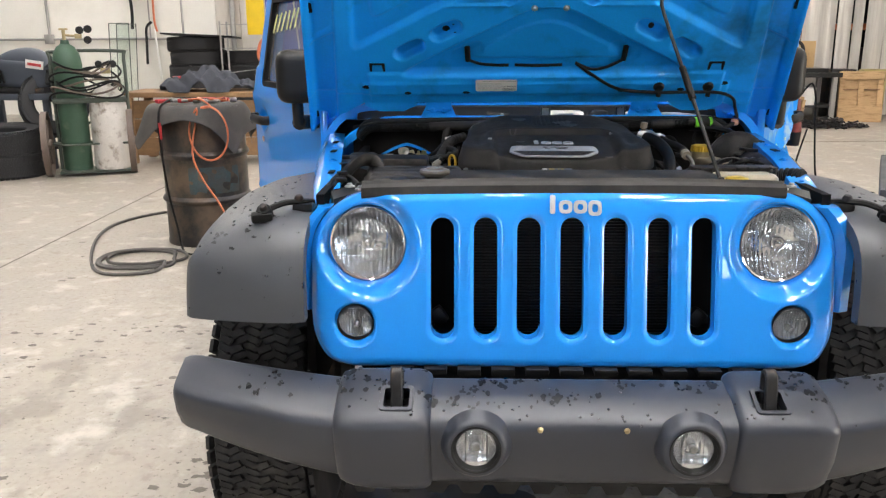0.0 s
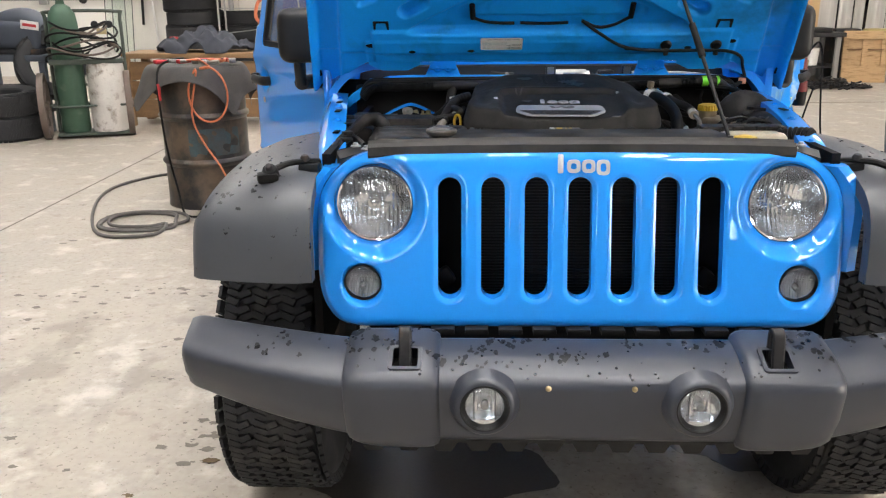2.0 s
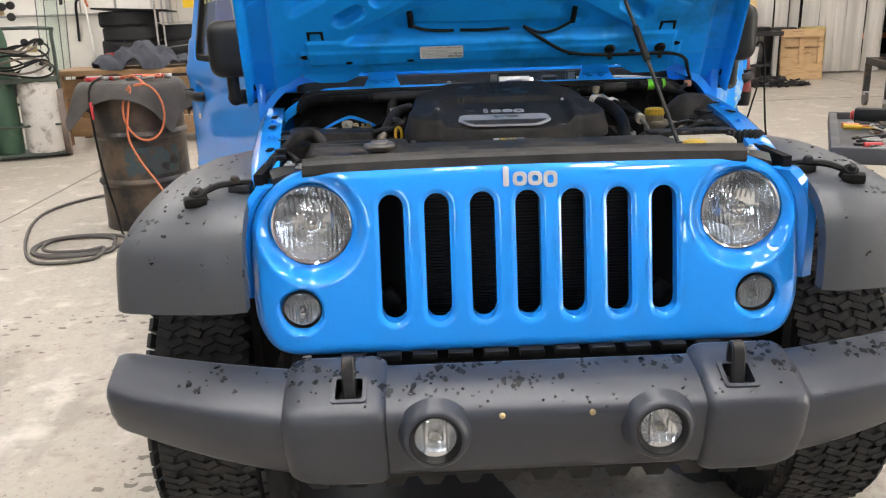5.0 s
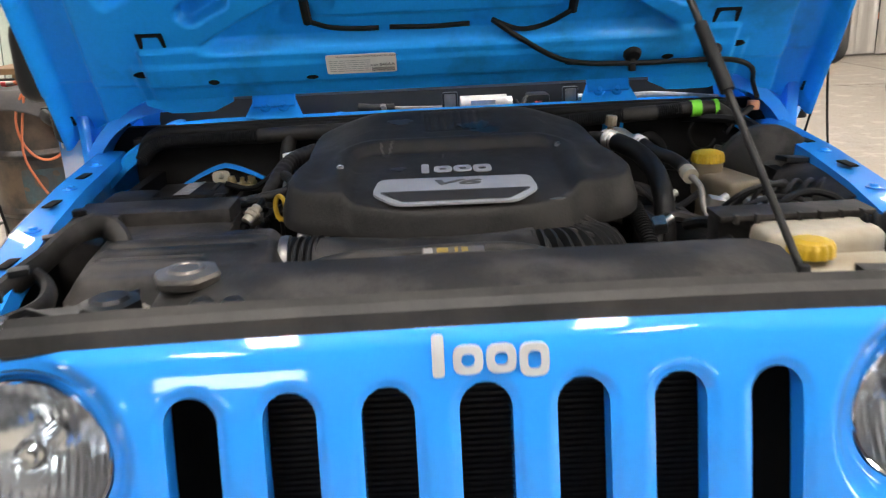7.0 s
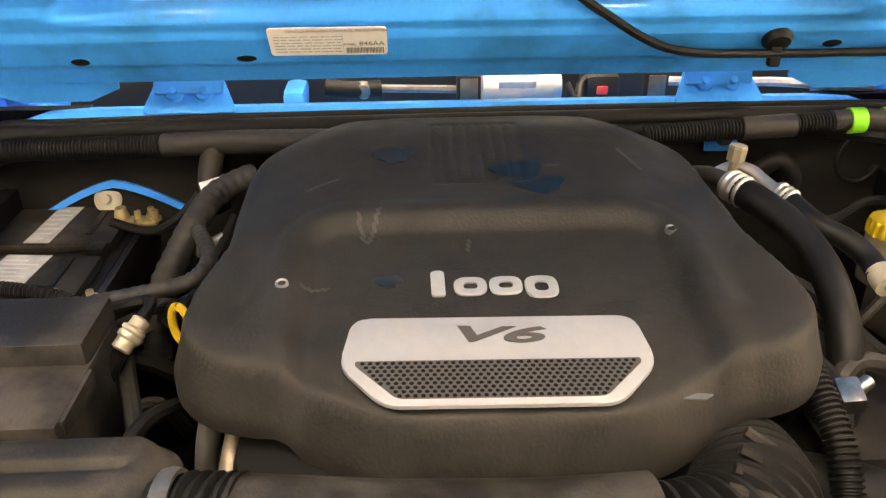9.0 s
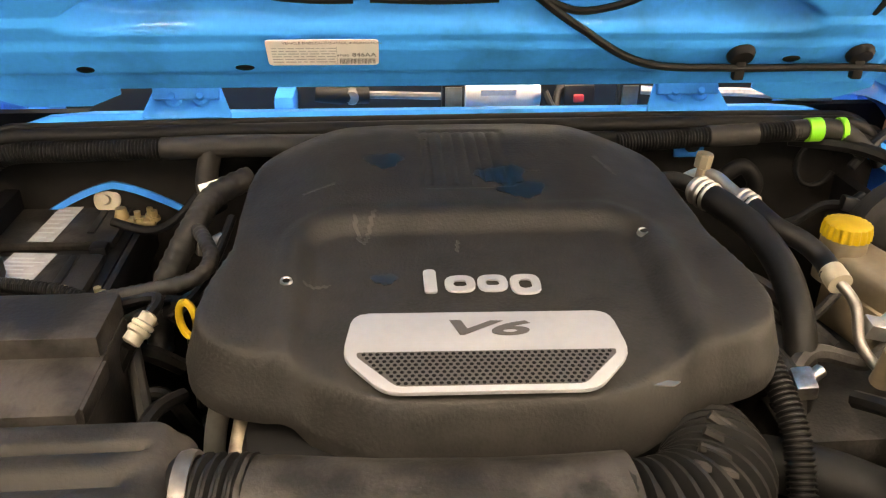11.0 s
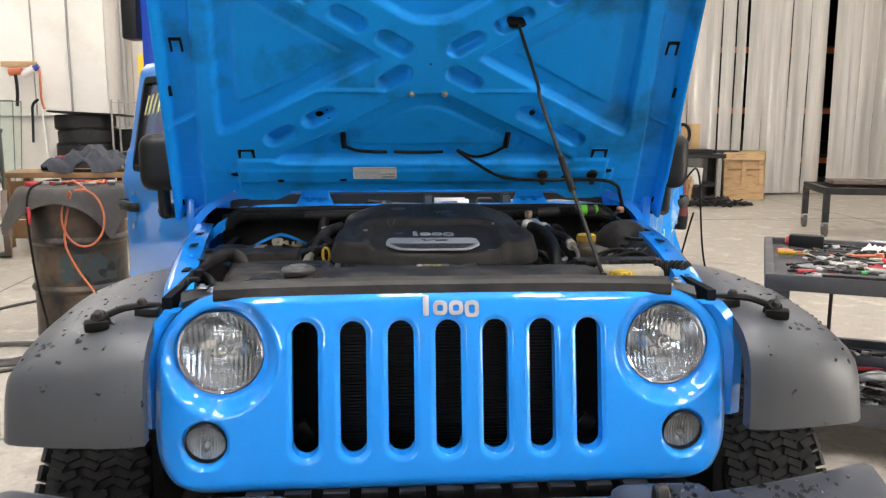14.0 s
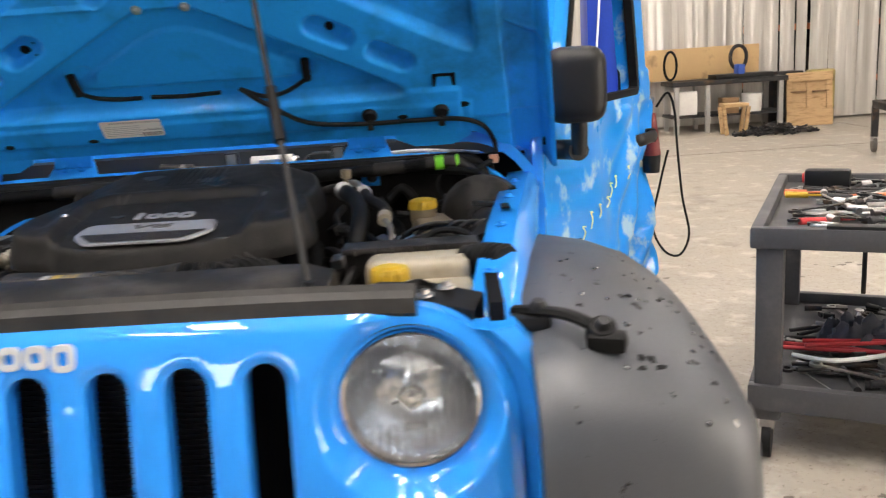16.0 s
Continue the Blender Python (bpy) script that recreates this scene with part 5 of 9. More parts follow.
# ---- cowl and scuttle ----
def cowl():
    c = part("cowl", box((0, 1.13, 1.075), (1.44, 0.24, 0.012), 0.003), BLUE, car, "blue cowl tray below the windscreen")
    rows = []
    for x in np.linspace(-0.72, 0.72, 25):
        k = max(0, abs(x) - 0.50) / 0.22
        dz, dy = -0.115 * k ** 2.2, -0.03 * k
        rows.append([(x, 0.960 + dy, 1.135 + dz), (x, 0.960 + dy, 1.164 + dz), (x, 0.968 + dy, 1.171 + dz), (x, 0.990 + dy, 1.168 + dz), (x, 1.005 + dy, 1.135 + dz), (x, 1.03, 1.08 + dz), (x, 1.02, 1.08 + dz), (x, 0.975 + dy, 1.150 + dz)])
    part("cowl_lip", loft(rows), BLUE_IN, c)
    part("cowl_back", box((0, 1.245, 1.13), (1.44, 0.012, 0.14), 0.003), BLUE, c)
    bm = bmesh.new()
    for x in (-0.62, -0.24, 0.24, 0.62):
        box((x, 1.19, 1.11), (0.035, 0.10, 0.06), 0.012, bm=bm)
    islands("cowl_rib", bm, BLUE, c)
    # curved blue side panel beside the hood corner
    for s in (-1, 1):
        rows = []
        for t in np.linspace(0, 1, 13):
            a = radians(-12 + 102 * t)
            p = V((s * (0.575 + 0.195 * math.sin(a)), 0.965, 1.020 + 0.195 * math.cos(a)))
            q = V((s * (0.575 + 0.170 * math.sin(a)), 0.965, 1.020 + 0.170 * math.cos(a)))
            rows.append([tuple(p), tuple(p + V((0, 0.10, 0))), tuple(q + V((0, 0.10, 0))), tuple(q)])
        part("cowl_side", loft(rows), BLUE, c)
        # Near-black filler: the shade of the cowl gap put into a box.
        part("cowl_gap", box((s * 0.62, 1.05, 1.08), (0.22, 0.02, 0.14)), SHADE_BLACK, c)
    # rubber seal on the bulkhead
    bm = bmesh.new()
    for dy, dz, r in ((0.0, 0.0, 0.011), (-0.016, -0.013, 0.009), (0.016, 0.006, 0.008)):
        tube([(-0.625, 0.93 + dy, 1.105 + dz), (-0.60, 0.935 + dy, 1.145 + dz), (-0.50, 0.94 + dy, 1.150 + dz), (0, 0.945 + dy, 1.153 + dz), (0.50, 0.94 + dy, 1.154 + dz), (0.60, 0.935 + dy, 1.148 + dz), (0.63, 0.93 + dy, 1.11 + dz)], r, 10, 6, bm=bm)
    islands("bulkhead_seal", bm, RUBBER, c, "ribbed black rubber hood seal")
    part("bulkhead", box((0, 0.965, 0.93), (1.30, 0.03, 0.42), 0.01), mat("sound_mat", (0.006, 0.0057, 0.0055), 0.85, spec=0.12, var=0.4, scale=9, bump=0.6, second=(0.016, 0.0135, 0.012), amount=0.3, patch=5, edge=0.3), c)
    # wiper motor, linkage, harness in the tray
    w = part("wiper_motor", rod((0.045, 1.10, 1.152), (0.150, 1.10, 1.152), 0.024, seg=24), GALV, c, "silver wiper motor with a sticker")
    part("motor_end", rod((0.15, 1.10, 1.152), (0.162, 1.10, 1.152), 0.019, seg=20), STEEL, w)
    part("sticker", box((0.095, 1.078, 1.160), (0.055, 0.004, 0.018), 0.001, pose(0, 0, 0, 20)), STICKER, w)
    for x in (0.018, 0.278):
        tb = part("tray_bracket", box((x, 1.012, 1.172), (0.034, 0.016, 0.050), 0.005), BLACK, c, "black bracket with a grey face")
        part("bracket_face", box((x, 1.003, 1.176), (0.024, 0.003, 0.034), 0.001), CAP_METAL, tb)
    bm = rod((-0.13, 1.10, 1.155), (0.03, 1.10, 1.150), 0.006, seg=8)
    lathe([(0, 0.011), (0.010, 0.009), (0.014, 0), (0.010, -0.009)], 16, to(V((-0.13, 1.09, 1.155)), (0, -1, 0)), bm)
    part("wiper_linkage", bm, CAP_METAL, c)
    part("linkage_boot", tube([(-0.185, 1.09, 1.160), (-0.150, 1.09, 1.156), (-0.105, 1.097, 1.154)], 0.013, 12), RUBBER, c, "dark rubber linkage boot")
    bm = box((0.22, 1.10, 1.150), (0.05, 0.06, 0.05), 0.008)
    tube([(0.165, 1.07, 1.165), (0.18, 1.06, 1.14), (0.19, 1.08, 1.165), (0.21, 1.08, 1.17)], 0.006, 8, bm=bm)
    part("connector", bm, BLACK, c)
    part("connector_clip", box((0.218, 1.066, 1.155), (0.016, 0.006, 0.012), 0.002), RED, c)
    part("tray_wire", tube([(0.29, 1.08, 1.165), (0.40, 1.07, 1.162), (0.48, 1.06, 1.164), (0.62, 1.06, 1.150)], 0.007, 8), mat("foil_wire", (0.3, 0.3, 0.3), 0.5, var=0.4, scale=40, bump=0.3), c)


cowl()


# ---- engine bay ----
def cover_outline():
    # half width by position along the car: round lip, wide front lobes, waist, round rear
    ys = [0.386, 0.390, 0.400, 0.418, 0.434, 0.442, 0.456, 0.478, 0.505, 0.545, 0.585, 0.620, 0.66, 0.72, 0.78, 0.83, 0.865, 0.888, 0.898]
    ws = [0.070, 0.100, 0.128, 0.155, 0.192, 0.232, 0.258, 0.277, 0.286, 0.283, 0.272, 0.264, 0.266, 0.269, 0.268, 0.254, 0.222, 0.162, 0.085]
    t = np.linspace(0, len(ys) - 1, 73)
    y, w = np.interp(t, range(len(ys)), ys), np.interp(t, range(len(ys)), ws)
    for k in range(3):
        y[1:-1], w[1:-1] = (y[:-2] + 2 * y[1:-1] + y[2:]) / 4, (w[:-2] + 2 * w[1:-1] + w[2:]) / 4
    return np.concatenate([np.stack([w, y], 1), np.stack([-w, y], 1)[::-1]])


COVER_RIM = cover_outline()


def cover_sdf(x, y):
    a = x - 0.008
    d, inside = np.full(np.shape(a), 9.0), np.zeros(np.shape(a), bool)
    for (px, py), (qx, qy) in zip(COVER_RIM, np.roll(COVER_RIM, -1, 0)):
        ex, ey = qx - px, qy - py
        k = np.clip(((a - px) * ex + (y - py) * ey) / (ex * ex + ey * ey + 1e-12), 0, 1)
        d = np.minimum(d, np.hypot(a - px - k * ex, y - py - k * ey))
        if abs(ey) > 1e-9:
            inside ^= ((py > y) != (qy > y)) & (a < px + ex * (y - py) / ey)
    return np.where(inside, -d, d)


COVER_Z = lambda y: 1.1185 + 0.16 * (y - 0.404)


def cover_z(u, v):
    d = -cover_sdf(u, v)
    a = u - 0.006
    # crown, rounded shoulder and steep skirt
    z = COVER_Z(v) - 0.004 * (1 - step_(d, 0.012, 0.070)) - 0.004 * (1 - np.clip((d - 0.012) / 0.010, 0, 1)) ** 2
    z = z - 0.042 * np.clip((0.013 - d) / 0.013, 0, 1) ** 0.9
    z = z - 0.026 * step_(np.abs(a), 0.13, 0.26) * step_(v, 0.56, 0.78) - 0.012 * step_(v, 0.80, 0.90)
    # sunk centre field, open towards the front
    f = sd_box(a, v, 0.0, 0.500, 0.180, 0.150, 0.045)
    z = z - 0.0135 * (1 - step_(f, -0.018, 0.002)) + 0.0025 * (1 - step_(np.abs(f - 0.010), 0.0, 0.016))
    # rear louvre block
    b = sd_box(a, v, 0.003, 0.775, 0.052, 0.072, 0.004)
    z = z - 0.003 * (1 - step_(b, -0.003, 0.003)) + 0.0022 * step_(np.abs((a * 70) % 1 - 0.5), 0.12, 0.30) * step_(-b, 0.003, 0.007)
    # shallow side gullies beside the field
    g = np.abs(np.abs(a) - 0.222 - 0.03 * (v - 0.5))
    return z - 0.009 * (1 - step_(g, 0.0, 0.030)) * step_(0.66 - v, 0, 0.12) * step_(v, 0.47, 0.53)


def engine_cover():
    place = lambda u, v: np.stack([u, v, cover_z(u, v)], 1)
    ec = part("engine_cover", field(-0.30, 0.315, 0.375, 0.905, 0.0036, cover_sdf, place, (0.0, 0.0, -0.016)), COVER, car, "dusty black plastic engine cover", angle=45)
    slope = math.degrees(math.atan(0.16))

    def on(x, y, lift=0.0):
        return Matrix.Translation((x, y, COVER_Z(y) - 0.0135 + lift)) @ pose(0, 0, 0, slope)

    # silver plate with its opening
    m = on(-0.0025, 0.455, 0.002) @ pose(0, 0, 0, 0, 0, -1.5)
    outer = rounded([(-0.090, -0.053), (0.090, -0.053), (0.127, -0.010), (0.119, 0.047), (-0.119, 0.047), (-0.127, -0.010)], 0.014)
    hole = rounded([(-0.080, -0.046), (0.080, -0.046), (0.114, -0.010), (0.114, -0.005), (-0.114, -0.005), (-0.114, -0.010)], 0.006)
    bm = prism(outer, 0.004, m, 0.0015)
    pl = part("name_plate", bm, PLATE, ec, "brushed silver name plate")
    part("mesh_bed", prism(hole, 0.001, m @ Matrix.Translation((0, 0, 0.0035))), PLATE_DARK, pl)
    bm = bmesh.new()
    for j in range(9):
        for i in range(-19, 20):
            x, y = i * 0.0060 + (0.0030 if j % 2 else 0), -0.0435 + j * 0.0044
            if abs(x) < 0.079 + (y + 0.046) * 0.90:
                lathe([(0.0020, 0.0003), (0.0, 0.0003)], 6, m @ Matrix.Translation((x, y, 0.0046)), bm)
    part("mesh_hole", bm, SHADE_BLACK, pl)
    part("plate_text", text_mesh("V6", 0.036, 0.0004, m @ Matrix.Translation((-0.002, 0.024, 0.0044)) @ pose(0, 0, 0, 0, 0, -2) @ Matrix.Diagonal((2.0, 0.72, 1, 1)), 0.25, 0.0009), PLATE_DARK, pl, "dark V6 lettering", smooth=False)
    for cx, w, h, dy in ((-0.043, 0.0125, 0.036, 0.0), (-0.014, 0.030, 0.026, -0.005), (0.018, 0.030, 0.026, -0.005), (0.050, 0.030, 0.031, -0.008)):
        part("badge_shape", badge_bar(w, h, on(-0.003 + cx, 0.553 + dy, 0.001), 0.002), PLATE, ec, "silver badge shape")
    # spots, wear marks and drips
    for x, y, rx, ry in ((-0.090, 0.560, 0.013, 0.008), (-0.086, 0.762, 0.022, 0.016), (0.050, 0.728, 0.028, 0.020), (0.068, 0.694, 0.026, 0.016)):
        sdf = lambda u, v, x=x, y=y, rx=rx, ry=ry: (np.hypot((u - x) / rx, (v - y) / ry) - 1 + 0.16 * np.sin(3 * np.arctan2(v - y, u - x) + x * 40) + 0.08 * np.sin(7 * np.arctan2(v - y, u - x) + y * 30)) * min(rx, ry)
        bm = field(x - rx * 1.4, x + rx * 1.4, y - ry * 1.4, y + ry * 1.4, 0.002, sdf, lambda u, v: np.stack([u, v, cover_z(u, v) + 0.0011], 1), (0, 0, -0.002))
        part("oil_spot", bm, COVER_WET, ec, "dark oily spot")
    for x, y in ((-0.183, 0.540), (0.183, 0.613)):
        part("cover_pin", lathe([(0.0035, 0.001), (0.0045, 0.002), (0.0055, 0.002), (0.0065, -0.003)], 16, on(x, y, 0.0135 + float(cover_z(np.array([x]), np.array([y]))[0]) - COVER_Z(y))), STEEL, ec)
    part("scuff", prism(rounded([(-0.012, -0.002), (0.006, -0.004), (0.014, 0.001), (0.002, 0.003)], 0.0015), 0.0012, on(0.146, 0.408, 0.001)), CAP_METAL, ec, smooth=False)
    # Plain near-black box; the shade below the cover is its colour.
    part("engine_block", box((0, 0.66, 0.88), (0.46, 0.52, 0.34), 0.05), SHADE_BLACK, car)


engine_cover()


def front_strip():
    # black beauty panel over the radiator, its seal, and the corner brackets
    rows = []
    for x in np.linspace(-0.36, 0.375, 22):
        e = min(1, (x + 0.36) / 0.05, (0.375 - x) / 0.04)
        rise = 0.012 * e
        rows.append([(x, 0.036, 1.070), (x, 0.050, 1.083 + rise * 0.3), (x, 0.10, 1.092 + rise), (x, 0.165, 1.098 + rise), (x, 0.195, 1.088 + rise * 0.7), (x, 0.205, 1.05), (x, 0.036, 1.04)])
    sh = part("radiator_shroud", loft(rows), DUSTY, car, "dusty black radiator shroud panel")
    bm = bmesh.new()
    for x, y in ((-0.30, 0.075), (-0.265, 0.07), (0.02, 0.15)):
        lathe([(0, 0.006), (0.009, 0.005), (0.012, 0.001), (0.014, 0)], 14, Matrix.Translation((x, y, 1.098)), bm)
    islands("push_pin", bm, BLACK, sh)
    lb = part("warning_label", prism(rounded([(-0.038, -0.008), (0.038, -0.008), (0.038, 0.008), (-0.038, 0.008)], 0.002), 0.001, Matrix.Translation((-0.02, 0.180, 1.1085)) @ pose(0, 0, 0, 8)), PLATE_DARK, sh, "small black and yellow warning label")
    bm = bmesh.new()
    for x0, x1 in ((-0.020, -0.006), (0.002, 0.006), (0.010, 0.018)):
        prism([(x0, -0.006), (x1, -0.006), (x1, 0.006), (x0, 0.006)], 0.0004, Matrix.Translation((-0.02, 0.180, 1.1085)) @ pose(0, 0, 0, 8) @ Matrix.Translation((0, 0, 0.001)), bm=bm)
    islands("label_patch", bm, OLD_YELLOW, lb)
    part("label_white", prism([(-0.036, -0.007), (-0.025, -0.007), (-0.025, 0.007), (-0.036, 0.007)], 0.0004, Matrix.Translation((-0.02, 0.180, 1.1085)) @ pose(0, 0, 0, 8) @ Matrix.Translation((0, 0, 0.001))), STICKER, lb)
    # rubber hood seal along the top of the grille
    rows = []
    for x in np.linspace(-0.497, 0.497, 31):
        c = -0.007 * (abs(x) / 0.497) ** 3
        rows.append([(x, 0.030, 1.062 + c), (x, 0.018, 1.078 + c), (x, 0.020, 1.097 + c), (x, 0.029, 1.105 + c), (x, 0.037, 1.101 + c), (x, 0.043, 1.110 + c), (x, 0.052, 1.106 + c), (x, 0.055, 1.09 + c), (x, 0.052, 1.062 + c)])
    part("front_seal", loft(rows), SEAL, car, "black rubber hood seal along the grille top")
    for s in (-1, 1):
        rows = [[(s * 0.44, 0.056, 1.084), (s * 0.44, 0.11, 1.090), (s * 0.44, 0.11, 1.06), (s * 0.44, 0.056, 1.05)],
                [(s * 0.50, 0.052, 1.078), (s * 0.51, 0.11, 1.086), (s * 0.51, 0.11, 1.05), (s * 0.50, 0.052, 1.045)],
                [(s * 0.570, 0.058, 1.056), (s * 0.585, 0.11, 1.066), (s * 0.585, 0.11, 1.03), (s * 0.570, 0.058, 1.02)]]
        br = part("corner_bracket", loft(rows), BLACK, car, "black corner bracket with two bolts")
        bm = bmesh.new()
        for x, y, z in ((0.506, 0.068, 1.078), (0.535, 0.095, 1.080)):
            lathe([(0, 0.010), (0.006, 0.009), (0.007, 0.004), (0.012, 0.003), (0.013, 0)], 14, Matrix.Translation((s * x, y, z)), bm)
        islands("bracket_bolt", bm, STEEL, br)
        part("bracket_fin", loft([[(s * 0.425, 0.055, 1.090), (s * 0.432, 0.058, 1.090), (s * 0.432, 0.06, 1.06), (s * 0.425, 0.058, 1.06)], [(s * 0.495, 0.098, 1.094), (s * 0.502, 0.098, 1.094), (s * 0.505, 0.10, 1.06), (s * 0.50, 0.10, 1.06)], [(s * 0.512, 0.094, 1.090), (s * 0.518, 0.092, 1.088), (s * 0.518, 0.09, 1.06), (s * 0.512, 0.09, 1.06)]]), BLACK, br)
        # Near-black baffle whose colour holds the shade of the corner gap.
        part("side_baffle", loft([[(s * 0.56, 0.05, 1.03), (s * 0.60, 0.05, 1.01), (s * 0.60, 0.05, 0.97), (s * 0.55, 0.05, 0.98)], [(s * 0.60, 0.16, 1.05), (s * 0.615, 0.16, 1.03), (s * 0.615, 0.16, 0.98), (s * 0.59, 0.16, 0.98)]]), SHADE_BLACK, car)


front_strip()


def air_intake():
    # ribbed air box lid on the passenger side of the picture's left
    def sdf(u, v):
        return sd_box(u + 0.10 * (v - 0.30), v, -0.385, 0.325, 0.145, 0.115, 0.035)

    def place(u, v):
        d = sdf(u, v)
        z = 1.083 - 0.030 * (1 - step_(-d, 0, 0.03)) ** 1.5 - 0.09 * np.clip(0.30 - v, 0, 1)
        for k, (c, a, b) in enumerate(((0.385, -0.49, -0.29), (0.345, -0.49, -0.30), (0.295, -0.49, -0.36))):
            z = z - 0.007 * (1 - step_(sd_seg(u, v, (a, c), (b, c)) - 0.004, -0.002, 0.004))
            z = z + 0.004 * (1 - step_(sd_seg(u, v, (a, c - 0.018), (b, c - 0.018)) - 0.010, -0.004, 0.006))
        return np.stack([u, v, z], 1)

    ab = part("air_box", field(-0.56, -0.21, 0.19, 0.45, 0.0042, sdf, place, (0, 0, -0.12)), DUSTY_BOX, car, "dusty ribbed black air filter box")
    part("box_clip", box((-0.30, 0.215, 1.03), (0.03, 0.012, 0.05), 0.003), STEEL, ab)
    # neck, clamp, tube and bellows
    rad = lambda f: 0.046 - 0.004 * math.sin(f * 9)
    part("neck", rod((-0.275, 0.36, 1.028), (-0.235, 0.355, 1.030), 0.050, 0.047, 28), RUBBER, ab)
    part("clamp", lathe([(0.0535, -0.0065), (0.0550, 0.0), (0.0535, 0.0065), (0.05, 0.0065), (0.05, -0.0065)], 32, to(V((-0.252, 0.357, 1.030)), (1, 0, 0)), closed=True), CAP_METAL, ab, "steel hose clamp")
    part("cuff", tube([(-0.245, 0.357, 1.030), (-0.20, 0.352, 1.032)], 0.052, 24, 2, ribs=(0.010, 0.005)), RUBBER, ab)
    sec = []
    for x, y, z, w, h in ((-0.21, 0.352, 1.034, 0.048, 0.046), (-0.17, 0.345, 1.036, 0.050, 0.044), (-0.10, 0.338, 1.036, 0.052, 0.040), (0.0, 0.332, 1.038, 0.052, 0.038), (0.06, 0.328, 1.040, 0.053, 0.040), (0.10, 0.325, 1.041, 0.053, 0.045)):
        sec.append([(x, y + w * math.cos(t), z + h * (abs(math.sin(t)) ** 0.7) * (1 if math.sin(t) > 0 else -1)) for t in np.linspace(0, 2 * math.pi, 28, endpoint=False)])
    it = part("intake_tube", loft(sec), DUSTY, car, "wide dusty black air intake tube")
    part("bellows", tube([(0.085, 0.322, 1.034), (0.125, 0.326, 1.032), (0.165, 0.345, 1.028), (0.195, 0.385, 1.022), (0.205, 0.44, 1.005)], 0.052, 28, 14, ribs=(0.0135, 0.011)), RUBBER, it, "dusty corrugated rubber bellows")
    bm = bmesh.new()
    for k in range(4):
        a = 0.30 + 0.22 * k
        rod((0.150 + 0.012 * k, 0.34 + 0.02 * k, 1.078), (0.188 + 0.006 * k, 0.335 + 0.018 * k, 1.068), 0.0045, seg=6, bm=bm)
    islands("bellows_rib", bm, DUSTY, it)
    bm = bmesh.new()
    for x in (-0.115, 0.075):
        lathe([(0, 0.008), (0.006, 0.008), (0.008, 0.002), (0.012, 0)], 12, Matrix.Translation((x, 0.275, 1.072)), bm)
    islands("tube_bolt", bm, ALU, it)
    part("breather_hose", tube([(-0.25, 0.245, 1.055), (-0.17, 0.235, 1.080), (-0.08, 0.232, 1.086), (0.04, 0.236, 1.086), (0.10, 0.232, 1.076), (0.15, 0.215, 1.062)], 0.013, 10), DUSTY, car, "thin black breather hose")
    for x, y in ((-0.240, 0.455), (-0.199, 0.455)):
        part("coolant_pipe", tube([(x - 0.022, 0.485, 0.94), (x - 0.018, 0.488, 0.99), (x - 0.010, 0.492, 1.03), (x, 0.505, 1.06)], 0.0105, 12), ALU, car)
    part("radiator_cap", ridged([(0, 0.009), (0.014, 0.009), (0.016, 0.0105), (0.020, 0.0105), (0.022, 0.007), (0.034, 0.005), (0.036, 0.0), (0.034, -0.008), (0.026, -0.012)], 6, 0.07, Matrix.Translation((-0.327, 0.130, 1.112))), CAP_METAL, car, "dull bare metal radiator cap", angle=30)
    part("cap_neck", rod((-0.327, 0.130, 1.06), (-0.327, 0.130, 1.105), 0.024), BLACK, car)
    part("power_steering_cap", lathe([(0, 0.014), (0.02, 0.014), (0.024, 0.010), (0.034, 0.008), (0.036, -0.008), (0.03, -0.012)], 8, Matrix.Translation((-0.414, 0.118, 1.082))), BLACK, car, "black ribbed reservoir cap", angle=20)
    part("steering_reservoir", rod((-0.414, 0.118, 0.98), (-0.414, 0.118, 1.072), 0.042, seg=20), RESERVOIR, car, "small aged plastic reservoir")


air_intake()


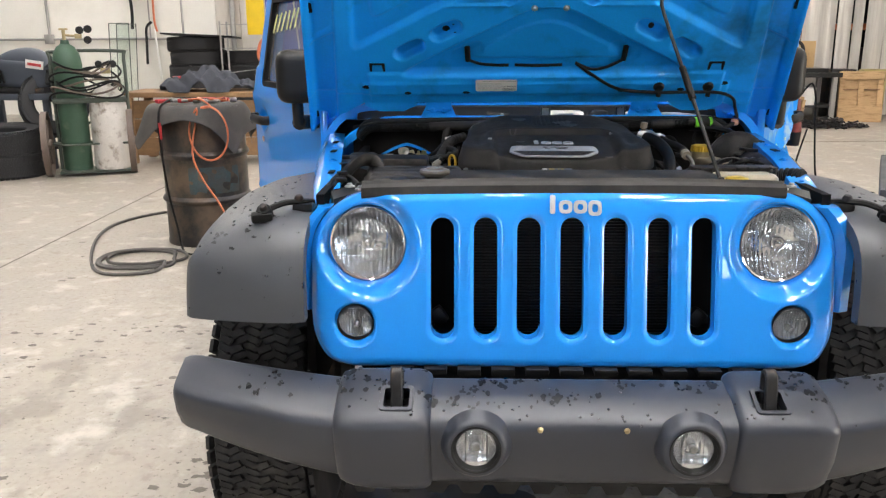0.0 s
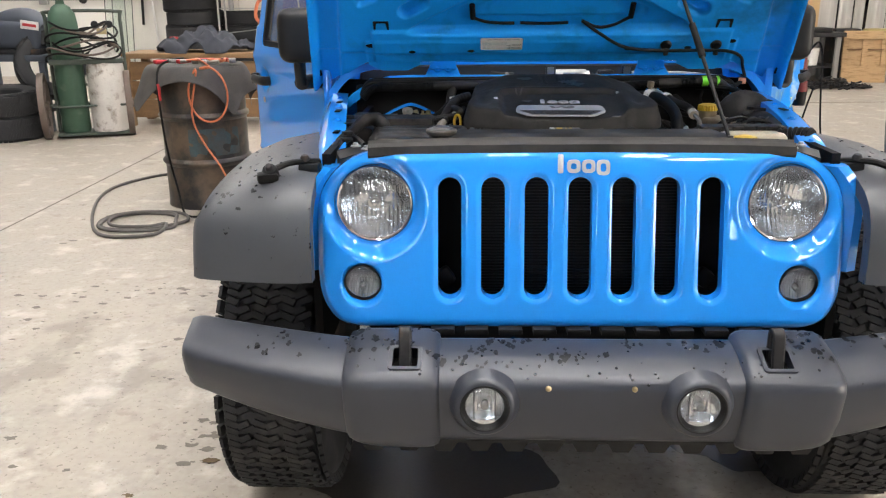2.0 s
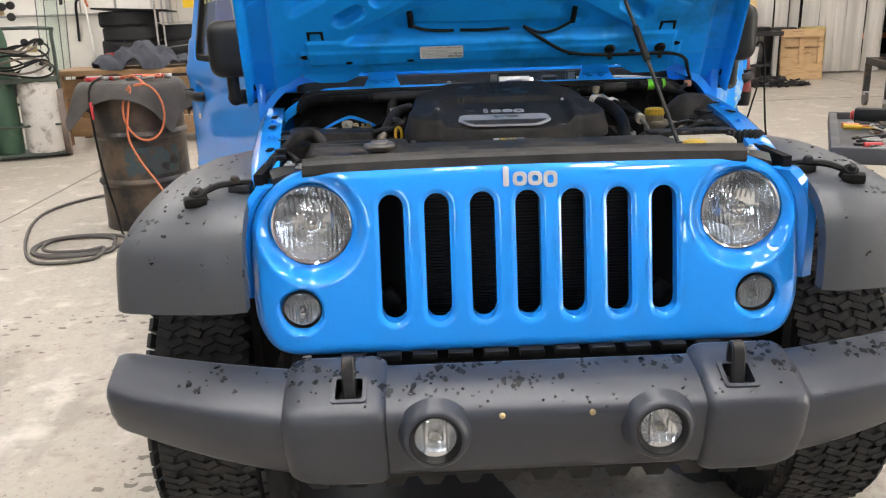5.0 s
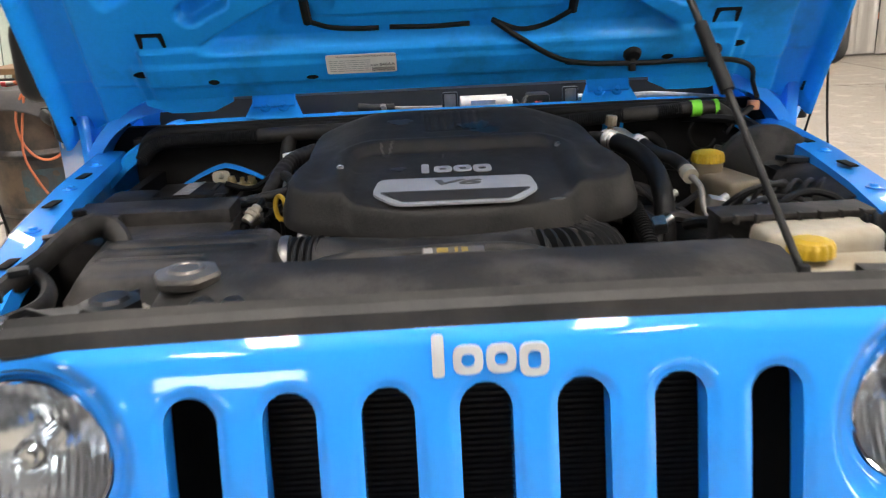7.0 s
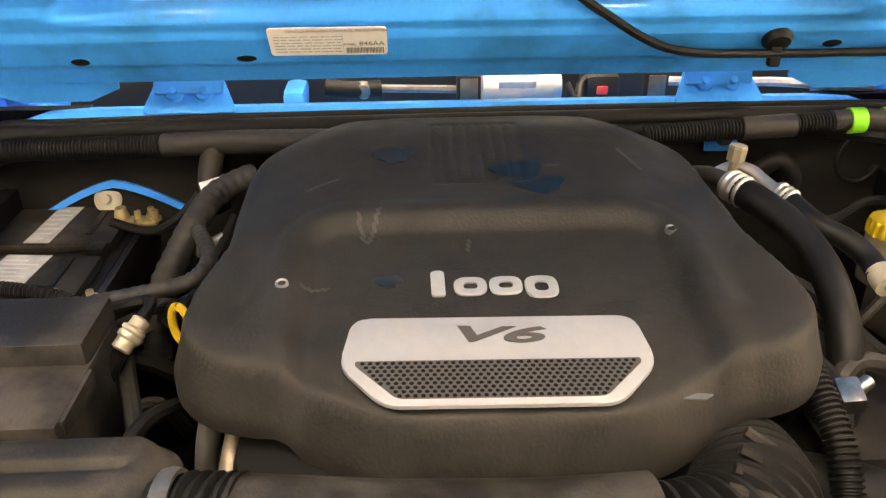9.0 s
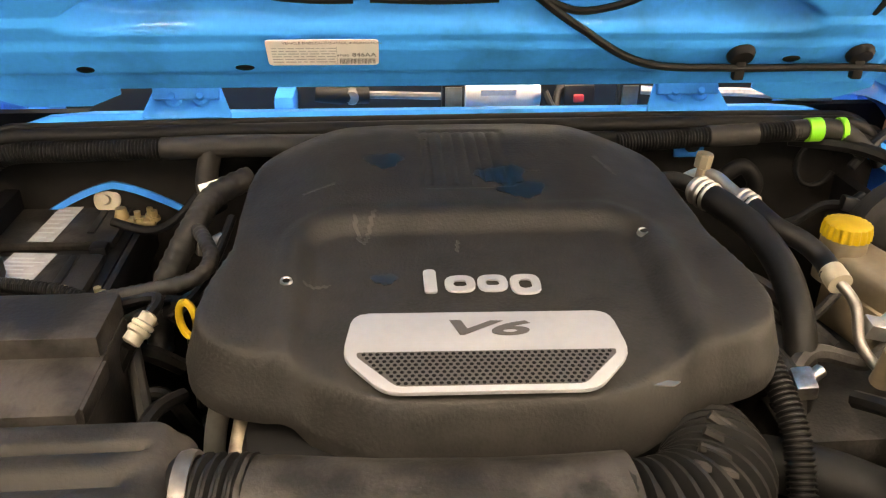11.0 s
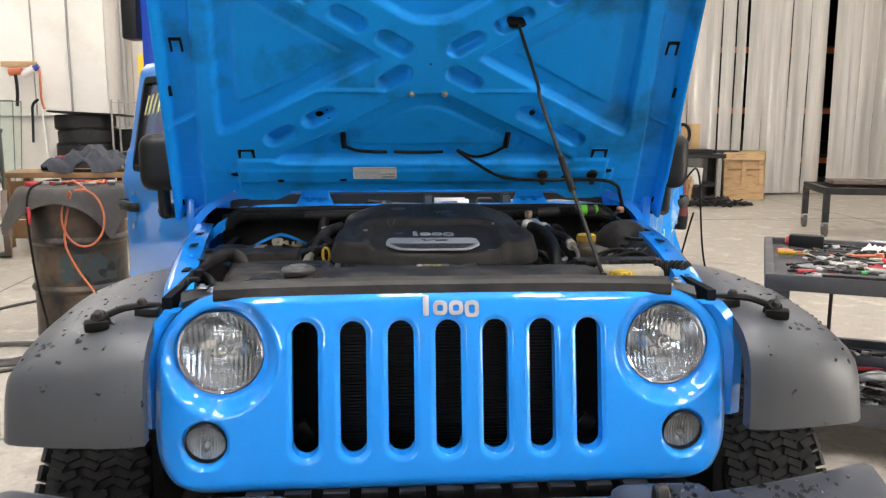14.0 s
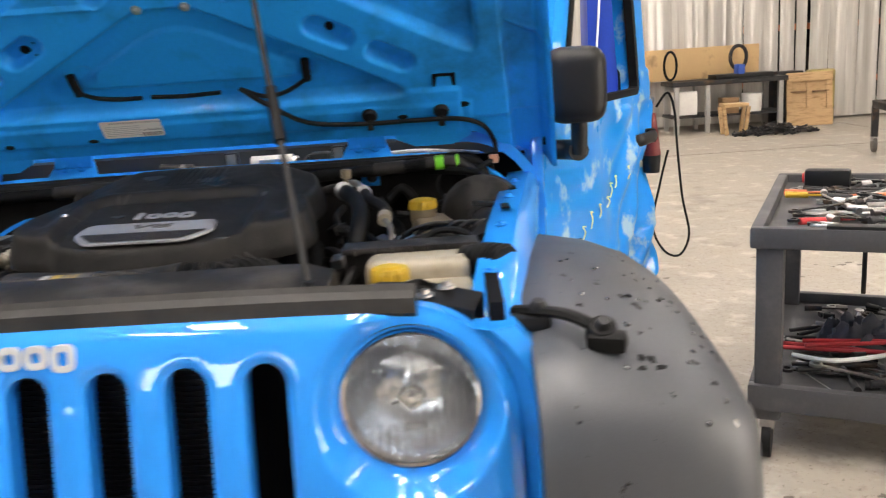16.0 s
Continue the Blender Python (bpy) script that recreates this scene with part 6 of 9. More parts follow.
def left_bay():
    # fuse box with stepped lid
    f = part("fuse_box", box((-0.500, 0.545, 0.985), (0.27, 0.175, 0.15), 0.012), DUSTY_BOX, car, "dusty black fuse box")
    part("lid", box((-0.505, 0.592, 1.066), (0.272, 0.090, 0.034), 0.008), DUSTY_BOX, f)
    part("lid_step", box((-0.592, 0.510, 1.066), (0.098, 0.074, 0.034), 0.008), DUSTY_BOX, f)
    part("lid_recess", box((-0.452, 0.508, 1.046), (0.178, 0.080, 0.022), 0.006), DUSTY_BOX, f)
    part("lid_lip", box((-0.505, 0.470, 1.036), (0.276, 0.014, 0.012), 0.004), DUSTY_BOX, f)
    bm = bmesh.new()
    for x in (-0.60, -0.50, -0.40):
        box((x, 0.458, 1.02), (0.03, 0.012, 0.05), 0.004, bm=bm)
    islands("lid_latch", bm, BLACK, f)
    # battery
    b = part("battery", box((-0.555, 0.83, 0.955), (0.25, 0.25, 0.14), 0.008), BLACK, car, "black car battery with white stickers")
    bm = box((-0.54, 0.900, 1.032), (0.20, 0.115, 0.016), 0.010)
    box((-0.54, 0.765, 1.032), (0.20, 0.095, 0.016), 0.010, bm=bm)
    part("cell_cover", bm, DUSTY, b)
    bm = bmesh.new()
    for x in (-0.475, -0.610):
        for y in (0.765, 0.900):
            box((x, y, 1.0405), (0.010, 0.070, 0.004), 0.0015, bm=bm)
    for x in (-0.455, -0.625):
        box((x, 0.832, 1.034), (0.022, 0.022, 0.014), 0.004, bm=bm)
    islands("cover_rib", bm, BLACK, b)
    part("case_wall", box((-0.418, 0.80, 1.005), (0.010, 0.30, 0.060), 0.004), BLACK, b)
    for x, y, w, h, r in ((-0.528, 0.900, 0.032, 0.115, -4), (-0.530, 0.770, 0.055, 0.080, -6)):
        m = Matrix.Translation((x, y, 1.0405)) @ pose(0, 0, 0, 0, 0, r)
        st = part("sticker", prism([(-w / 2, -h / 2), (w / 2, -h / 2), (w / 2, h / 2), (-w / 2, h / 2)], 0.0008, m), STICKER, b, "grubby white battery sticker")
        bm = bmesh.new()
        for k in range(7):
            prism([(-w * 0.42, -h * 0.42 + k * h * 0.12), (w * (0.1 + 0.3 * (k % 3) / 2), -h * 0.42 + k * h * 0.12), (w * (0.1 + 0.3 * (k % 3) / 2), -h * 0.38 + k * h * 0.12), (-w * 0.42, -h * 0.38 + k * h * 0.12)], 0.0002, m @ Matrix.Translation((0, 0, 0.0008)), bm=bm)
        part("sticker_print", bm, PALE_PRINT, st)
    for x, y in ((-0.420, 0.895), (-0.428, 0.680)):
        bm = box((x, y, 1.043), (0.050, 0.022, 0.008), 0.003, pose(0, 0, 0, 0, 0, 0))
        lathe([(0, 0.014), (0.007, 0.013), (0.010, 0.0), (0.012, -0.006)], 14, Matrix.Translation((x - 0.022, y + 0.004, 1.048)), bm)
        tm = part("terminal", bm, BRASS, b, "corroded battery terminal clamp")
        for dx, dy in ((0.002, -0.006), (0.016, 0.005), (0.024, -0.004)):
            part("terminal_stud", lathe([(0.0072, 0.0), (0.0072, 0.005), (0.0045, 0.005), (0.0045, 0.014), (0, 0.014)], 8, Matrix.Translation((x + dx, y + dy, 1.046))), BRASS, tm)
    # blue inner bracket behind the battery with a white push pin
    rows = []
    for t in np.linspace(0, 1, 13):
        x = -0.555 + 0.185 * t
        z = 1.040 + 0.040 * (1 - abs(2 * t - 1) ** 1.4)
        rows.append([(x, 0.945, z), (x, 0.955, z), (x, 0.955, z - 0.010), (x, 0.945, z - 0.010)])
    br = part("strut_bracket", loft(rows), BLUE, car, "bare blue bracket edge")
    part("bracket_face", loft([[(-0.545, 0.952, 1.032), (-0.545, 0.956, 1.032), (-0.545, 0.956, 0.96), (-0.545, 0.952, 0.96)], [(-0.465, 0.952, 1.068), (-0.465, 0.956, 1.068), (-0.465, 0.956, 0.96), (-0.465, 0.952, 0.96)], [(-0.38, 0.952, 1.032), (-0.38, 0.956, 1.032), (-0.38, 0.956, 0.96), (-0.38, 0.952, 0.96)]]), BLACK, br)
    part("push_pin", lathe([(0, 0.012), (0.006, 0.011), (0.007, 0.004), (0.018, 0.002), (0.019, 0)], 20, to(V((-0.474, 0.948, 1.052)), (0, -0.9, 0.4))), RESERVOIR, br)
    # wiring harness along the bulkhead and its branches
    hr = part("wiring_harness", tube([(-0.62, 0.90, 1.10), (-0.585, 0.915, 1.132), (-0.50, 0.92, 1.135), (-0.37, 0.92, 1.137)], 0.0145, 14, 6, ribs=(0.0045, 0.0022)), RUBBER, car, "taped and corrugated wiring harness")
    part("taped_run", tube([(-0.38, 0.92, 1.137), (-0.31, 0.918, 1.140), (-0.24, 0.915, 1.141), (-0.16, 0.905, 1.143), (-0.05, 0.90, 1.135)], 0.0155, 12), TAPE, hr)
    part("taped_run", tube([(-0.315, 0.918, 1.138), (-0.325, 0.905, 1.09), (-0.31, 0.885, 1.06)], 0.015, 12), TAPE, hr)
    part("conduit", tube([(0.24, 0.915, 1.137), (0.33, 0.92, 1.141), (0.38, 0.92, 1.143)], 0.0145, 14, 6, ribs=(0.0045, 0.0022)), RUBBER, hr)
    part("taped_run", tube([(0.37, 0.92, 1.143), (0.44, 0.92, 1.146)], 0.0155, 12), TAPE, hr)
    part("conduit", tube([(0.43, 0.92, 1.146), (0.50, 0.92, 1.150)], 0.0145, 14, 6, ribs=(0.0045, 0.0022)), RUBBER, hr)
    part("taped_run", tube([(0.49, 0.92, 1.150), (0.56, 0.92, 1.15), (0.60, 0.90, 1.12)], 0.0145, 12), TAPE, hr)
    for x, w in ((0.512, 0.020), (0.560, 0.008)):
        part("tape_band", rod((x, 0.92, 1.1505), (x + w, 0.92, 1.151), 0.0172, seg=18), GREEN_TAPE, hr, "bright green tape band")
    # loom from the battery down to the engine
    lm = part("cable_loom", tube([(-0.262, 0.885, 1.108), (-0.304, 0.850, 1.098), (-0.322, 0.790, 1.083), (-0.340, 0.760, 1.055), (-0.356, 0.735, 1.02), (-0.36, 0.70, 0.96)], 0.0165, 12, ribs=(0.014, 0.0012)), TAPE, car, "thick taped cable loom")
    part("cable", tube([(-0.320, 0.79, 1.083), (-0.300, 0.745, 1.085), (-0.288, 0.708, 1.080), (-0.300, 0.672, 1.075), (-0.350, 0.660, 1.068), (-0.402, 0.657, 1.060)], 0.0095, 10, ribs=(0.010, 0.0008)), TAPE, lm)
    part("cable", tube([(-0.300, 0.868, 1.108), (-0.325, 0.858, 1.104)], 0.006, 8), WHITE, lm)
    part("cable", tube([(-0.62, 0.69, 1.06), (-0.53, 0.69, 1.065), (-0.44, 0.672, 1.060), (-0.405, 0.655, 1.045), (-0.39, 0.64, 1.0)], 0.009, 8, ribs=(0.005, 0.0012)), RUBBER, lm)
    sn = part("white_connector", lathe([(0.006, -0.018), (0.010, -0.016), (0.010, -0.006), (0.0125, -0.004), (0.0125, 0.001), (0.0105, 0.002), (0.0125, 0.004), (0.0125, 0.007), (0.009, 0.009), (0.009, 0.018), (0.005, 0.02)], 18, to(V((-0.346, 0.602, 1.055)), (0.45, 0.55, 0.5))), RESERVOIR, car, "cream plastic hose connector")
    part("hose_tail", tube([(-0.356, 0.592, 1.042), (-0.370, 0.59, 1.015), (-0.388, 0.592, 0.97)], 0.008, 8), HOSE, sn)
    part("hose_tail", tube([(-0.338, 0.614, 1.064), (-0.332, 0.632, 1.070), (-0.345, 0.645, 1.068), (-0.40, 0.645, 1.055)], 0.0065, 8), HOSE, sn)
    # bare coolant pipes below the engine cover
    for x in (-0.228, -0.186):
        part("coolant_pipe", tube([(x + 0.004, 0.490, 1.035), (x, 0.455, 1.015), (x - 0.004, 0.430, 0.985), (x - 0.006, 0.420, 0.93)], 0.0095, 12), PIPE_TAN, car, "dull tan metal coolant pipe")
    # yellow dipstick ring
    ring = [(-0.296 + 0.010 * math.sin(t), 0.604 - 0.006 * math.sin(t), 1.064 + 0.021 * math.cos(t)) for t in np.linspace(0, 2 * math.pi, 17)]
    dp = part("oil_dipstick", tube(ring, 0.0042, 8, 2), YELLOW, car, "yellow looped oil dipstick handle")
    part("stick", rod((-0.296, 0.604, 0.95), (-0.296, 0.604, 1.044), 0.004, seg=8), BLACK, dp)
    # side shield by the fender
    sd = part("side_duct", tube([(-0.590, 0.13, 1.030), (-0.602, 0.17, 1.052), (-0.592, 0.24, 1.068), (-0.575, 0.31, 1.080), (-0.552, 0.375, 1.100), (-0.522, 0.405, 1.102), (-0.496, 0.395, 1.082), (-0.49, 0.37, 1.05)], 0.013, 10, flat=1.5), DUSTY_BOX, car, "looped flat black drain hose")
    part("duct_loop", tube([(-0.595, 0.15, 1.045), (-0.575, 0.135, 1.055), (-0.545, 0.15, 1.058), (-0.530, 0.20, 1.058), (-0.548, 0.26, 1.062), (-0.578, 0.29, 1.074)], 0.009, 10, flat=1.4), DUSTY_BOX, sd)
    for k in range(5):
        part("baffle_fin", box((-0.50 + 0.017 * k, 0.125 + 0.012 * k, 1.058), (0.004, 0.075, 0.030), 0.001, pose(0, 0, 0, 0, 14, -28)), BLACK, sd)
    part("relay_cover", box((-0.575, 0.46, 1.04), (0.07, 0.14, 0.09), 0.02, pose(0, 0, 0, 0, 12, 8)), DUSTY_BOX, car)
    part("vent_cover", box((-0.585, 0.72, 1.05), (0.09, 0.09, 0.05), 0.016), DUSTY_BOX, car)
    for y in (0.15, 0.25, 0.40, 0.55):
        part("fender_clip", box((-0.545 - 0.13 * y, y, 1.088), (0.026, 0.022, 0.010), 0.003, pose(0, 0, 0, 0, 0, 25)), BLACK, car)


left_bay()


def right_bay():
    # coolant tank with its ledge and yellow cap
    c = part("coolant_tank", box((0.490, 0.225, 0.985), (0.17, 0.13, 0.13), 0.022, seg=3), RESERVOIR, car, "aged cream coolant bottle")
    part("tank_step", box((0.488, 0.300, 1.030), (0.165, 0.08, 0.10), 0.020, seg=3), RESERVOIR, c)
    part("tank_nose", box((0.50, 0.15, 0.98), (0.15, 0.08, 0.10), 0.02), RESERVOIR, c)
    cap = ridged([(0, 0.012), (0.015, 0.012), (0.019, 0.010), (0.025, 0.009), (0.028, 0.003), (0.028, -0.010)], 14, 0.08, Matrix.Translation((0.448, 0.232, 1.070)))
    part("cap", cap, YELLOW, c, "ridged yellow coolant cap", angle=25)
    # black fuse centre behind it with raised lid
    f = part("relay_box", box((0.475, 0.365, 1.01), (0.22, 0.05, 0.14), 0.008), DUSTY_BOX, car, "black relay box")
    bm = box((0.475, 0.358, 1.084), (0.225, 0.060, 0.010), 0.004)
    for k in range(7):
        box((0.385 + 0.030 * k, 0.328, 1.084), (0.006, 0.012, 0.014), 0.002, bm=bm)
    part("lid", bm, DUSTY_BOX, f)
    # engine oil filler: yellow cap in front of the bellows
    part("oil_cap", ridged([(0, 0.012), (0.020, 0.012), (0.022, 0.008), (0.028, 0.007), (0.030, 0.0), (0.030, -0.012)], 10, 0.06, Matrix.Translation((0.225, 0.276, 1.052))), OLD_YELLOW, car, "dirty yellow oil filler cap")
    part("oil_neck", rod((0.225, 0.272, 0.95), (0.225, 0.272, 1.042), 0.03), BLACK, car)
    # brake fluid reservoir
    r = part("brake_reservoir", box((0.508, 0.690, 1.038), (0.074, 0.13, 0.05), 0.012, pose(0, 0, 0, 0, 0, 14), seg=3), TAN_RES, car, "brown translucent brake fluid reservoir")
    part("reservoir_foot", box((0.505, 0.665, 1.0), (0.07, 0.12, 0.06), 0.012, pose(0, 0, 0, 0, 0, 14)), TAN_RES, r)
    part("reservoir_neck", rod((0.485, 0.728, 1.055), (0.485, 0.728, 1.082), 0.028, seg=24), TAN_RES, r)
    cap = ridged([(0, 0.016), (0.020, 0.016), (0.0265, 0.013), (0.0285, 0.004), (0.0285, -0.004)], 20, 0.06, Matrix.Translation((0.485, 0.728, 1.084)))
    part("cap", cap, YELLOW, r, "ribbed yellow brake fluid cap", angle=25)
    # brake lines and hydraulic block
    hb = part("abs_unit", box((0.56, 0.53, 0.99), (0.13, 0.11, 0.12), 0.012), ALU, car, "brake control unit with black lines")
    for k in range(6):
        x = 0.48 + 0.024 * k
        part("brake_line", tube([(x, 0.515 + 0.006 * k, 1.04), (x + 0.005, 0.50, 1.075), (x + 0.03, 0.525, 1.085), (x + 0.065, 0.575, 1.065), (x + 0.07, 0.60, 1.02)], 0.0042, 8, 6), BLACK, hb)
    bm = bmesh.new()
    for k in range(5):
        rod((0.53 + 0.02 * k, 0.50 + 0.012 * (k % 2), 1.03), (0.53 + 0.02 * k, 0.50 + 0.012 * (k % 2), 1.062), 0.007, seg=8, bm=bm)
    islands("valve_nut", bm, STEEL, hb)
    # brake booster drum with its hub
    bo = part("brake_booster", lathe([(0, 0.0), (0.03, 0.004), (0.04, 0.0), (0.075, -0.006), (0.088, -0.02), (0.09, -0.06), (0.06, -0.09)], 32, to(V((0.60, 0.72, 1.055)), (-0.25, -0.95, 0.15))), DUSTY, car, "black brake booster")
    part("booster_hub", lathe([(0, 0.012), (0.008, 0.012), (0.014, 0.004), (0.022, 0.002), (0.024, 0)], 18, to(V((0.60, 0.718, 1.055)), (-0.25, -0.95, 0.15))), BLACK, bo)
    part("evap_canister", tube([(0.625, 0.66, 1.045), (0.622, 0.55, 1.045), (0.61, 0.42, 1.040)], 0.045, 20), DUSTY_BOX, car, "round black canister")
    part("canister_cap", box((0.625, 0.655, 1.092), (0.075, 0.04, 0.010), 0.004, pose(0, 0, 0, -4, 6, 8)), BLACK, car)
    part("bellows_boot", tube([(0.56, 0.315, 1.062), (0.595, 0.295, 1.070), (0.63, 0.265, 1.072)], 0.032, 18, 6, ribs=(0.012, 0.006), flat=0.75), RUBBER, car)
    # air conditioning hoses with crimped ends and valve
    ac = part("ac_hose", tube([(0.316, 0.778, 1.118), (0.330, 0.742, 1.116), (0.352, 0.700, 1.104), (0.362, 0.636, 1.083), (0.358, 0.578, 1.052), (0.354, 0.546, 1.005), (0.354, 0.540, 0.95)], 0.0175, 16), HOSE, car, "thick black air conditioning hose")
    part("crimp", tube([(0.309, 0.792, 1.120), (0.322, 0.762, 1.118)], 0.0195, 18, 2, ribs=(0.010, 0.003)), ALU, ac, "silver crimp collar")
    part("hose", tube([(0.363, 0.748, 1.117), (0.376, 0.703, 1.108), (0.400, 0.674, 1.100), (0.413, 0.648, 1.090), (0.410, 0.622, 1.085)], 0.0125, 14), HOSE, ac)
    part("crimp", tube([(0.356, 0.764, 1.120), (0.366, 0.742, 1.116)], 0.0145, 16, 2, ribs=(0.008, 0.002)), ALU, ac)
    part("pipe", tube([(0.300, 0.815, 1.122), (0.322, 0.818, 1.130), (0.340, 0.806, 1.130), (0.350, 0.785, 1.124), (0.358, 0.760, 1.119)], 0.0075, 12), ALU, ac)
    part("pipe", tube([(0.262, 0.835, 1.112), (0.292, 0.820, 1.120), (0.310, 0.792, 1.120)], 0.011, 12), DUSTY, ac)
    part("service_valve", lathe([(0.006, -0.02), (0.006, -0.006), (0.011, -0.004), (0.0115, 0.012), (0.010, 0.015), (0, 0.015)], 8, to(V((0.319, 0.804, 1.148)), (0.1, 0, 1))), TAN_RES, ac, "plastic service valve cap", angle=20)
    part("crimp", rod((0.412, 0.628, 1.087), (0.413, 0.606, 1.082), 0.014, 0.014, 16), RESERVOIR, ac)
    part("pipe", tube([(0.413, 0.610, 1.083), (0.425, 0.588, 1.065), (0.424, 0.560, 1.032), (0.440, 0.530, 1.012), (0.455, 0.490, 1.0), (0.466, 0.465, 0.975)], 0.0062, 12), CAP_METAL, ac)
    part("sensor", rod((0.440, 0.535, 1.0), (0.440, 0.525, 1.045), 0.012, seg=14), TAN_RES, ac)
    # radiator hose and lower clutter
    part("radiator_hose", tube([(0.20, 0.50, 0.93), (0.28, 0.46, 0.965), (0.36, 0.40, 0.975), (0.44, 0.33, 0.95), (0.46, 0.28, 0.90)], 0.028, 18), RUBBER, car, "thick black radiator hose")
    part("loom_tube", tube([(0.29, 0.52, 1.06), (0.298, 0.45, 1.02), (0.295, 0.40, 0.97)], 0.014, 12, ribs=(0.0055, 0.003)), RUBBER, car)
    part("bracket_tab", box((0.357, 0.948, 1.115), (0.045, 0.006, 0.026), 0.003), BLUE, car)
    bm = lathe([(0, 0.01), (0.008, 0.009), (0.012, 0)], 10, to(V((0.36, 0.944, 1.122)), (0, -1, 0)))
    part("tab_clip", bm, BLACK, car)
    bm = bmesh.new()
    ring = [(0.545 + 0.030 * math.cos(t), 0.93, 1.095 + 0.034 * math.sin(t)) for t in np.linspace(0.5, 5.9, 14)]
    tube(ring, 0.0045, 8, 2, bm=bm)
    tube([(0.40, 0.93, 1.07), (0.43, 0.925, 1.095), (0.455, 0.925, 1.07), (0.45, 0.925, 1.04)], 0.012, 10, bm=bm)
    tube([(0.50, 0.94, 1.13), (0.58, 0.90, 1.13), (0.62, 0.85, 1.12), (0.60, 0.80, 1.10)], 0.010, 8, bm=bm)
    tube([(0.65, 0.93, 1.15), (0.61, 0.91, 1.13), (0.58, 0.90, 1.10)], 0.007, 8, bm=bm)
    islands("bulkhead_wire", bm, RUBBER, car)
    part("hinge_wire_clip", box((0.648, 0.93, 1.15), (0.022, 0.018, 0.02), 0.004), mat("copper_clip", (0.45, 0.22, 0.13), 0.5), car)
    bm = box((0.42, 0.60, 0.94), (0.20, 0.24, 0.06), 0.02)
    box((0.34, 0.62, 0.98), (0.08, 0.12, 0.08), 0.02, bm=bm)
    tube([(0.31, 0.50, 1.0), (0.36, 0.55, 1.03), (0.44, 0.56, 1.01), (0.50, 0.60, 1.03)], 0.010, 8, bm=bm)
    tube([(0.30, 0.70, 1.05), (0.36, 0.68, 1.04), (0.42, 0.60, 1.0)], 0.012, 8, bm=bm)
    tube([(0.33, 0.64, 1.06), (0.38, 0.62, 1.02), (0.45, 0.66, 1.04)], 0.006, 8, bm=bm)
    part("engine_clutter", bm, DUSTY, car)


right_bay()


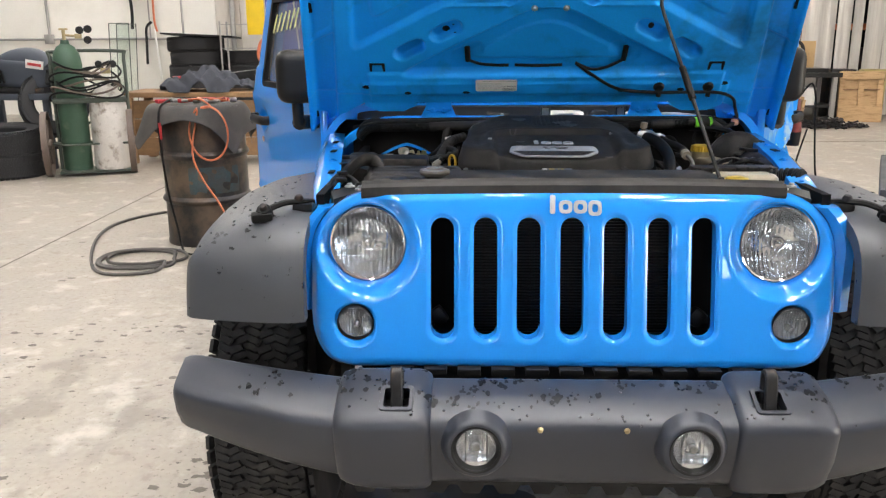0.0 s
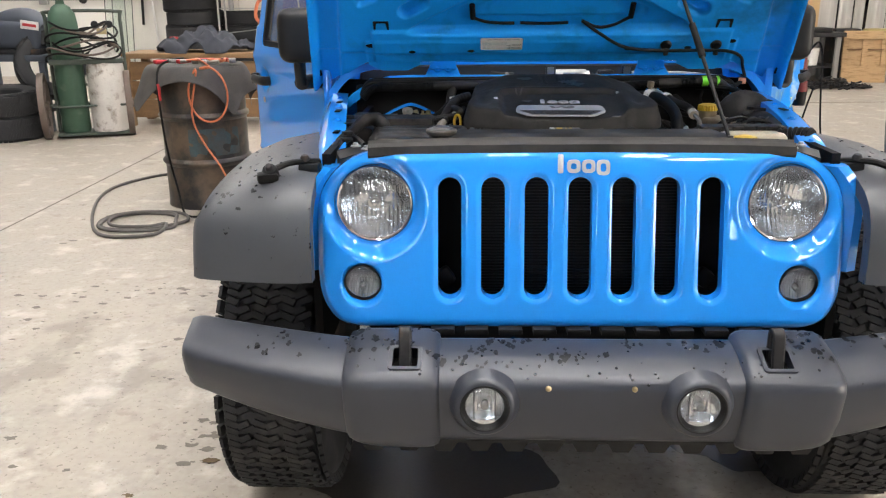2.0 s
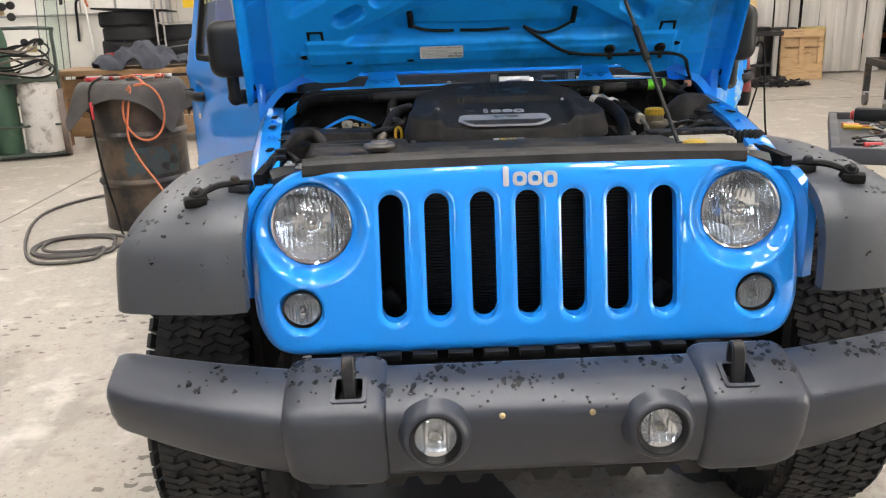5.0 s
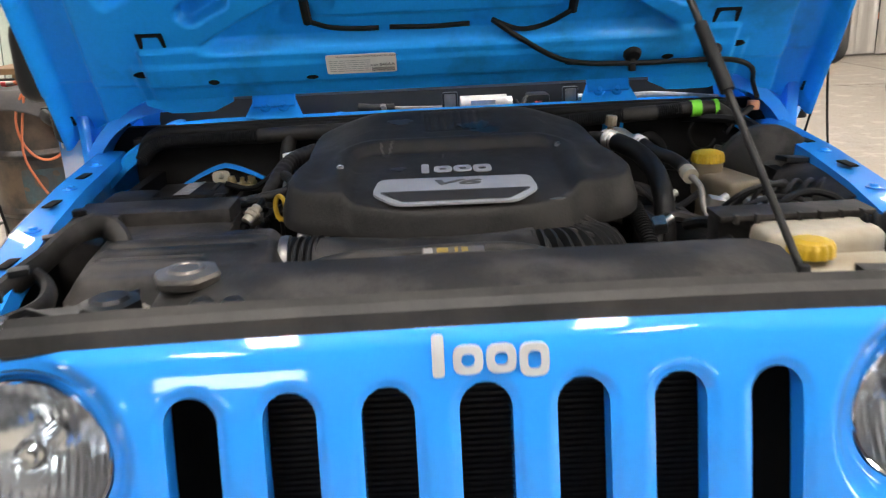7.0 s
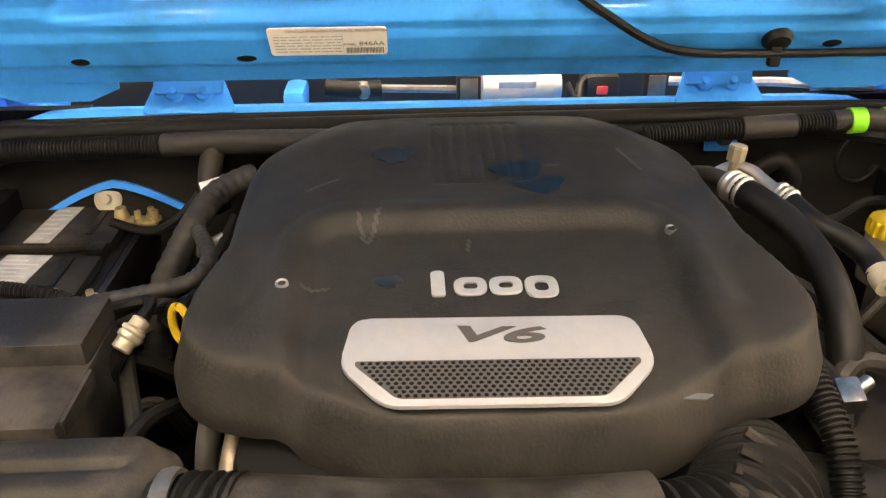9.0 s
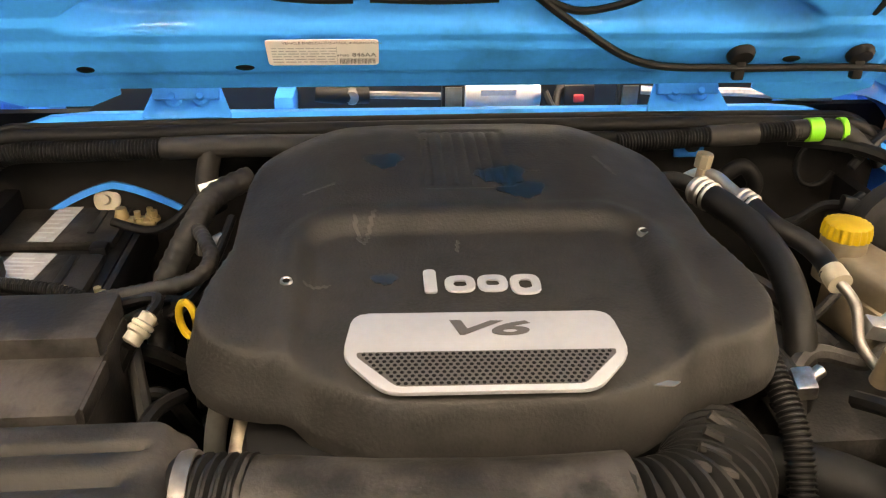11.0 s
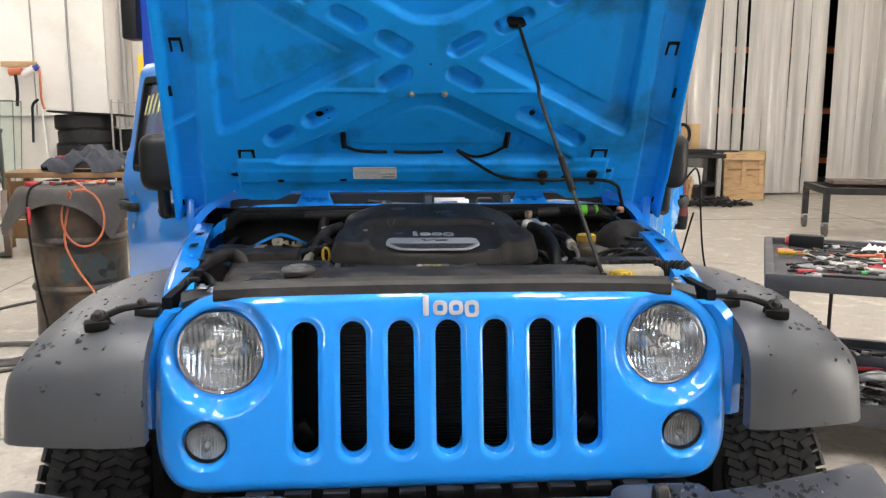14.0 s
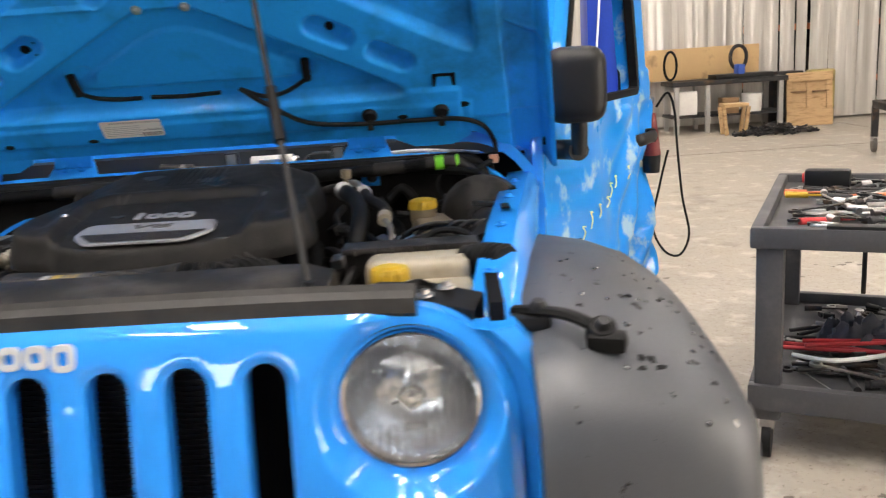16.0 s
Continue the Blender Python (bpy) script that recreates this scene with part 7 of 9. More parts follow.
def bay_wiring():
    """Thin lines, looms and clips that fill the gaps between the units."""
    runs = [
        (HOSE, 0.006, [(-0.33, 0.66, 1.03), (-0.30, 0.70, 1.05), (-0.29, 0.76, 1.06), (-0.28, 0.82, 1.08)]),
        (RUBBER, 0.005, [(-0.40, 0.63, 1.03), (-0.36, 0.64, 1.05), (-0.33, 0.68, 1.04), (-0.35, 0.73, 1.0)]),
        (TAPE, 0.009, [(-0.41, 0.70, 1.0), (-0.38, 0.66, 1.02), (-0.35, 0.58, 1.0), (-0.33, 0.52, 0.97)]),
        (HOSE, 0.008, [(-0.30, 0.56, 1.0), (-0.32, 0.52, 1.01), (-0.33, 0.47, 1.0), (-0.32, 0.43, 0.97)]),
        (RUBBER, 0.006, [(-0.45, 0.88, 1.05), (-0.40, 0.87, 1.04), (-0.36, 0.86, 1.06), (-0.33, 0.87, 1.09)]),
        (HOSE, 0.007, [(0.42, 0.80, 1.06), (0.47, 0.83, 1.05), (0.52, 0.84, 1.07), (0.56, 0.80, 1.08)]),
        (RUBBER, 0.010, [(0.38, 0.88, 1.08), (0.40, 0.85, 1.05), (0.43, 0.80, 1.02), (0.42, 0.74, 1.0)]),
        (BLACK, 0.0042, [(0.44, 0.52, 1.05), (0.47, 0.50, 1.08), (0.52, 0.50, 1.09), (0.55, 0.55, 1.07), (0.53, 0.60, 1.05)]),
        (BLACK, 0.0042, [(0.46, 0.54, 1.04), (0.49, 0.52, 1.075), (0.54, 0.53, 1.08), (0.57, 0.57, 1.06), (0.55, 0.62, 1.04)]),
        (BLACK, 0.0042, [(0.43, 0.50, 1.02), (0.45, 0.47, 1.06), (0.50, 0.47, 1.075), (0.56, 0.50, 1.06), (0.60, 0.54, 1.03)]),
        (HOSE, 0.011, [(0.27, 0.62, 1.02), (0.31, 0.58, 1.03), (0.33, 0.52, 1.02), (0.31, 0.46, 0.99)]),
        (TAPE, 0.008, [(0.30, 0.86, 1.07), (0.29, 0.80, 1.06), (0.30, 0.74, 1.05), (0.31, 0.68, 1.02)]),
        (RUBBER, 0.006, [(0.47, 0.42, 1.06), (0.52, 0.43, 1.09), (0.57, 0.42, 1.085), (0.60, 0.39, 1.05)]),
        (HOSE, 0.009, [(0.36, 0.30, 1.02), (0.38, 0.34, 1.05), (0.38, 0.40, 1.06), (0.36, 0.46, 1.04)]),
    ]
    for mt, r, pts in runs:
        part("bay_line", tube(pts, r, 8, 6), mt, car)
    for x, y, z, mt in ((-0.33, 0.68, 1.035, BLACK), (-0.37, 0.655, 1.02, RESERVOIR), (0.30, 0.70, 1.05, BLACK), (0.45, 0.58, 1.04, ALU), (0.33, 0.50, 1.03, STEEL), (0.40, 0.70, 1.02, ALU), (0.54, 0.82, 1.08, BLACK), (-0.31, 0.78, 1.06, STEEL)):
        bm = box((x, y, z), (0.030, 0.022, 0.020), 0.004, pose(0, 0, 0, 10, 14, 40 * x * 20))
        rod((x, y, z), (x + 0.022, y + 0.010, z + 0.008), 0.007, seg=10, bm=bm)
        part("line_clip", bm, mt, car)
    # scuffs and dried drips on the cover
    rng = random.Random(19)
    for k in range(16):
        x, y = rng.uniform(-0.20, 0.21), rng.uniform(0.42, 0.82)
        if abs(x + 0.003) < 0.14 and 0.38 < y < 0.59:
            continue
        L, w = rng.uniform(0.006, 0.022), rng.uniform(0.0015, 0.004)
        ca, sa = math.cos(k * 2.4), math.sin(k * 2.4)

        def sdf(u, v, x=x, y=y, L=L, w=w, ca=ca, sa=sa):
            return sd_seg(u, v, (x - L * ca, y - L * sa), (x + L * ca, y + L * sa)) - w * (0.6 + 0.4 * np.sin(u * 900 + v * 700))

        bm = field(x - 0.03, x + 0.03, y - 0.03, y + 0.03, 0.0015, sdf, lambda u, v: np.stack([u, v, cover_z(u, v) + 0.0005], 1), (0, 0, -0.001))
        if len(bm.faces) < 3:
            bm.free()
            continue
        part("scuff_mark", bm, SCUFF, car, "pale dried scuff")


bay_wiring()
# Near-black sheet that fills the bottom of the bay with painted shade.
part("bay_floor", box((0, 0.50, 0.72), (1.20, 0.9, 0.02)), SHADE_BLACK, car)
bm = bmesh.new()
rng = random.Random(11)
for k in range(26):
    p = V((rng.uniform(-0.5, 0.5), rng.uniform(0.2, 0.85), rng.uniform(0.86, 0.97)))
    q = p + V((rng.uniform(-0.12, 0.12), rng.uniform(-0.12, 0.12), rng.uniform(-0.05, 0.05)))
    tube([p, (p + q) / 2 + V((0, 0, rng.uniform(0, 0.05))), q], rng.uniform(0.006, 0.014), 8, 5, bm=bm)
islands("lower_hose", bm, DUSTY, car)

# ---- left side of the hall ----
def oil_drum():
    d = thing("oil_drum", "rusty black steel oil drum standing on the floor", "drum", pose(-2.17, 3.95, 0))
    R = 0.295
    prof = [(0, 0.02), (R - 0.01, 0.02), (R + 0.004, 0.0), (R + 0.004, 0.02)]
    for z0 in (0.03,):
        prof.append((R, z0))
    for zc in (0.295, 0.585):
        prof += [(R, zc - 0.026), (R + 0.012, zc - 0.014), (R + 0.019, zc - 0.004), (R + 0.019, zc + 0.004), (R + 0.012, zc + 0.014), (R, zc + 0.026)]
    prof += [(R, 0.86), (R + 0.005, 0.87), (R + 0.006, 0.885), (R - 0.004, 0.888), (R - 0.012, 0.87), (0, 0.868)]
    part("shell", lathe(prof, 56), RUST_DRUM, d, angle=24)
    # ragged remnant of blue paint
    ragged = lambda u, v: np.maximum(sd_box(u, v, -1.05, 0.43, 0.62, 0.085, 0.03), 0.035 * (np.sin(u * 9 + 1) + np.sin(u * 17 + v * 40) + np.sin(v * 55 - u * 6)) - 0.028)
    bm = field(-1.75, -0.35, 0.33, 0.53, 0.012, ragged, lambda u, v: np.stack([np.cos(u) * (R + 0.0025), np.sin(u) * (R + 0.0025), v], 1))
    part("faded_band", bm, DRUM_BLUE, d, "faded blue paint remnant")


before_drum = set(scene.collection.objects)
oil_drum()


def drape(name, cx, cy, z, rx, ry, drop, material, label, category, seed, over=0.30, round_r=0.31):
    rng = random.Random(seed)
    ph = [rng.uniform(0, 6) for _ in range(6)]

    def place(u, v):
        r = np.hypot(u, v)
        t = np.arctan2(v, u)
        out = np.clip(r - round_r, 0, None)
        fold = np.sin(t * 5 + ph[0]) * 0.4 + np.sin(t * 9 + ph[1]) * 0.3
        rr = np.where(out > 0, round_r + 0.03 * (1 - np.exp(-out / 0.02)) + out * (0.25 + 0.22 * fold), r)
        zz = z + 0.012 + 0.006 * np.sin(u * 17 + ph[2]) * np.sin(v * 15 + ph[3]) - out * (0.88 - 0.12 * fold) * (out > 0)
        return np.stack([cx + rr * np.cos(t), cy + rr * np.sin(t), zz], 1)

    sdf = lambda u, v: np.maximum(sd_box(u, v, 0, 0, rx, ry, 0.04), 0)+ sd_box(u, v, 0, 0, rx, ry, 0.04) * (sd_box(u, v, 0, 0, rx, ry, 0.04) < 0)
    bm = field(-rx - 0.02, rx + 0.02, -ry - 0.02, ry + 0.02, 0.012, sdf, place, (0, 0, -0.008))
    return tagged(linked(name, bm, material), label, category)


drape("rubber_mat", -2.20, 3.95, 0.888, 0.50, 0.40, 0, MAT, "grey rubber floor mat draped over the oil drum", "mat", 4)


def coil(cx, cy, z, radii, r, material, name, label, lead=(), seed=1, category="hose"):
    rng = random.Random(seed)
    pts = []
    for k, R in enumerate(radii):
        ox, oy = rng.uniform(-0.05, 0.05), rng.uniform(-0.05, 0.05)
        for i in range(12):
            a = 2 * math.pi * i / 12
            pts.append((cx + ox + R * math.cos(a) * 1.1, cy + oy + R * math.sin(a), z + r + 0.4 * r * k + 0.004 * math.sin(a * 3)))
    pts += list(lead)
    return tagged(linked(name, tube(pts, r, 8, 4), material), label, category)


coil(-2.45, 3.35, 0.0, (0.22, 0.26, 0.20), 0.011, mat("grey_air_hose", (0.085, 0.078, 0.072), 0.6, var=0.2, scale=8, bump=0.1), "air_hose", "grey air hose lying in loops on the floor", [(-2.25, 3.0, 0.012), (-2.55, 2.96, 0.012), (-2.78, 3.30, 0.012), (-3.02, 3.95, 0.012), (-3.05, 4.4, 0.012), (-2.85, 4.78, 0.012), (-2.5, 4.95, 0.012)], 7)

# orange cord looped over the drum's front
fx, fy = -2.02, 3.64
loop = [(-2.16, 3.85, 0.93), (-2.10, 3.72, 0.94), (-2.00, 3.62, 0.90)]
for a in np.linspace(1.9, -4.2, 15):
    loop.append((fx + 0.135 * math.cos(a), fy - 0.035 - 0.01 * math.cos(a), 0.735 + 0.165 * math.sin(a)))
loop += [(-2.14, 3.60, 0.62), (-2.08, 3.60, 0.45), (-1.98, 3.60, 0.30), (-1.88, 3.58, 0.12), (-1.80, 3.56, 0.012), (-1.7, 3.6, 0.012)]
tagged(linked("extension_cord", tube(loop, 0.0065, 8, 4), ORANGE), "orange extension cord hanging in a loop over the drum", "cord")
tagged(linked("grease_hose", tube([(-2.28, 3.95, 0.93), (-2.32, 3.75, 0.93), (-2.36, 3.63, 0.86), (-2.35, 3.60, 0.60), (-2.33, 3.61, 0.35), (-2.28, 3.58, 0.15), (-2.22, 3.50, 0.012), (-2.1, 3.42, 0.012)], 0.0075, 8, 4), HOSE), "black grease hose hanging down the drum", "hose")
tagged(linked("hose_fitting", rod((-2.355, 3.618, 0.80), (-2.35, 3.608, 0.70), 0.013, 0.010), RED), "red metal hose fitting on the grease hose", "hose fitting")

# clutter on the mat
rng = random.Random(21)
CLUTTER = [("air_gun", RED, "red handled air tool on the rubber mat"), ("rag", STICKER, "grubby white rag on the rubber mat"), ("wrench", STEEL, "steel wrench on the rubber mat"), ("trim_tool", RED, "red plastic tool on the rubber mat"), ("socket", STEEL, "steel socket on the rubber mat")]
for k, (nm, mt, lb) in enumerate(CLUTTER * 2):
    x, y = -2.36 + 0.048 * k, 3.80 + rng.uniform(-0.06, 0.12)
    m = pose(0, 0, 0, 0, rng.uniform(-8, 8), rng.uniform(0, 180))
    if nm == "rag":
        bm = box((x, y, 0.925), (0.07, 0.045, 0.022), 0.010, m)
    elif nm == "socket":
        bm = rod((x, y, 0.922), (x + 0.04, y + 0.02, 0.922), 0.016)
    else:
        bm = rod((x - 0.05, y, 0.920), (x + 0.06, y + rng.uniform(-.05, .05), 0.925), 0.014, 0.009)
        lathe([(0, 0.012), (0.018, 0.010), (0.020, 0), (0.015, -0.012)], 12, Matrix.Translation((x - 0.05, y, 0.922)), bm)
    tagged(linked(nm, bm, mt), lb, "tool")
for k in range(3):
    pts = [(-2.25 + 0.08 * k, 3.85, 0.915), (-2.15 + 0.06 * k, 3.74, 0.935), (-2.05 + 0.05 * k, 3.80, 0.925), (-1.98, 3.92, 0.93), (-1.93, 3.85, 0.915)]
    tagged(linked("cord_loop", tube(pts, 0.007, 8, 5), (ORANGE, HOSE, ORANGE)[k]), "cord loop lying on the rubber mat", "cord")


for ob in set(scene.collection.objects) - before_drum:
    if ob.parent is None and not ob.name.startswith("air_hose"):
        ob.scale.z = 1.10


def wood_bench():
    b = thing("wood_bench", "brown wooden work bench with open front", "bench", pose(-3.45, 7.9, 0))
    part("top", box((0, 0, 0.80), (1.7, 0.7, 0.06), 0.01), BROWN_WOOD, b)
    for x in (-0.78, 0.78):
        for y in (-0.3, 0.3):
            part("leg", box((x, y, 0.385), (0.09, 0.09, 0.77), 0.006), BROWN_WOOD, b)
    for k in range(3):
        part("front_board", box((0, -0.28, 0.20 + 0.215 * k), (1.5, 0.03, 0.205), 0.005), BROWN_WOOD, b)
    part("lower_shelf", box((0, 0.02, 0.2), (1.5, 0.56, 0.03), 0.004), BROWN_WOOD, b)


wood_bench()


def heap(name, cx, cy, z, rx, ry, h, material, label, category, seed, kind=""):
    rng = random.Random(seed)
    ph = [rng.uniform(0, 6) for _ in range(4)]

    def place(u, v):
        r = np.hypot(u / rx, v / ry)
        a, b = u + 0.05 * np.sin(v * 14 + ph[1]), v + 0.06 * np.sin(u * 9 + ph[2])
        crease = np.abs(np.sin(a * 13 + b * 7 + ph[0])) * 0.34 + np.abs(np.sin(a * 8 - b * 19 + ph[1])) * 0.26 + np.abs(np.sin(a * 31 + b * 23 + ph[2])) * 0.12
        hh = h * np.clip(1 - r ** 2.6, 0, 1) ** 0.5 * (0.55 + 0.25 * np.sin(u * 4.4 / rx + ph[0]) + crease)
        return np.stack([cx + u, cy + v, z + hh], 1)

    sdf = lambda u, v: (np.hypot(u / rx, v / ry) - 1 + 0.08 * np.sin(np.arctan2(v, u) * 5 + ph[3])) * min(rx, ry)
    return tagged(linked(name, field(-rx * 1.15, rx * 1.15, -ry * 1.15, ry * 1.15, min(rx, ry) / 26, sdf, place, (0, 0, -0.01)), material), label, category, "", kind)


heap("jacket", -3.35, 7.85, 0.835, 0.62, 0.32, 0.20, CLOTH, "dark grey jacket heaped on the work bench", "jacket", 3)
tagged(linked("black_box", box((-2.95, 8.0, 0.99), (0.55, 0.35, 0.12), 0.02, pose(0, 0, 0, 0, -6, 10)), BLACK), "black plastic lid on the heaped jacket", "lid")
tagged(linked("red_can", rod((-3.78, 8.0, 0.83), (-3.78, 8.0, 0.99), 0.05), RED), "small red can on the work bench", "can")


def gas_cart():
    g = thing("gas_cylinder_cart", "old iron cylinder cart with big wheels and coiled hoses", "cart", pose(-4.40, 6.9, 0, 0, 0, 22))
    for s in (-1, 1):
        bm = lathe([(0.33, -0.03), (0.345, -0.03), (0.345, 0.03), (0.33, 0.03)], 40, closed=True)
        for k in range(4):
            a = math.pi * k / 4
            rod((0.33 * math.cos(a), 0.33 * math.sin(a), 0), (-0.33 * math.cos(a), -0.33 * math.sin(a), 0), 0.012, seg=6, bm=bm)
        lathe([(0.0, 0.05), (0.05, 0.045), (0.05, -0.045), (0, -0.05)], 16, bm=bm)
        bm.transform(pose(s * 0.42, -0.05, 0.345, 0, 90, 0))
        part("wheel", bm, RUSTY, g, "spoked iron wheel")
    fr = bmesh.new()
    tube([(-0.31, 0.02, 0.06), (-0.31, 0.05, 0.7), (-0.31, 0.08, 1.22), (-0.27, 0.09, 1.30), (0.38, 0.09, 1.30), (0.42, 0.08, 1.22), (0.42, 0.05, 0.7), (0.42, 0.02, 0.06)], 0.018, 8, 5, bm=fr)
    rod((-0.31, 0.0, 0.55), (0.42, 0.0, 0.55), 0.014, bm=fr)
    rod((-0.31, -0.18, 0.34), (0.42, -0.18, 0.34), 0.012, bm=fr)
    rod((-0.42, 0.0, 0.345), (0.42, 0.0, 0.345), 0.014, bm=fr)
    box((0.05, -0.02, 0.045), (0.74, 0.36, 0.03), 0.006, bm=fr)
    part("frame", fr, GREEN_IRON, g)
    bm = lathe([(0, 0.0), (0.135, 0.0), (0.145, 0.02), (0.145, 1.12), (0.13, 1.22), (0.09, 1.29), (0.045, 1.32), (0.04, 1.36), (0, 1.36)], 32, Matrix.Translation((-0.14, -0.02, 0.06)))
    cy = part("gas_cylinder", bm, GREEN_CYL, g, "tall dark green gas cylinder")
    bm = rod((-0.14, -0.02, 1.40), (-0.14, -0.02, 1.52), 0.018)
    rod((-0.14, -0.02, 1.47), (0.0, -0.05, 1.46), 0.012, bm=bm)
    box((0.0, -0.05, 1.46), (0.07, 0.05, 0.05), 0.01, bm=bm)
    box((-0.14, -0.02, 1.53), (0.09, 0.02, 0.02), 0.006, bm=bm)
    part("regulator", bm, BRASS, cy)
    for x, z in ((0.02, 1.52), (0.10, 1.53), (0.09, 1.42)):
        part("gauge", lathe([(0, 0.02), (0.034, 0.02), (0.040, 0.012), (0.040, -0.012), (0, -0.015)], 20, to(V((x, -0.08, z)), (0.2, -1, 0))), BLACK, cy)
    bm = lathe([(0, 0.0), (0.18, 0.0), (0.19, 0.03), (0.19, 0.66), (0.17, 0.78), (0.10, 0.86), (0.05, 0.88), (0.05, 0.94), (0, 0.94)], 32, Matrix.Translation((0.215, -0.04, 0.06)))
    wt = part("white_tank", bm, WHITE_TANK, g, "scuffed white welding gas tank")
    part("tank_regulator", box((0.23, -0.06, 1.10), (0.10, 0.06, 0.06), 0.012), BRASS, wt)
    for x in (0.17, 0.31):
        part("gauge", lathe([(0, 0.02), (0.032, 0.02), (0.038, 0.012), (0.038, -0.012)], 20, to(V((x, -0.10, 1.17)), (0, -1, 0.1))), BLACK, wt)
    rg = random.Random(8)
    for k in range(9):
        z, cx, R = 0.86 + 0.035 * k, 0.06 + rg.uniform(-0.05, 0.05), 0.30 + rg.uniform(-0.06, 0.08)
        pts = [(cx + R * math.cos(a), -0.08 + 0.22 * math.sin(a), z + 0.06 * math.sin(a * 2 + k) + 0.04 * math.cos(a + k)) for a in np.linspace(0, 2 * math.pi, 15)]
        part("hose_loop", tube(pts, 0.011, 8, 3), (HOSE, RUSTY, RUBBER)[k % 3], g)
    part("hose_rack", box((0.05, -0.05, 0.80), (0.72, 0.34, 0.05), 0.012), GREEN_IRON, g)


gas_cart()


def floor_machine():
    m = thing("shop_machine", "grey workshop machine on a dark stand", "machine", pose(-5.35, 7.4, 0))
    for x in (-0.40, 0.36):
        for y in (-0.20, 0.20):
            part("leg", box((x, y, 0.39), (0.07, 0.06, 0.78), 0.006), MACHINE, m)
    part("table_top", box((0.0, 0, 0.81), (0.98, 0.52, 0.07), 0.008), MACHINE, m)
    part("lower_shelf", box((0.0, 0, 0.24), (0.80, 0.44, 0.04), 0.006), DARK_STEEL, m)
    part("base", box((0.02, 0, 0.875), (0.66, 0.40, 0.06), 0.02), DARK_STEEL, m)
    part("body", box((0.06, 0, 1.05), (0.56, 0.36, 0.30), 0.07, pose(0, 0, 0, 0, 4, 0), seg=4), MACHINE, m)
    part("hood", tube([(-0.18, 0, 1.12), (-0.02, 0, 1.19), (0.18, 0, 1.20), (0.33, 0, 1.10)], 0.135, 20), MACHINE, m)
    part("head", lathe([(0, 0.1), (0.09, 0.09), (0.13, 0.04), (0.13, -0.1), (0, -0.12)], 28, pose(-0.24, -0.16, 1.04, 80, 0, 0)), BLACK, m)
    for k in range(3):
        part("cable", tube([(-0.34 + 0.05 * k, -0.20, 0.92), (-0.30 + 0.05 * k, -0.26, 1.06), (-0.20 + 0.05 * k, -0.24, 1.10), (-0.16 + 0.05 * k, -0.25, 0.96)], 0.012, 8), RUBBER, m)
    lb = part("plate", box((0.30, -0.245, 1.16), (0.20, 0.006, 0.09), 0.004, pose(0, 0, 0, 0, 8, 0)), WHITE, m, "white label with red bar")
    part("plate_bar", box((0.30, -0.25, 1.16), (0.15, 0.004, 0.03), 0.001, pose(0, 0, 0, 0, 8, 0)), RED, lb)


floor_machine()


def floor_tyre(name_m, x, y, z, R=0.36, w=0.24, tilt=(0, 0, 0), material=None, label="", group=""):
    bm, tread = tyre_bm(R, R * 0.56, w, 44, 3, 0.009)
    t = tagged(linked("loose_tyre", bm, material or OLD_TYRE, angle=30), label, "tyre", group)
    part("tread", tread, OLD_TYRE, t, angle=30)["kind"] = "stuff"
    t.matrix_basis = pose(x, y, z, *tilt)
    return t


a = floor_tyre("", -5.25, 6.75, 0.13, 0.37, 0.25, label="worn black tyre lying on the floor", group="tyres beside the cart")
copy_thing(a, pose(-5.25, 6.75, 0.39, 4, 0, 20))
copy_thing(a, pose(-5.95, 6.2, 0.13, 0, 0, 70))
copy_thing(a, pose(-4.98, 7.35, 0.72, 74, 0, 30))
b = floor_tyre("", -5.25, 13.25, 0.12, 0.50, 0.235, label="black tyre in a tall stack against the wall", group="tyres stacked at the wall")
for k in range(1, 6):
    copy_thing(b, pose(-5.25 + 0.03 * math.sin(k * 2), 13.25, 0.12 + 0.24 * k, 2 * math.sin(k * 3), 2 * math.cos(k * 5), 30 * k))
tagged(linked("car_tray", box((-5.1, 13.1, 1.465), (1.25, 0.8, 0.03), 0.01, pose(0, 0, 0, -2, 3, 4)), BLACK), "flat black plastic tray on the tyre stack", "tray")
for k in range(5):
    copy_thing(b, pose(-4.25 + 0.03 * math.sin(k * 3), 13.3, 0.12 + 0.24 * k, 0, 2 * math.cos(k * 5), 30 * k))


def glass_panes():
    for k, (x, t) in enumerate(((-6.58, 6), (-6.52, 9))):
        bm = box((0, 0, 0.85), (0.36, 0.012, 1.70), 0.002)
        p = tagged(linked("glass_sheet", bm, GREENGLASS), "greenish glass sheet leaning on the wall", "glass sheet", "glass sheets")
        p.matrix_basis = pose(x, 12.9 + 0.1 * k, 0.0, -t, 0, 0)
        p.visible_shadow = False
        bm = bmesh.new()
        for a, b, w, h in ((-0.18, 0.85, 0.012, 1.7), (0.18, 0.85, 0.012, 1.7), (0, 1.70, 0.36, 0.012), (0, 0.01, 0.36, 0.012)):
            box((a, 0, b), (w, 0.016, h), 0.002, bm=bm)
        part("pane_edge", bm, GREEN_IRON, p)


glass_panes()


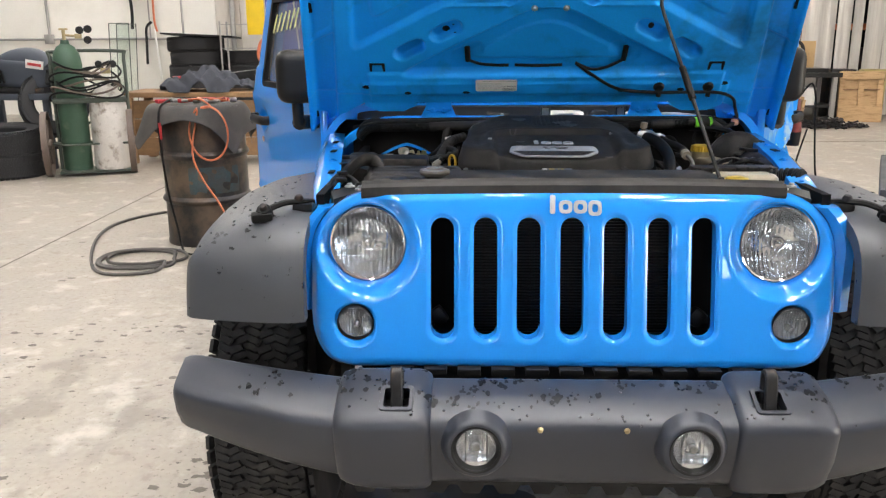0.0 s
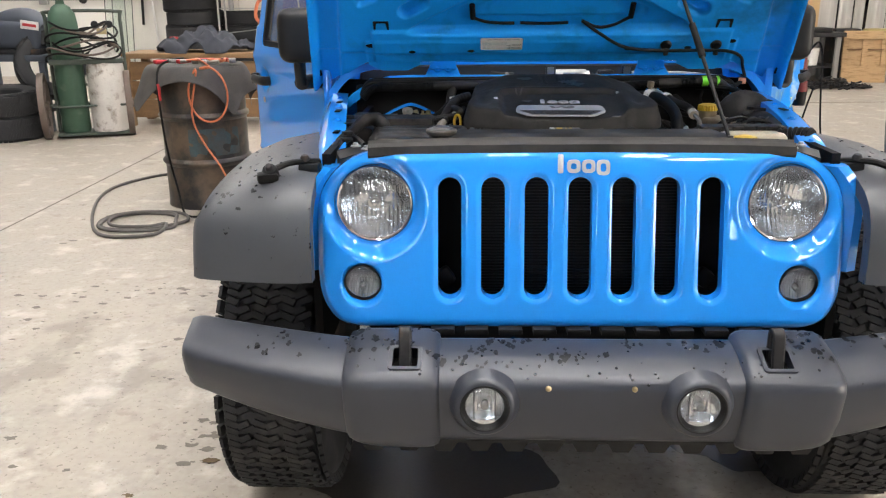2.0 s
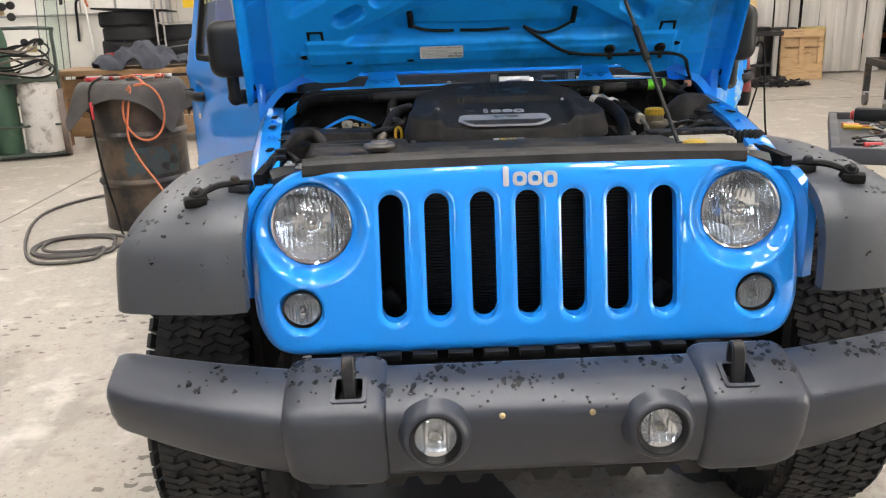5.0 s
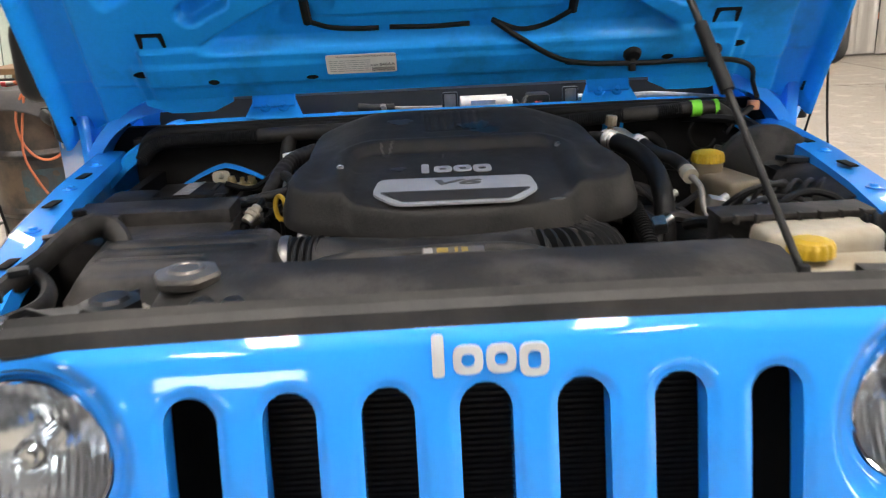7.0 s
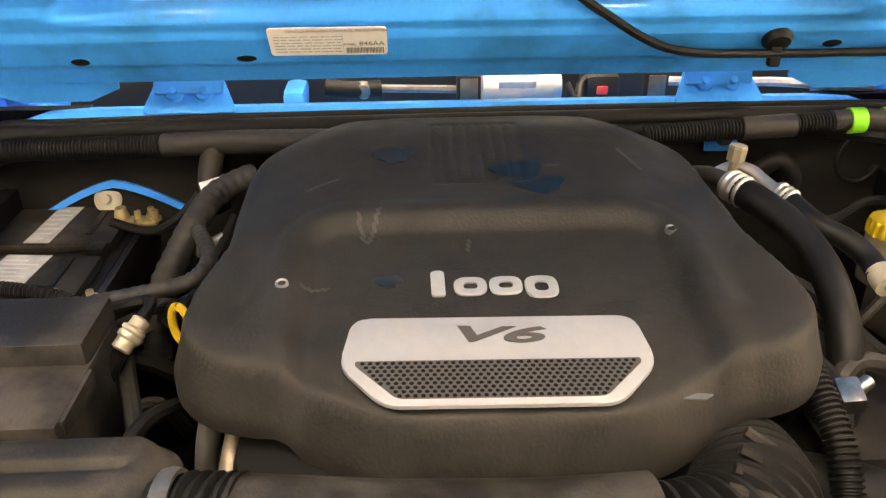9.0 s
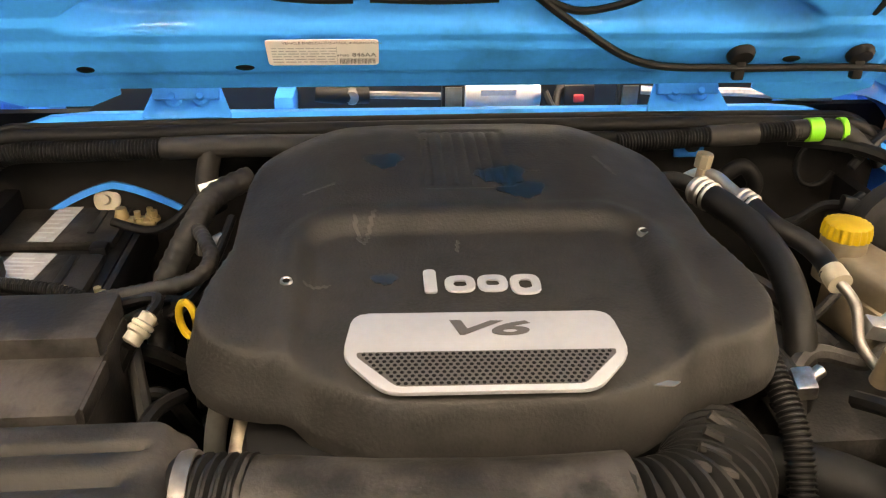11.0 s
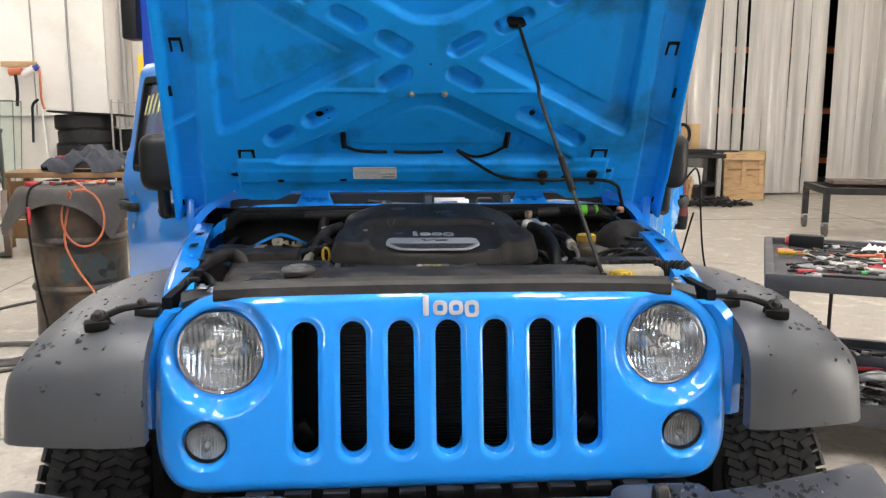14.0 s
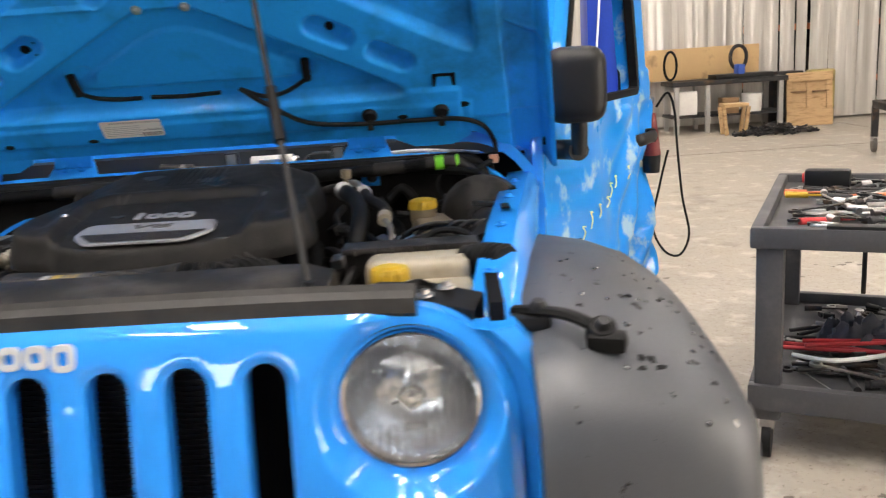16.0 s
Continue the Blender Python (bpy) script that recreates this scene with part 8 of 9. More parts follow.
def conduits():
    bm = bmesh.new()
    y = 13.95
    rod((-10, y, 1.42), (-5.4, y, 1.42), 0.022, seg=10, bm=bm)
    rod((-8.30, y, 1.42), (-8.30, y, 5.9), 0.024, seg=10, bm=bm)
    rod((-5.72, y, 1.40), (-5.72, y, 5.9), 0.020, seg=10, bm=bm)
    rod((-6.35, y, 1.42), (-6.35, y, 4.0), 0.014, seg=10, bm=bm)
    box((-8.30, y - 0.02, 1.42), (0.16, 0.10, 0.18), 0.015, bm=bm)
    box((-5.72, y - 0.02, 1.40), (0.10, 0.08, 0.14), 0.012, bm=bm)
    rod((-4.75, y - 0.05, 1.2), (-4.75, y - 0.05, 5.9), 0.05, seg=12, bm=bm)
    plain("conduit", bm, GALV, "grey steel conduits and boxes on the wall", "conduit", smooth=True)
    bm = bmesh.new()
    box((-6.60, 13.93, 2.35), (0.62, 0.05, 0.09), 0.008, bm=bm)
    t = tagged(linked("tool_rail", bm, WOOD), "wooden rail with hooks on the wall", "rail")
    m = thing("impact_wrench", "orange cordless tool hanging from the wall rail", "tool")
    bm = rod((-6.72, 13.82, 2.20), (-6.50, 13.80, 2.22), 0.07, 0.06)
    part("body", bm, ORANGE, m)
    part("hose", tube([(-6.62, 13.8, 2.16), (-6.60, 13.78, 1.9), (-6.63, 13.8, 1.6)], 0.03, 8), BLACK, m)
    m = thing("spray_can", "blue and white can on the wall rail", "can")
    part("can", rod((-6.50, 13.82, 2.15), (-6.30, 13.82, 2.27), 0.065), WHITE, m)
    part("can_end", rod((-6.34, 13.82, 2.24), (-6.22, 13.82, 2.31), 0.06, 0.05), mat("blue_plastic", (0.03, 0.06, 0.35), 0.5), m)
    tagged(linked("pry_bar", tube([(-6.42, 13.85, 0.95), (-6.40, 13.85, 1.35), (-6.36, 13.80, 1.62), (-6.25, 13.78, 1.72)], 0.025, 8), BLACK), "black pry bar leaning on the wall", "bar")
    tagged(linked("broom_handle", rod((-6.0, 13.5, 0.0), (-6.25, 13.9, 1.6), 0.018), WHITE), "pale broom handle leaning on the wall", "handle")
    tagged(linked("wall_cable", tube([(-5.72, 13.88, 1.45), (-5.65, 13.6, 1.25), (-5.2, 12.85, 0.85), (-4.9, 12.8, 0.62)], 0.016, 8), GALV), "grey cable running down from the wall box", "cable")
    tagged(linked("orange_wall_hose", tube([(-6.28, 13.85, 2.33), (-6.20, 13.8, 2.2), (-6.20, 13.8, 1.75), (-6.16, 13.8, 1.55)], 0.02, 8), ORANGE), "orange hose hanging on the wall", "hose")


conduits()


def shelf_rack():
    r = thing("wire_shelf", "grey wire shelf with odd parts against the wall", "shelf", pose(-4.1, 12.6, 0))
    for x in (-0.45, 0.45):
        for y in (-0.2, 0.2):
            part("post", rod((x, y, 0), (x, y, 1.7), 0.016), GALV, r)
    for z in (0.3, 0.8, 1.25, 1.65):
        bm = bmesh.new()
        for k in range(9):
            rod((-0.45, -0.2 + 0.05 * k, z), (0.45, -0.2 + 0.05 * k, z), 0.006, seg=6, bm=bm)
        part("shelf", bm, GALV, r)
    part("board", box((0.18, -0.22, 1.95), (0.30, 0.03, 0.95), 0.006), mat("yellow_board", (0.75, 0.52, 0.02), 0.5), r, "tall yellow board")
    tagged(linked("orange_hose", tube([(-3.68, 12.38, 1.64), (-3.70, 12.36, 1.45), (-3.85, 12.36, 1.35), (-3.90, 12.36, 1.1), (-3.75, 12.36, 0.95)], 0.03, 8), ORANGE), "orange hose hanging from the wire shelf", "hose")
    tagged(linked("grey_cabinet", box((-3.2, 12.9, 0.55), (0.8, 0.5, 1.1), 0.02), GALV), "dull grey metal cabinet by the wall", "cabinet")


shelf_rack()


def lift_column(s):
    c = thing("lift_column", "dark blue two-post lift column beside the car", "lift column", pose(s * 1.385, 3.3, 0), "lift columns")
    part("base_plate", box((0, 0, 0.01), (0.42, 0.40, 0.02), 0.004), LIFT_BLUE, c)
    bm = box((0, 0, 1.85), (0.24, 0.025, 3.66), 0.004)
    for k in (-1, 1):
        box((k * 0.1075, 0.11, 1.85), (0.025, 0.2, 3.66), 0.004, bm=bm)
    box((0.05, -0.018, 1.85), (0.05, 0.02, 3.66), 0.004, bm=bm)
    part("column", bm, LIFT_BLUE, c)
    part("power_box", box((s * 0.165, -0.02, 2.05), (0.09, 0.16, 0.34), 0.02), BLACK, c, "black control box")
    part("cap_motor", rod((s * 0.165, -0.02, 2.24), (s * 0.165, -0.02, 2.55), 0.055), GALV, c)
    part("cable", tube([(-s * 0.02, -0.04, 3.2), (-s * 0.03, -0.05, 2.4), (-s * 0.06, -0.05, 1.7), (-s * 0.10, -0.05, 1.2)], 0.006, 6), WHITE, c)


lift_column(-1)
lift_column(1)


# ---- right side of the hall ----
def tool(kind, x, y, z, rot, L, mt, parent_rng):
    m = Matrix.Translation((x, y, z)) @ pose(0, 0, 0, parent_rng.uniform(-4, 4), parent_rng.uniform(-4, 4), rot)
    bm = bmesh.new()
    if kind == "screwdriver":
        rod(m @ V((-L * 0.5, 0, 0)), m @ V((-L * 0.1, 0, 0)), 0.013, 0.011, 10, bm)
        rod(m @ V((-L * 0.1, 0, 0)), m @ V((L * 0.5, 0, 0)), 0.004, seg=8, bm=bm)
    elif kind == "wrench":
        box(m.translation, (L * 0.8, 0.016, 0.006), 0.002, m.to_3x3().to_4x4(), bm)
        for e in (-1, 1):
            lathe([(0.012, -0.005), (0.022, -0.005), (0.022, 0.005), (0.012, 0.005)], 14, m @ Matrix.Translation((e * L * 0.45, 0, 0)), bm, closed=True)
    elif kind == "pliers":
        for e in (-1, 1):
            tube([m @ V((-L * 0.5, e * 0.028, 0)), m @ V((-L * 0.1, e * 0.016, 0)), m @ V((L * 0.1, 0, 0)), m @ V((L * 0.5, -e * 0.004, 0))], 0.008, 8, 4, bm=bm)
    elif kind == "socket":
        rod(m @ V((-0.02, 0, 0)), m @ V((0.025, 0, 0)), 0.015, 0.013, 14, bm)
    elif kind == "ratchet":
        rod(m @ V((-L * 0.5, 0, 0)), m @ V((L * 0.4, 0, 0)), 0.008, seg=10, bm=bm)
        lathe([(0, 0.012), (0.018, 0.012), (0.02, 0), (0.018, -0.012), (0, -0.012)], 14, m @ Matrix.Translation((L * 0.45, 0, 0)), bm)
    else:
        box(m.translation, (L, L * 0.5, 0.03), 0.008, m.to_3x3().to_4x4(), bm)
    return bm


TOOL_M = [STEEL, DARK_STEEL, CHROME, RED, BLACK, ORANGE, BLACK, DARK_STEEL, mat("green_grip", (0.05, 0.45, 0.10), 0.45), STEEL, STEEL]


def heap_bm(cx, cy, z, rx, ry, h, seed):
    """A crumpled soft lump."""
    rng = random.Random(seed)
    ph = [rng.uniform(0, 6) for _ in range(3)]

    def place(u, v):
        r = np.hypot(u / rx, v / ry)
        hh = h * np.clip(1 - r ** 2.2, 0, 1) ** 0.6 * (1 + 0.3 * np.sin(u * 8 / rx + ph[0]) * np.sin(v * 7 / ry + ph[1]) + 0.2 * np.sin((u - v) * 14 / rx + ph[2]))
        return np.stack([cx + u, cy + v, z + hh], 1)

    return field(-rx, rx, -ry, ry, min(rx, ry) / 9, lambda u, v: (np.hypot(u / rx, v / ry) - 1) * min(rx, ry), place, (0, 0, -0.006))


def tool_cart():
    M = pose(1.475, 1.575, 0, 0, 0, -25.5)
    # local x runs along the front edge, y to the back
    W, D = 0.84, 1.16
    t = thing("tool_cart", "grey plastic utility cart full of hand tools", "cart", M)
    for z, h, nm in ((0.80, 0.07, "top_tray"), (0.27, 0.09, "lower_tray")):
        tr = part(nm, box((W / 2, D / 2, z - h / 2 - 0.01), (W - 0.02, D - 0.02, 0.02), 0.004), PLASTIC_GREY, t)
        for c, s in (((W / 2, 0.02, z - h / 2), (W, 0.04, h)), ((W / 2, D - 0.02, z - h / 2), (W, 0.04, h)), ((0.02, D / 2, z - h / 2), (0.04, D - 0.08, h)), ((W - 0.02, D / 2, z - h / 2), (0.04, D - 0.08, h))):
            part("rim", box(c, s, 0.010), PLASTIC_GREY, tr)
    for x in (0.06, W - 0.06):
        for y in (0.05, D - 0.05):
            bm = box((x, y, 0.44), (0.085, 0.07, 0.60), 0.015)
            part("leg", bm, PLASTIC_GREY, t)
            cs = part("caster", rod((x - 0.015, y, 0.06), (x + 0.015, y, 0.06), 0.06, seg=24), RUBBER, t)
            part("fork", box((x, y, 0.13), (0.05, 0.05, 0.05), 0.01), STEEL, cs)
    bm = box((0.42, 0.03, 0.803), (0.40, 0.05, 0.012), 0.003)
    part("holder_strip", bm, BLACK, t, "moulded tool holder strip")
    part("cup_ring", lathe([(0.038, 0.002), (0.042, 0.006), (0.05, 0.004), (0.05, 0)], 24, Matrix.Translation((0.40, 0.05, 0.803)), closed=True), DARK_STEEL, t)
    part("rear_bar", rod((0.06, D - 0.03, 0.62), (W - 0.06, D - 0.03, 0.62), 0.010), DARK_STEEL, t)
    part("rear_post", rod((W * 0.42, D - 0.03, 0.28), (W * 0.42, D - 0.03, 0.72), 0.010), DARK_STEEL, t)
    rng = random.Random(77)
    names = ("screwdriver", "wrench", "pliers", "socket", "ratchet", "wrench", "socket")
    colour = {0: "steel", 1: "dark steel", 2: "chrome", 3: "red", 4: "black", 5: "orange", 6: "black", 7: "dark steel", 8: "green", 9: "steel", 10: "steel"}
    for lay, (z0, count) in enumerate(((0.753, 130), (0.20, 120))):
        for k in range(count):
            kind = rng.choice(names)
            ci = rng.choices(range(11), (3, 5, 1, 0.7, 5, 0.5, 4, 4, 0.25, 3, 2))[0] if kind in ("screwdriver", "pliers", "ratchet") else rng.choice((0, 1, 1, 7))
            L = rng.uniform(0.14, 0.30)
            x, y = rng.uniform(0.18, W - 0.18), rng.uniform(0.14, D - 0.14)
            z = z0 + 0.012 + rng.uniform(0, 0.028) + (0.03 * (k / count) if lay else 0)
            bm = tool(kind, x, y, z, rng.uniform(-40, 40) + (90 if rng.random() < 0.25 else 0), L, None, rng)
            bm.transform(M)
            tagged(linked(kind, bm, TOOL_M[ci]), "%s %s lying in the tool cart tray" % (colour[ci], kind), kind, "tools in the cart")
    # larger pieces
    for nm, bm, mt, lb in (
        ("impact_gun", lathe([(0, 0.0), (0.018, 0.002), (0.026, 0.015), (0.027, 0.075), (0.022, 0.095), (0.013, 0.10), (0.012, 0.13), (0, 0.132)], 20, to(V((0.10, 0.60, 0.775)), (1, 0.06, 0))), RED, "red impact gun lying in the tool cart"),
        ("battery_pack", box((0.20, 0.525, 0.785), (0.17, 0.07, 0.075), 0.014, pose(0, 0, 0, 0, 0, -4)), BLACK, "black battery pack in the tool cart"),
        ("rag", heap_bm(0.52, 0.46, 0.735, 0.09, 0.06, 0.05, 3), WHITE, "white rag crumpled in the tool cart"),
        ("plastic_bag", heap_bm(0.34, 0.46, 0.215, 0.17, 0.13, 0.11, 5), CLOTH, "grey plastic bag in the lower tray"),
        ("steel_bracket", tube([(0.40, 0.22, 0.27), (0.44, 0.16, 0.31), (0.52, 0.15, 0.32), (0.57, 0.20, 0.30), (0.60, 0.14, 0.28)], 0.011, 8, 5, flat=1.6), ALU, "bent bright bracket in the lower tray"),
        ("orange_driver", tool("screwdriver", 0.15, 0.30, 0.765, 20, 0.20, None, rng), ORANGE, "orange screwdriver in the tool cart"),
        ("yellow_driver", tool("screwdriver", 0.16, 0.24, 0.765, 8, 0.20, None, rng), YELLOW, "yellow screwdriver in the tool cart"),
        ("red_marker", rod((0.50, 0.10, 0.775), (0.56, 0.10, 0.775), 0.012), RED, "red marker in the tool cart"),
        ("long_pliers", tool("pliers", 0.42, 0.36, 0.29, 10, 0.55, None, rng), RED, "long red-handled pliers in the lower tray"),
        ("bolt_cutter", tool("pliers", 0.36, 0.30, 0.27, -6, 0.60, None, rng), RED, "red-handled bolt cutter in the lower tray"),
        ("white_cable", tube([(0.12, 0.20, 0.27), (0.25, 0.12, 0.29), (0.40, 0.18, 0.30), (0.52, 0.30, 0.30), (0.60, 0.16, 0.29)], 0.009, 8), WHITE, "white cable coiled in the lower tray"),
        ("hammer", rod((0.50, 0.62, 0.79), (0.70, 0.58, 0.79), 0.012), STEEL, "steel hammer in the tool cart"),
        ("marker_pen", rod((0.55, 0.30, 0.775), (0.68, 0.27, 0.775), 0.013), TOOL_M[8], "green marker in the tool cart"),
        ("glove", box((0.50, 0.45, 0.285), (0.26, 0.16, 0.06), 0.025), CLOTH, "dark work glove in the lower tray"),
    ):
        upper = max(v.co.z for v in bm.verts) > 0.6
        bm.transform(M @ Matrix.Translation((0, 0.42 if upper else 0.12, 0.025 if upper else 0)))
        tagged(linked(nm, bm, mt), lb, nm.replace("_", " "), "tools in the cart")


tool_cart()


def dolly():
    # low steel frame table on casters
    d = thing("steel_dolly", "dark steel frame dolly on four casters", "dolly", pose(5.20, 7.75, 0, 0, 0, -14))
    W, D, H = 2.0, 1.0, 0.56
    for x in (0.03, W - 0.03):
        for y in (0.03, D - 0.03):
            part("leg", box((x, y, 0.33), (0.07, 0.07, 0.40), 0.006), DARK_STEEL, d)
            c = part("caster", rod((x - 0.02, y, 0.09), (x + 0.02, y, 0.09), 0.09, seg=24), mat("caster_rubber", (0.10, 0.09, 0.08), 0.6) if not bpy.data.materials.get("caster_rubber") else bpy.data.materials["caster_rubber"], d)
            part("fork", box((x, y, 0.155), (0.075, 0.10, 0.05), 0.008), STEEL, c)
    for c, s in (((W / 2, 0.03, H), (W, 0.07, 0.08)), ((W / 2, D - 0.03, H), (W, 0.07, 0.08)), ((0.03, D / 2, H), (0.07, D - 0.14, 0.08)), ((W - 0.03, D / 2, H), (0.07, D - 0.14, 0.08)), ((W * 0.5, D / 2, H), (0.05, D - 0.14, 0.06))):
        part("rail", box(c, s, 0.004), DARK_STEEL, d)
    part("board", box((W * 0.55, D * 0.78, H + 0.065), (W * 0.85, 0.35, 0.05), 0.006), RUSTY, d, "rough board lying on the frame")


dolly()


def crate():
    c = thing("wooden_crate_panel", "worn plywood crate panel leaning at the curtain", "crate", pose(6.17, 12.10, 0, -7, 0, -10))
    W, H = 0.68, 0.82
    part("backing", box((0, 0.03, H / 2), (W, 0.03, H), 0.003), WOOD, c)
    for x in (-W / 2 + 0.045, 0.0, W / 2 - 0.045):
        part("stile", box((x, 0.0, H / 2), (0.085, 0.03, H), 0.004), WOOD, c)
    for z, h in ((0.13, 0.26), (H - 0.06, 0.13)):
        part("rail", box((0, -0.028, z), (W, 0.024, h), 0.004), WOOD, c)
    for x in (-0.165, 0.165):
        part("shelf_lip", box((x, -0.005, 0.53), (0.23, 0.06, 0.022), 0.003), BROWN_WOOD, c)
    tagged(linked("yellow_drum", lathe([(0, 0), (0.22, 0), (0.22, 0.82), (0.2, 0.84), (0, 0.84)], 24, Matrix.Translation((6.50, 12.52, 0))), mat("dirty_yellow", (0.42, 0.33, 0.12), 0.6, second=(0.12, 0.09, 0.06), amount=0.35, patch=5)), "dirty yellow drum behind the crate panel", "drum")
    tagged(linked("dark_box", box((6.02, 12.68, 0.42), (0.42, 0.36, 0.84), 0.01), DARK_STEEL), "dark steel box behind the crate panel", "box")


crate()


def work_bench():
    b = thing("work_bench", "dark cluttered steel work bench with tan back board", "bench", pose(4.0, 12.35, 0))
    W = 1.78
    part("top", box((W / 2, 0, 0.77), (W, 0.75, 0.07), 0.006), DARK_STEEL, b)
    for x in (0.07, 0.55, W - 0.1):
        for y in (-0.32, 0.32):
            part("leg", box((x, y, 0.37), (0.07, 0.07, 0.74), 0.005), GALV, b)
    part("lower_shelf", box((W / 2, 0.0, 0.26), (W, 0.6, 0.04), 0.004), DARK_STEEL, b)
    part("back_board", box((0.35, 0.40, 1.06), (2.5, 0.02, 0.50), 0.003), CARDBOARD, b, "tan back board")
    for nm, bm, mt, lb in (
        ("white_box", box((4.23, 12.2, 0.47), (0.34, 0.3, 0.36), 0.01), WHITE, "white box on the bench shelf"),
        ("white_bucket", rod((5.30, 12.2, 0.28), (5.30, 12.2, 0.56), 0.14, 0.16), WHITE, "white bucket on the bench shelf"),
        ("wood_block", box((4.90, 12.1, 0.40), (0.26, 0.22, 0.24), 0.006), BROWN_WOOD, "wooden block under the bench"),
        ("parts_tray", box((5.15, 12.3, 0.84), (0.9, 0.4, 0.07), 0.01), BLACK, "black parts tray on the bench"),
        ("bench_vise", box((5.10, 12.2, 0.93), (0.12, 0.2, 0.18), 0.03), mat("vise_blue", (0.03, 0.09, 0.40), 0.5), "blue bench vise on the bench"),
        ("hose_coil", tube([(5.20 + 0.13 * math.cos(a), 12.55, 1.12 + 0.18 * math.sin(a)) for a in np.linspace(0, 6.28, 15)], 0.03, 8, 3), DARK_STEEL, "dark hose coil hanging on the back board"),
        ("hose_coil", tube([(4.10 + 0.10 * math.cos(a), 12.5, 1.05 + 0.22 * math.sin(a)) for a in np.linspace(0, 6.28, 15)], 0.02, 8, 3), RUBBER, "black hose coil hanging on the back board"),
    ):
        tagged(linked(nm, bm, mt), lb, nm.replace("_", " "))
    st = thing("wood_stool", "small wooden stool beside the bench", "stool", pose(4.80, 11.55, 0))
    part("seat", box((0, 0, 0.44), (0.36, 0.28, 0.05), 0.006), WOOD, st)
    for x in (-0.14, 0.14):
        for y in (-0.1, 0.1):
            part("leg", box((x * 1.15, y, 0.21), (0.05, 0.05, 0.42), 0.004, pose(0, 0, 0, 0, x * 50, 0)), WOOD, st)


work_bench()


def scrap_pile():
    rng = random.Random(31)
    bm = bmesh.new()
    for k in range(150):
        r = rng.random() ** 0.6
        a = rng.uniform(0, 6.28)
        x, y = 5.3 + 0.60 * r * math.cos(a), 11.25 + 0.22 * r * math.sin(a)
        z = 0.015 + 0.16 * (1 - r) * rng.random()
        L = rng.uniform(0.06, 0.22)
        m = pose(0, 0, 0, rng.uniform(-25, 25), rng.uniform(-25, 25), rng.uniform(0, 180))
        if k % 3:
            box((x, y, z + 0.01), (L, rng.uniform(0.02, 0.06), 0.02), 0.0, m, bm)
        else:
            d = m @ V((L / 2, 0, 0))
            rod(V((x, y, z + 0.02)) - d, V((x, y, z + 0.02)) + d, rng.uniform(0.008, 0.02), seg=7, bm=bm)
    tagged(linked("scrap_pile", bm, [DARK_STEEL]), "low pile of dark scrap metal parts on the floor", "scrap", "", "stuff")


scrap_pile()


def curtain():
    c = thing("strip_curtain", "tall grimy translucent plastic strip curtain", "curtain", pose(0, 13.0, 0), kind="structure")
    part("header", box((6.2, 0.06, 5.9), (13.4, 0.16, 0.3), 0.01), GALV, c)
    rng = random.Random(2)
    x, side = -0.6, 1
    gaps = ((6.27, 0.06), (6.50, 0.05), (7.31, 0.05), (8.05, 0.13), (9.6, 0.03))
    while x < 12.9:
        w = rng.uniform(0.26, 0.34)
        for g, gw in gaps:
            if x < g < x + w + 0.02:
                w = g - gw / 2 - x
        rows = []
        sw = rng.uniform(-0.03, 0.03)
        low = 0.02 + rng.uniform(0, 0.02)
        for z in (low, 0.6, 1.4, 2.4, 3.6, 5.8):
            row = []
            for i in range(7):
                f = i / 6
                xx = x + w * f + sw * (5.8 - z) / 5.8
                yy = 0.010 * math.sin(f * math.pi * 2 + x * 9) + 0.008 * math.sin(z * 2.1 + x * 5) + 0.016 * side
                row.append((xx, yy, z))
            rows.append(row + [(p[0], p[1] + 0.005, p[2]) for p in reversed(row)])
        if w > 0.03:
            part("strip", loft(rows), CURTAIN, c)
        x += w - 0.018
        side = -side
        for g, gw in gaps:
            if abs(x - (g - gw / 2)) < 0.03:
                x = g + gw / 2
    # pallet rack in the dark behind
    r = thing("pallet_rack", "orange and dark pallet rack behind the curtain", "rack", pose(0, 14.6, 0))
    for x in (2.0, 4.6, 6.4, 8.05, 10.6):
        for y in (0, 0.9):
            part("upright", box((x, y, 2.7), (0.10, 0.08, 5.4), 0.004), DARK_STEEL, r)
    for z in (0.55, 1.55, 2.75, 4.0):
        part("beam", box((6.3, -0.02, z), (8.6, 0.05, 0.11), 0.004), RACK, r)
        part("deck", box((6.3, 0.45, z + 0.08), (8.6, 0.85, 0.03), 0.003), DARK_STEEL, r)
    rg = random.Random(6)
    for k in range(14):
        z = (0.66, 1.66, 2.86)[k % 3]
        h = rg.uniform(0.25, 0.55)
        tagged(linked("stored_part", box((2.4 + 0.62 * k * 0.9, 15.05, z + h / 2), (rg.uniform(0.3, 0.5), 0.5, h), 0.02), (DARK_STEEL, GALV, BLACK)[k % 3]), "dim boxed part stored on the rack", "box", "stored parts")


curtain()

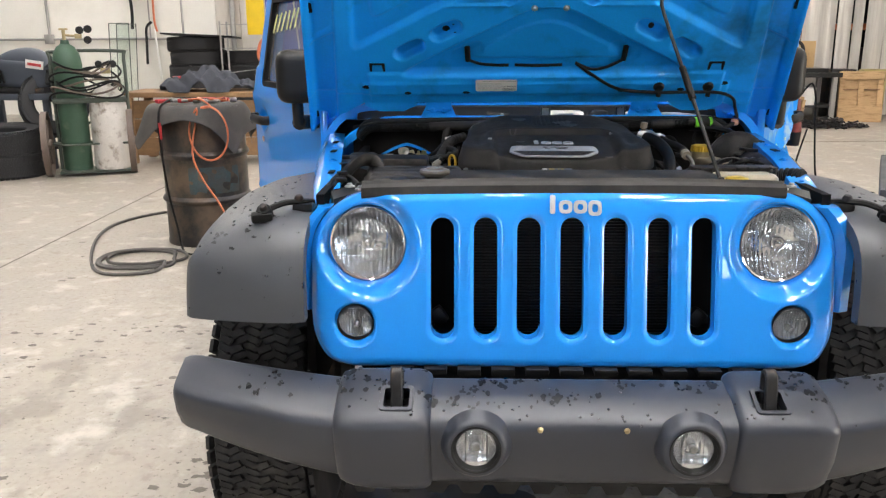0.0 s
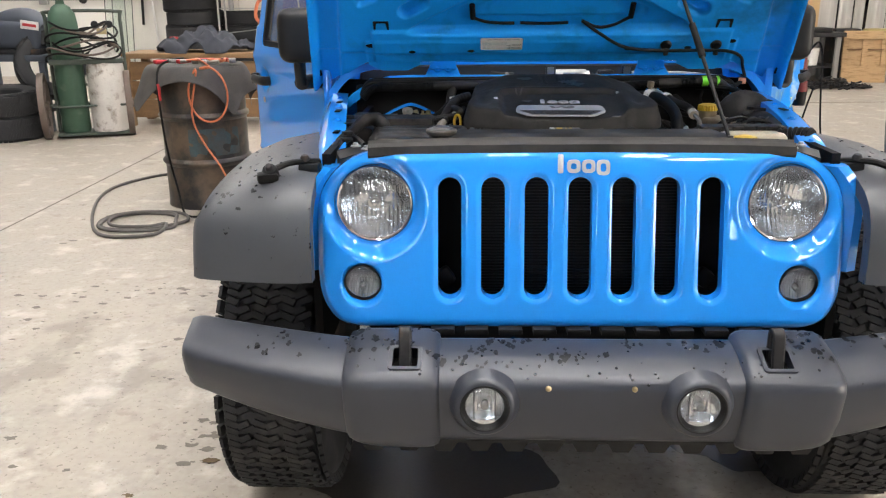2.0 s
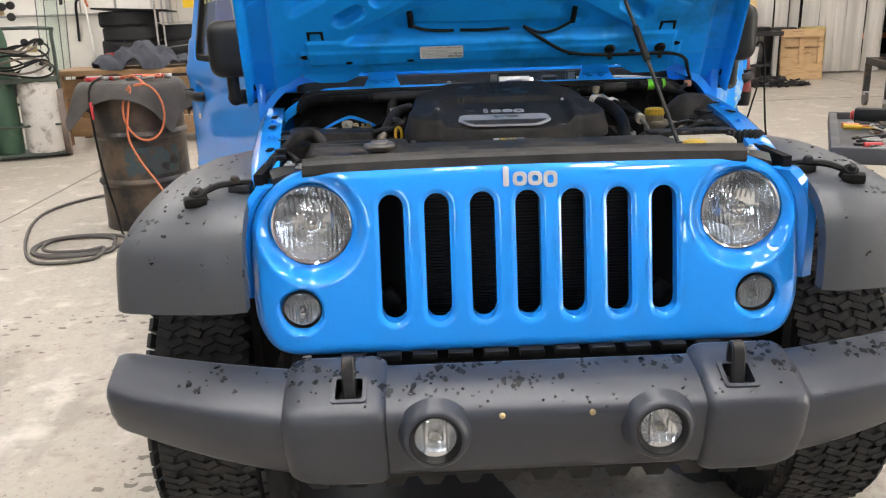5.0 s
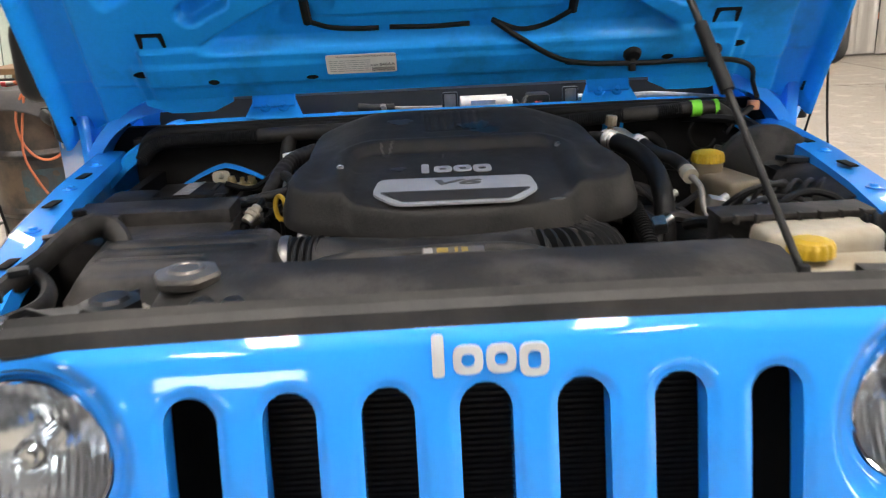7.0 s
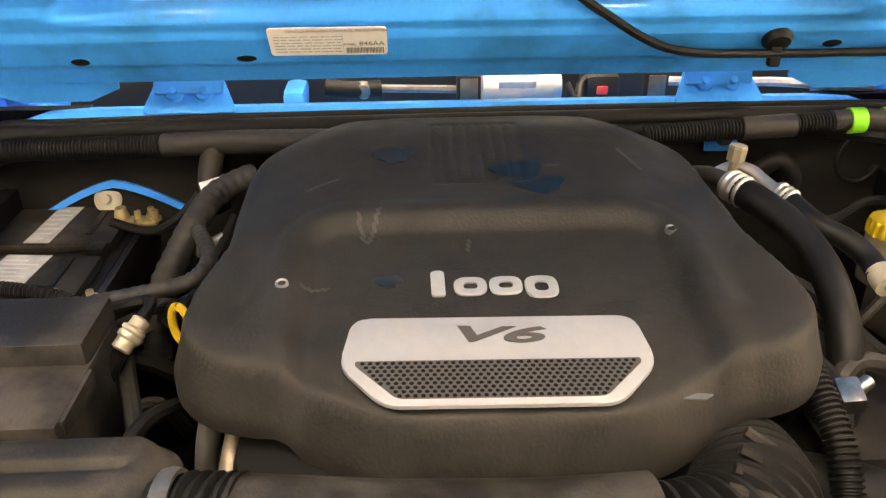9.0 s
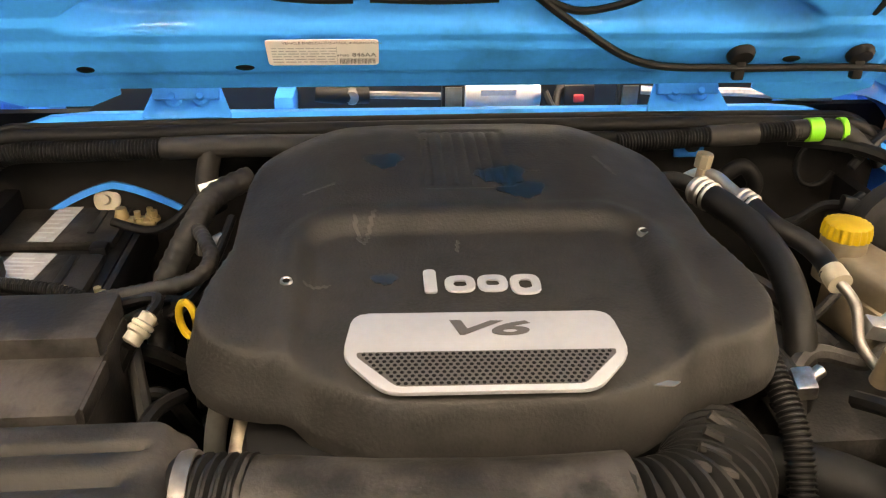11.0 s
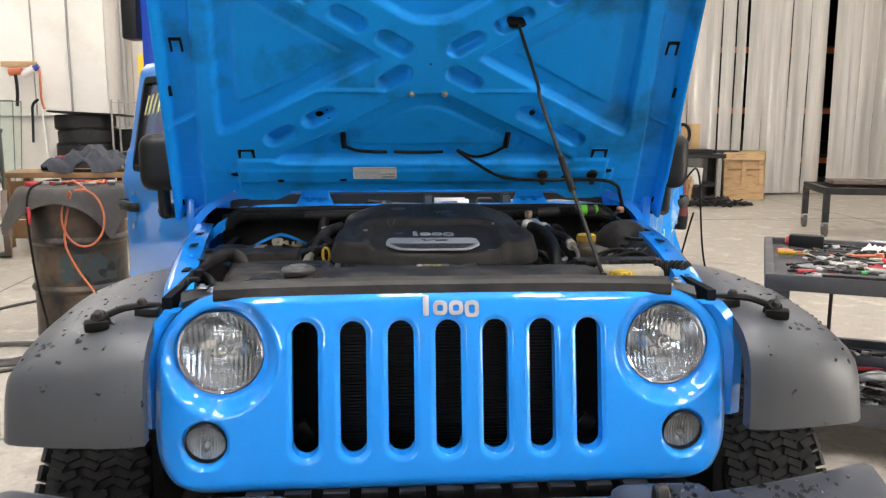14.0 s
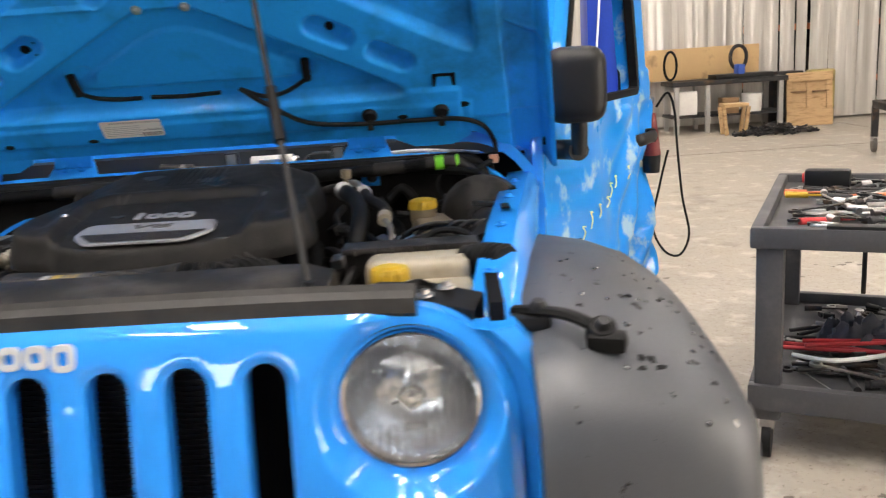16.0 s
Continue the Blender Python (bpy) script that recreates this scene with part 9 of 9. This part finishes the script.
# red trolley with its hanging lead beside the open door
rt = thing("inspection_lamp", "red and black inspection lamp hung on the open door edge", "lamp", pose(1.290, 2.09, 0))
part("shade", rod((0, 0, 0.985), (0, 0, 1.14), 0.036, 0.018), BRICK_RED, rt)
part("base", rod((0, 0, 0.92), (0, 0, 0.985), 0.030, 0.036), BLACK, rt)
part("hook", tube([(0, 0, 1.15), (0.01, -0.01, 1.19), (-0.01, -0.03, 1.20), (-0.02, -0.04, 1.17)], 0.004, 8), STEEL, rt)
part("lead", tube([(0.02, 0, 1.16), (0.06, -0.01, 1.21), (0.085, -0.01, 1.14), (0.095, -0.01, 1.0), (0.11, -0.02, 0.82), (0.135, -0.02, 0.68), (0.10, -0.02, 0.60), (0.04, -0.02, 0.62), (0.0, -0.01, 0.72), (0.03, -0.01, 0.88), (0.06, -0.01, 1.0)], 0.0045, 8, 5), RUBBER, rt)


# ---- wet spots, drops and stains ----
def blob(bm, m, r, seed, squash=1.0, n=11, h=0.0012):
    rng = random.Random(seed)
    pts = []
    for i in range(n):
        a = 2 * math.pi * i / n
        k = r * rng.uniform(0.45, 1.25)
        pts.append((k * math.cos(a), k * squash * math.sin(a)))
    prism(pts, h, m, bm=bm)


def floor_marks():
    rng = random.Random(14)
    bm = bmesh.new()
    for k in range(70):
        x, y = rng.uniform(-3.4, 3.0), rng.uniform(-1.0, 4.5)
        if abs(x) < 0.9 and y > -0.4:
            continue
        for j in range(rng.randint(1, 4)):
            blob(bm, Matrix.Translation((x + rng.gauss(0, 0.07), y + rng.gauss(0, 0.04), 0.0006 + 0.00005 * k)), rng.uniform(0.008, 0.035), k * 7 + j, 0.6, h=0.0004)
    for cx, cy, wx, wy, count in ((-1.95, 1.95, 0.36, 0.10, 46), (-2.35, 1.62, 0.20, 0.08, 22), (-1.15, 0.62, 0.10, 0.12, 30), (-1.45, 1.25, 0.30, 0.20, 22), (-1.70, 0.35, 0.25, 0.20, 14), (2.3, 1.2, 0.30, 0.15, 26), (1.5, 0.6, 0.2, 0.2, 16)):
        for k in range(count):
            blob(bm, Matrix.Translation((rng.gauss(cx, wx), rng.gauss(cy, wy), 0.0007 + 0.00002 * k)), rng.choice((0.006, 0.010, 0.016, 0.026)), k + int(cx * 90), 0.6, h=0.0004)
    plain("floor_spot", bm, STAIN, "scattered dark drips on the concrete", "stain", "stuff")
    # Wet patches whose dark colour also carries the car's shade on the floor.
    for x, y, r, s in ((-0.40, 0.45, 0.36, 0.85), (0.62, 0.55, 0.20, 0.7), (-0.46, 0.05, 0.22, 0.8)):
        rim = [(r * (1 + 0.12 * math.sin(3 * a + x * 9) + 0.09 * math.sin(5 * a + y * 7) + 0.05 * math.sin(11 * a)) * math.cos(a), r * s * (1 + 0.12 * math.sin(3 * a + x * 9) + 0.09 * math.sin(5 * a + y * 7) + 0.05 * math.sin(13 * a)) * math.sin(a)) for a in np.linspace(0, 2 * math.pi, 72, endpoint=False)]
        plain("puddle", prism(rim, 0.0006, Matrix.Translation((x, y, 0.0012 + 0.0004 * r))), WET_SHADE, "wet concrete under the car, darkened for its shade", "puddle", "stuff")
    bm = bmesh.new()
    for k, (x, y, r) in enumerate(((-1.06, -0.02, 0.05), (-0.99, -0.22, 0.085), (-1.16, 0.10, 0.03), (-1.10, 0.42, 0.035), (-1.28, 0.22, 0.02), (0.30, -0.30, 0.05), (0.55, -0.36, 0.035), (0.12, -0.38, 0.025), (0.98, -0.15, 0.06))):
        blob(bm, Matrix.Translation((x, y, 0.0022 + 0.00005 * k)), r, 90 + k, 0.55, 18, 0.0005)
    plain("water_spill", bm, BROWN_WET, "small brown water spills on the concrete", "spill", "stuff")


floor_marks()


def water_drops():
    """Beads and wet patches that lie on the bumper top and the flares, found by looking straight down on the parts."""
    bpy.context.view_layer.update()
    dg = bpy.context.evaluated_depsgraph_get()
    rng = random.Random(4)
    wet, bead = bmesh.new(), bmesh.new()
    spots = []
    for k in range(34):
        cx = rng.uniform(-0.78, 0.84)
        cy = rng.uniform(-0.262, -0.15) + 0.35 * max(0, abs(cx) - 0.5) ** 2
        for j in range(rng.randint(4, 16)):
            spots.append((cx + rng.gauss(0, 0.026), cy + rng.gauss(0, 0.012), rng.choice((0.002, 0.003, 0.0052, 0.006, 0.008, 0.011))))
    for k in range(60):
        x = rng.uniform(-0.5, 0.6)
        spots.append((x, rng.uniform(-0.318, -0.26), rng.choice((0.0018, 0.0025, 0.0035))))
    for k in range(120):
        s = rng.choice((-1, 1))
        spots.append((s * rng.uniform(0.70, 0.89), rng.gauss(0.12, 0.16), rng.choice((0.003, 0.004, 0.006, 0.008))))
    for x, y, r in spots:
        hit, p, nrm, _, ob, _ = scene.ray_cast(dg, V((x, y, 1.06)), V((0, 0, -1)))
        if not hit or nrm.z < 0.35 or not ob.name.startswith(("bumper", "fender_flare")) or "cover" in ob.name and r > 0.015:
            continue
        m = to(p + nrm * 0.0003, nrm)
        if r > 0.005:
            blob(wet, m, r, int(x * 1000) + int(y * 500), 0.7, 10, 0.0006)
        else:
            lathe([(r, 0), (r * 0.85, r * 0.35), (r * 0.5, r * 0.55), (0, r * 0.62)], 8, m, bead)
    w = part("wet_patch", wet, WET, car, "dark wet patches on the plastic")
    w["kind"] = "stuff"
    b = part("water_bead", bead, WATER, car, "clear water beads")
    b["kind"] = "stuff"


water_drops()
